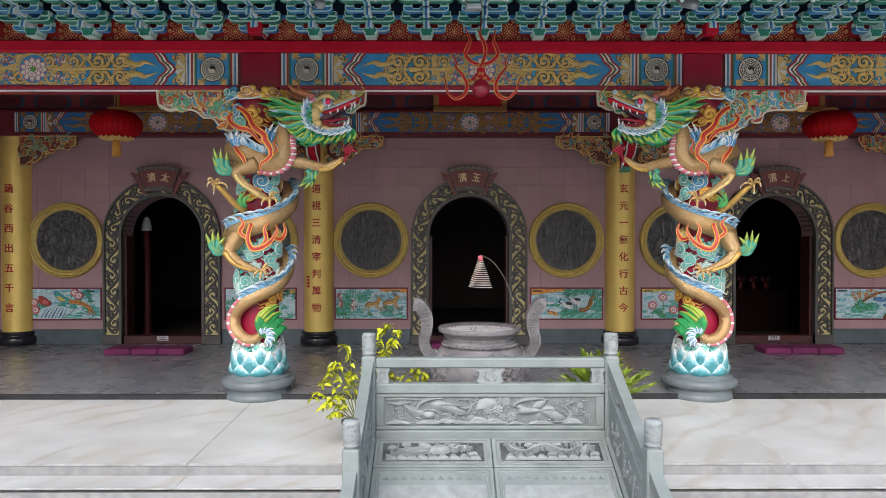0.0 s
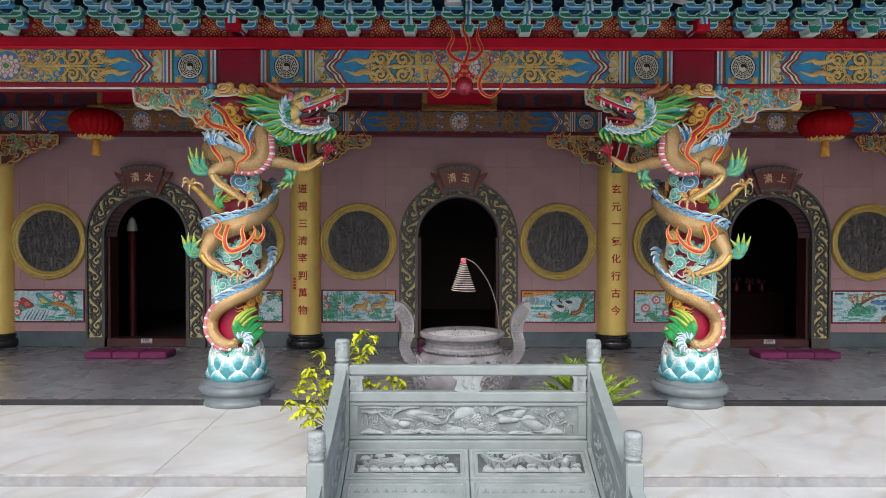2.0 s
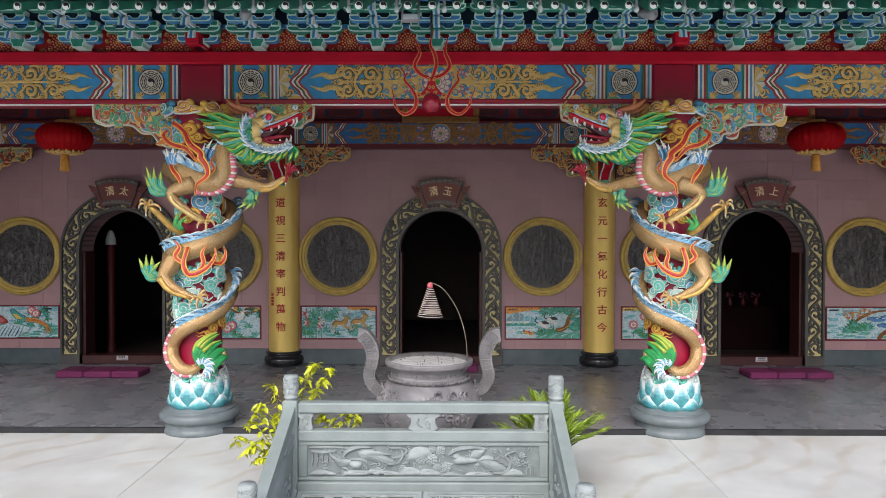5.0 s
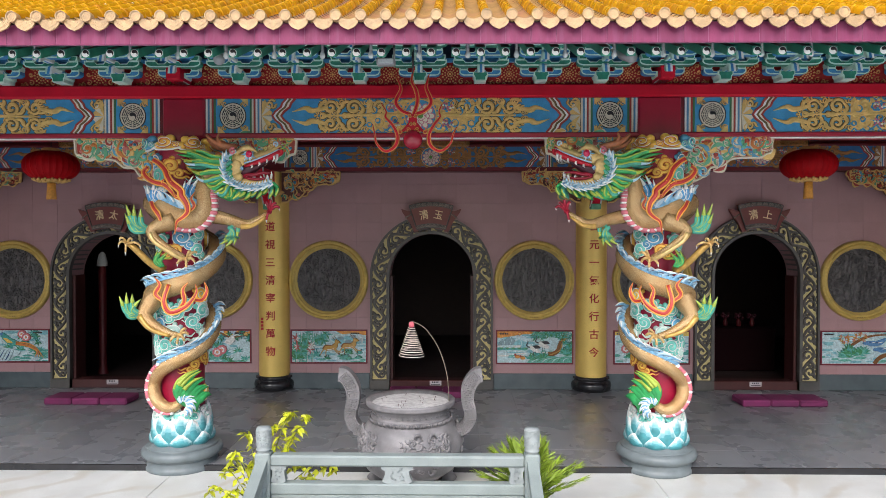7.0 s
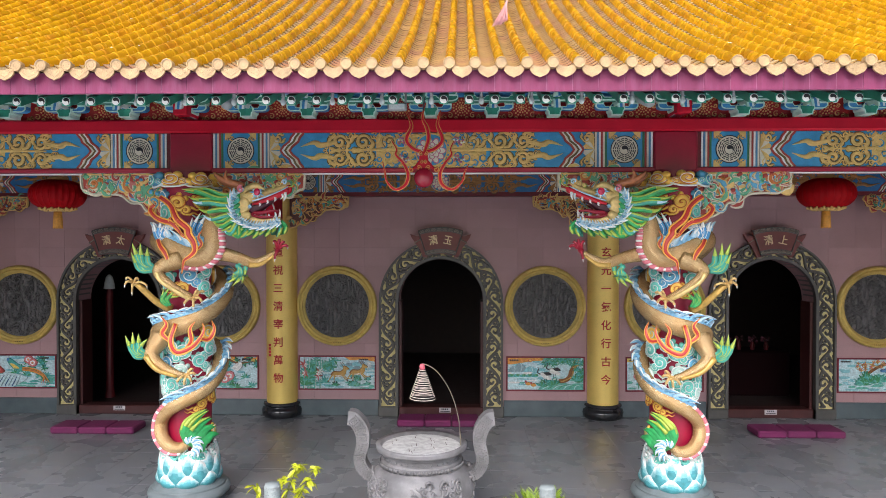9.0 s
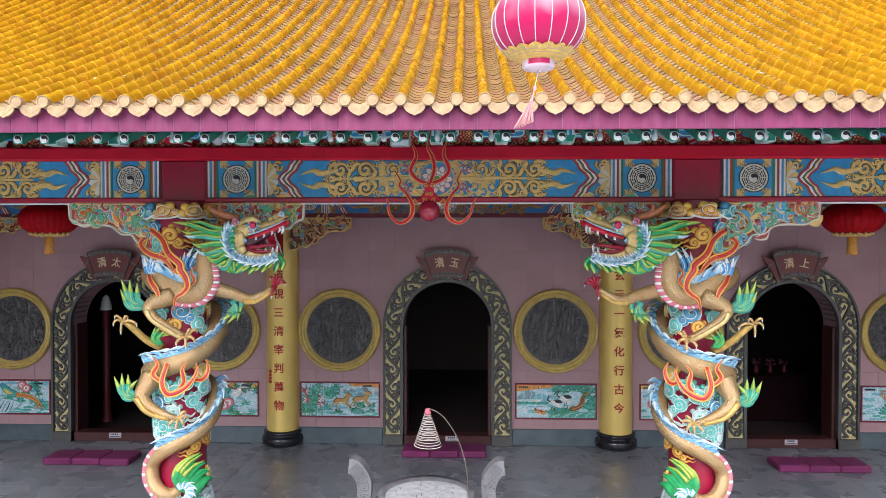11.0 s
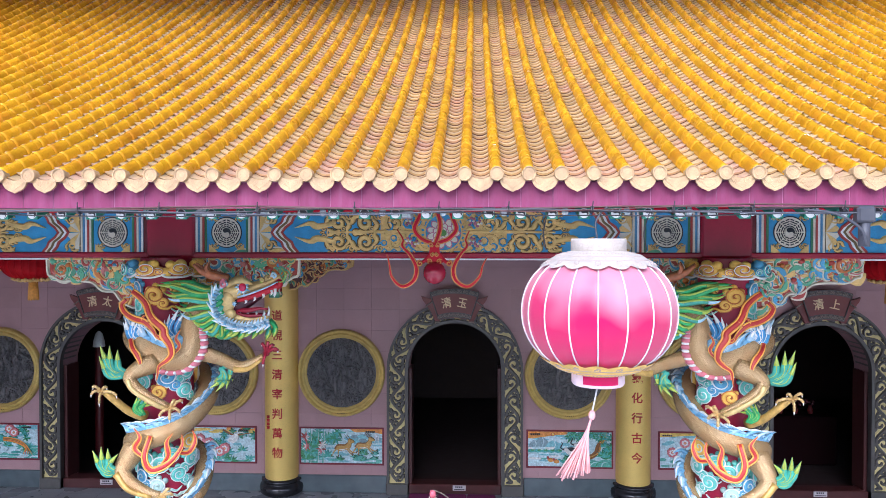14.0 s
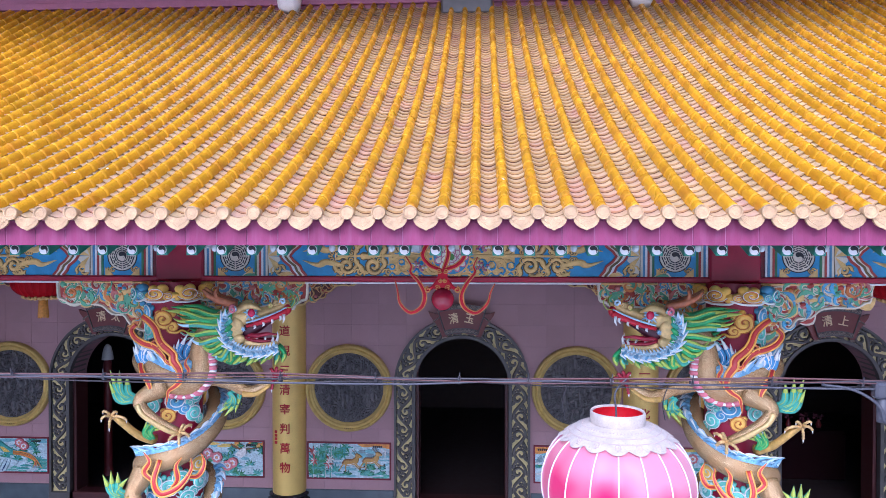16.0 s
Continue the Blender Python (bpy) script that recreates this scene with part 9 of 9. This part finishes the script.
# ---- tiles and slabs, laid last ----
# Wall tiles, trimmed round the doorways; the offcuts lie under the door surrounds.
TW, TH, GAP = 0.43, 0.325, 0.0007
whole = Shape().box(GAP, TW - GAP, -0.006, 0.003, GAP, TH - GAP, 0.0012).mesh("tile")
whole.materials.append(wall_tile)
cut = Shape()
for i in range(-20, 20):
    for j in range(11):
        x, z = i * TW, 0.25 + j * TH
        if abs(x + TW / 2) > 8.4 or z > 3.75:
            continue
        hits = sum(in_opening(x + TW * a / 4, z + TH * b / 4, 0.004) for a in range(5) for b in range(5))
        if not hits:
            piece("tile", whole, wall, x, 0.0, z)
        elif hits < 25:
            for a in range(5):
                for b in range(5):
                    u0, u1, v0, v1 = x + TW * a / 5, x + TW * (a + 1) / 5, z + TH * b / 5, z + TH * (b + 1) / 5
                    if not any(in_opening(u, v, 0.004) for u in (u0, u1) for v in (v0, v1)):
                        cut.box(u0, u1, -0.006, 0.003, v0, v1, 0.0)
part("cut_tiles", cut, wall_tile, wall, kind="stuff")

# Porch floor tiles.
FT = 0.62
tile = Shape().box(0.0016, FT - 0.0016, 0.0016, FT - 0.0016, -0.02, 0.0, 0.002).mesh("floor_tile")
tile.materials.append(floor_tile)
for i in range(-15, 15):
    for j in range(7):
        piece("floor_tile", tile, floor, i * FT + 0.1, -3.98 + j * FT, 0.0)

# Terrace slabs follow its fall; step treads and noses.
SW = 2.69
slabs = {}
for j in range(1):
    y0, y1 = -6.29, -4.02
    for i in range(-4, 5):
        x = i * SW - 0.09
        if j not in slabs:
            g = Shape().box(0.0015, SW - 0.0015, y0 + 0.003, y1 - 0.003, -0.11, 0.0, 0.006)
            g.v = [(a, b, c + terrace_z(b) if c > -0.06 else -0.127) for a, b, c in g.v]
            slabs[j] = g.mesh("slab")
            slabs[j].materials.append(pale_marble)
            slabs[j].materials.append(marble_front_shade)
            # Faces turned to the front take the shaded tone.
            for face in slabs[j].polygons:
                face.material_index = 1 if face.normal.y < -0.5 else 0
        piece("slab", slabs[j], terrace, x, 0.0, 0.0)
nose = Shape().box(0.0015, SW - 0.0015, -0.315, 0.0, -0.02, 0.0, 0.008).mesh("tread_slab")
nose.materials.append(pale_marble)
nose.materials.append(marble_front_shade)
# Tread noses get the shaded tone on their fronts too.
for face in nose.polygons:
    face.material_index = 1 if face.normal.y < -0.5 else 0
for k in range(5):
    for i in range(-4, 5):
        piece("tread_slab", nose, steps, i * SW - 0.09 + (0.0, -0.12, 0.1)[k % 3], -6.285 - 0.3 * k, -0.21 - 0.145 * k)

# Roof tiles. The barrels and pans of the lowest courses are single pieces, those further up are joined.
R, SEG, PAN = 0.0395, 0.186, 0.1


def barrel(n=7):
    """One half-round cover tile along +y, with a raised lip at its lower end."""
    g = Shape()
    rings = [(-0.004, R * 1.0), (-0.004, R * 1.045), (0.03, R * 1.035), (0.037, R), (SEG + 0.012, R * 0.97)]
    vs = [(r * math.cos(math.pi * i / (n - 1)), y, r * 1.62 * math.sin(math.pi * i / (n - 1)) - 0.008) for y, r in rings for i in range(n)]
    fs = [[k * n + i, k * n + i + 1, (k + 1) * n + i + 1, (k + 1) * n + i] for k in range(len(rings) - 1) for i in range(n - 1)]
    return g.add(vs, fs, 0, True)


def pan(n=7):
    """One dished tile between the covers, with a thick lower edge."""
    g = Shape()
    w = PITCH / 2 - R * 0.6
    xs = [-w + 2 * w * i / (n - 1) for i in range(n)]
    dip = lambda x: 0.008 - 0.036 * (1 - (x / w) ** 2)
    vs = [(x, 0.008, dip(x) - 0.028) for x in xs] + [(x, 0.003, dip(x) - 0.015) for x in xs] + [(x, -0.002, dip(x)) for x in xs] + [(x, PAN * 1.25, dip(x) - 0.024) for x in xs]
    # The lip's lower front carries the painted shadow.
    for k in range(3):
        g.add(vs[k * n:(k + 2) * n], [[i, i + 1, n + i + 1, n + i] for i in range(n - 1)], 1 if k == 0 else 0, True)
    return g


def course(step):
    """Distances back from the eave at which tiles of that length begin."""
    s, out = 0.0, []
    while s < RUN - 0.02:
        out.append(s)
        s += step * math.cos(roof_point(s)[2])
    return out


def on_roof(x, s, lift=0.0, jog=0.0):
    y, z, a = roof_point(s)
    return Matrix.Translation((x, y, z + lift)) @ Matrix.Rotation(a + jog, 4, "X")


def roof_piece(name, me, x, s, lift=0.0):
    ob = new(name, me)
    m = on_roof(x, s, lift)
    m.translation *= MODULE
    ob.parent, ob.matrix_local = roof, m
    return ob


rng = random.Random(5)
barrel_me, pan_me = barrel().mesh("barrel_tile"), pan().mesh("pan_tile")
barrel_me.materials.append(roof_glaze)
pan_me.materials.append(pan_glaze)
pan_me.materials.append(pan_edge_shade)
ROWS_X = [0.25 + PITCH * k for k in range(-52, 50)]
rest_b, rest_p = Shape(), Shape()
b0, p0 = barrel(), pan()
for x in ROWS_X:
    if abs(x) > 10:
        continue
    jog = rng.uniform(-0.004, 0.004)
    for k, s in enumerate(course(SEG)):
        if k < 7 and abs(x) < 3.6:
            roof_piece("barrel_tile", barrel_me, x + jog, s)
        elif abs(x) < 8.6:
            rest_b.join(b0, on_roof(x + jog + rng.uniform(-0.003, 0.003), s, rng.uniform(-0.002, 0.002)))
    for k, s in enumerate(course(PAN)):
        if k < 7 and abs(x) < 3.6:
            roof_piece("pan_tile", pan_me, x + PITCH / 2, s, 0.004)
        elif abs(x) < 8.6:
            rest_p.join(p0, on_roof(x + PITCH / 2, s, 0.004 + rng.uniform(-0.002, 0.002), rng.uniform(-0.02, 0.02)))
part("barrel_tiles", rest_b, roof_glaze, roof, kind="stuff")
part("pan_tiles", rest_p, [pan_glaze, pan_edge_shade], roof, kind="stuff")

# Round end caps and pointed drip tiles along the eave.
g = Shape().disc(0, 0, R * 1.12, -0.02, 0.03, 20)
g.lathe([(R * 1.12, 0.0), (R * 1.12, 0.012), (R * 0.96, 0.006), (R * 0.9, 0.002)], 20)
k = len(g.v) - 80
g.v = g.v[:k] + [(a, -0.02 - c, b) for a, b, c in g.v[k:]]
g.stroke(arc(0, 0, R * 0.5, 0, 350, 16), 0.006, -0.02, 0.0015)
cap = g.mesh("end_cap")
cap.materials.append(end_glaze)
g = Shape()
w = PITCH * 0.405
lip = [(-w, 0.0)] + [(-w + 2 * w * i / 8, -0.03 * (1 - (2 * i / 8 - 1) ** 2)) for i in range(1, 8)] + [(w, 0.0)]
low = [(w * 1.0, -0.036), (w * 0.93, -0.058), (w * 0.76, -0.078), (w * 0.48, -0.094), (w * 0.2, -0.102), (0, -0.111), (-w * 0.2, -0.102), (-w * 0.48, -0.094), (-w * 0.76, -0.078), (-w * 0.93, -0.058), (-w * 1.0, -0.036)]
g.prism(lip + low, -0.012, 0.004)
for s in (-1, 1):
    g.stroke(spiral(s * w * 0.4, -0.045, 0.022, 0.005, 90, s * 1.3, 10), 0.005, -0.012, 0.0016)
    g.stroke([(s * w * 0.85, -0.028), (s * w * 0.6, -0.058), (s * w * 0.2, -0.076), (0, -0.09)], 0.006, -0.012, 0.0018)
drip = g.mesh("drip_tile")
drip.materials.append(end_glaze)
for x in ROWS_X:
    if abs(x) < 9.9:
        piece("end_cap", cap, roof, x, EAVE_Y - 0.005, EAVE_Z + 0.004)
        piece("drip_tile", drip, roof, x + PITCH / 2, EAVE_Y - 0.004, EAVE_Z + 0.002)

# Purple tiled fascia under the eave.
fascia = part("fascia", Shape().box(-10.2, 10.2, -6.285, -6.24, 4.145, 4.31, 0.004), mortar_pale, label="purple glazed tile fascia board under the eave", kind="structure", category="fascia")
ft = Shape().box(0.0025, 0.1975, -0.004, 0.0, 0.0, 0.158, 0.003).mesh("fascia_tile")
ft.materials.append(fascia_purple)
for k in range(-50, 50):
    piece("fascia_tile", ft, fascia, 0.2 * k, -6.285, 4.143)

# Bird droppings and chips of pale mortar on the roof.
rng = random.Random(66)
g = Shape()
for k in range(46):
    x, s = rng.choice(ROWS_X[14:86]) + rng.uniform(-0.01, 0.01), rng.uniform(0.1, 5.6)
    m = on_roof(x, s, 0.055)
    for j in range(3):
        g.blob(m @ Vector((rng.uniform(-0.012, 0.012), rng.uniform(-0.02, 0.02), 0)), (rng.uniform(0.004, 0.012), rng.uniform(0.006, 0.016), 0.003), 0, 6, 4)
part("droppings", g, white_paint, roof, kind="stuff")
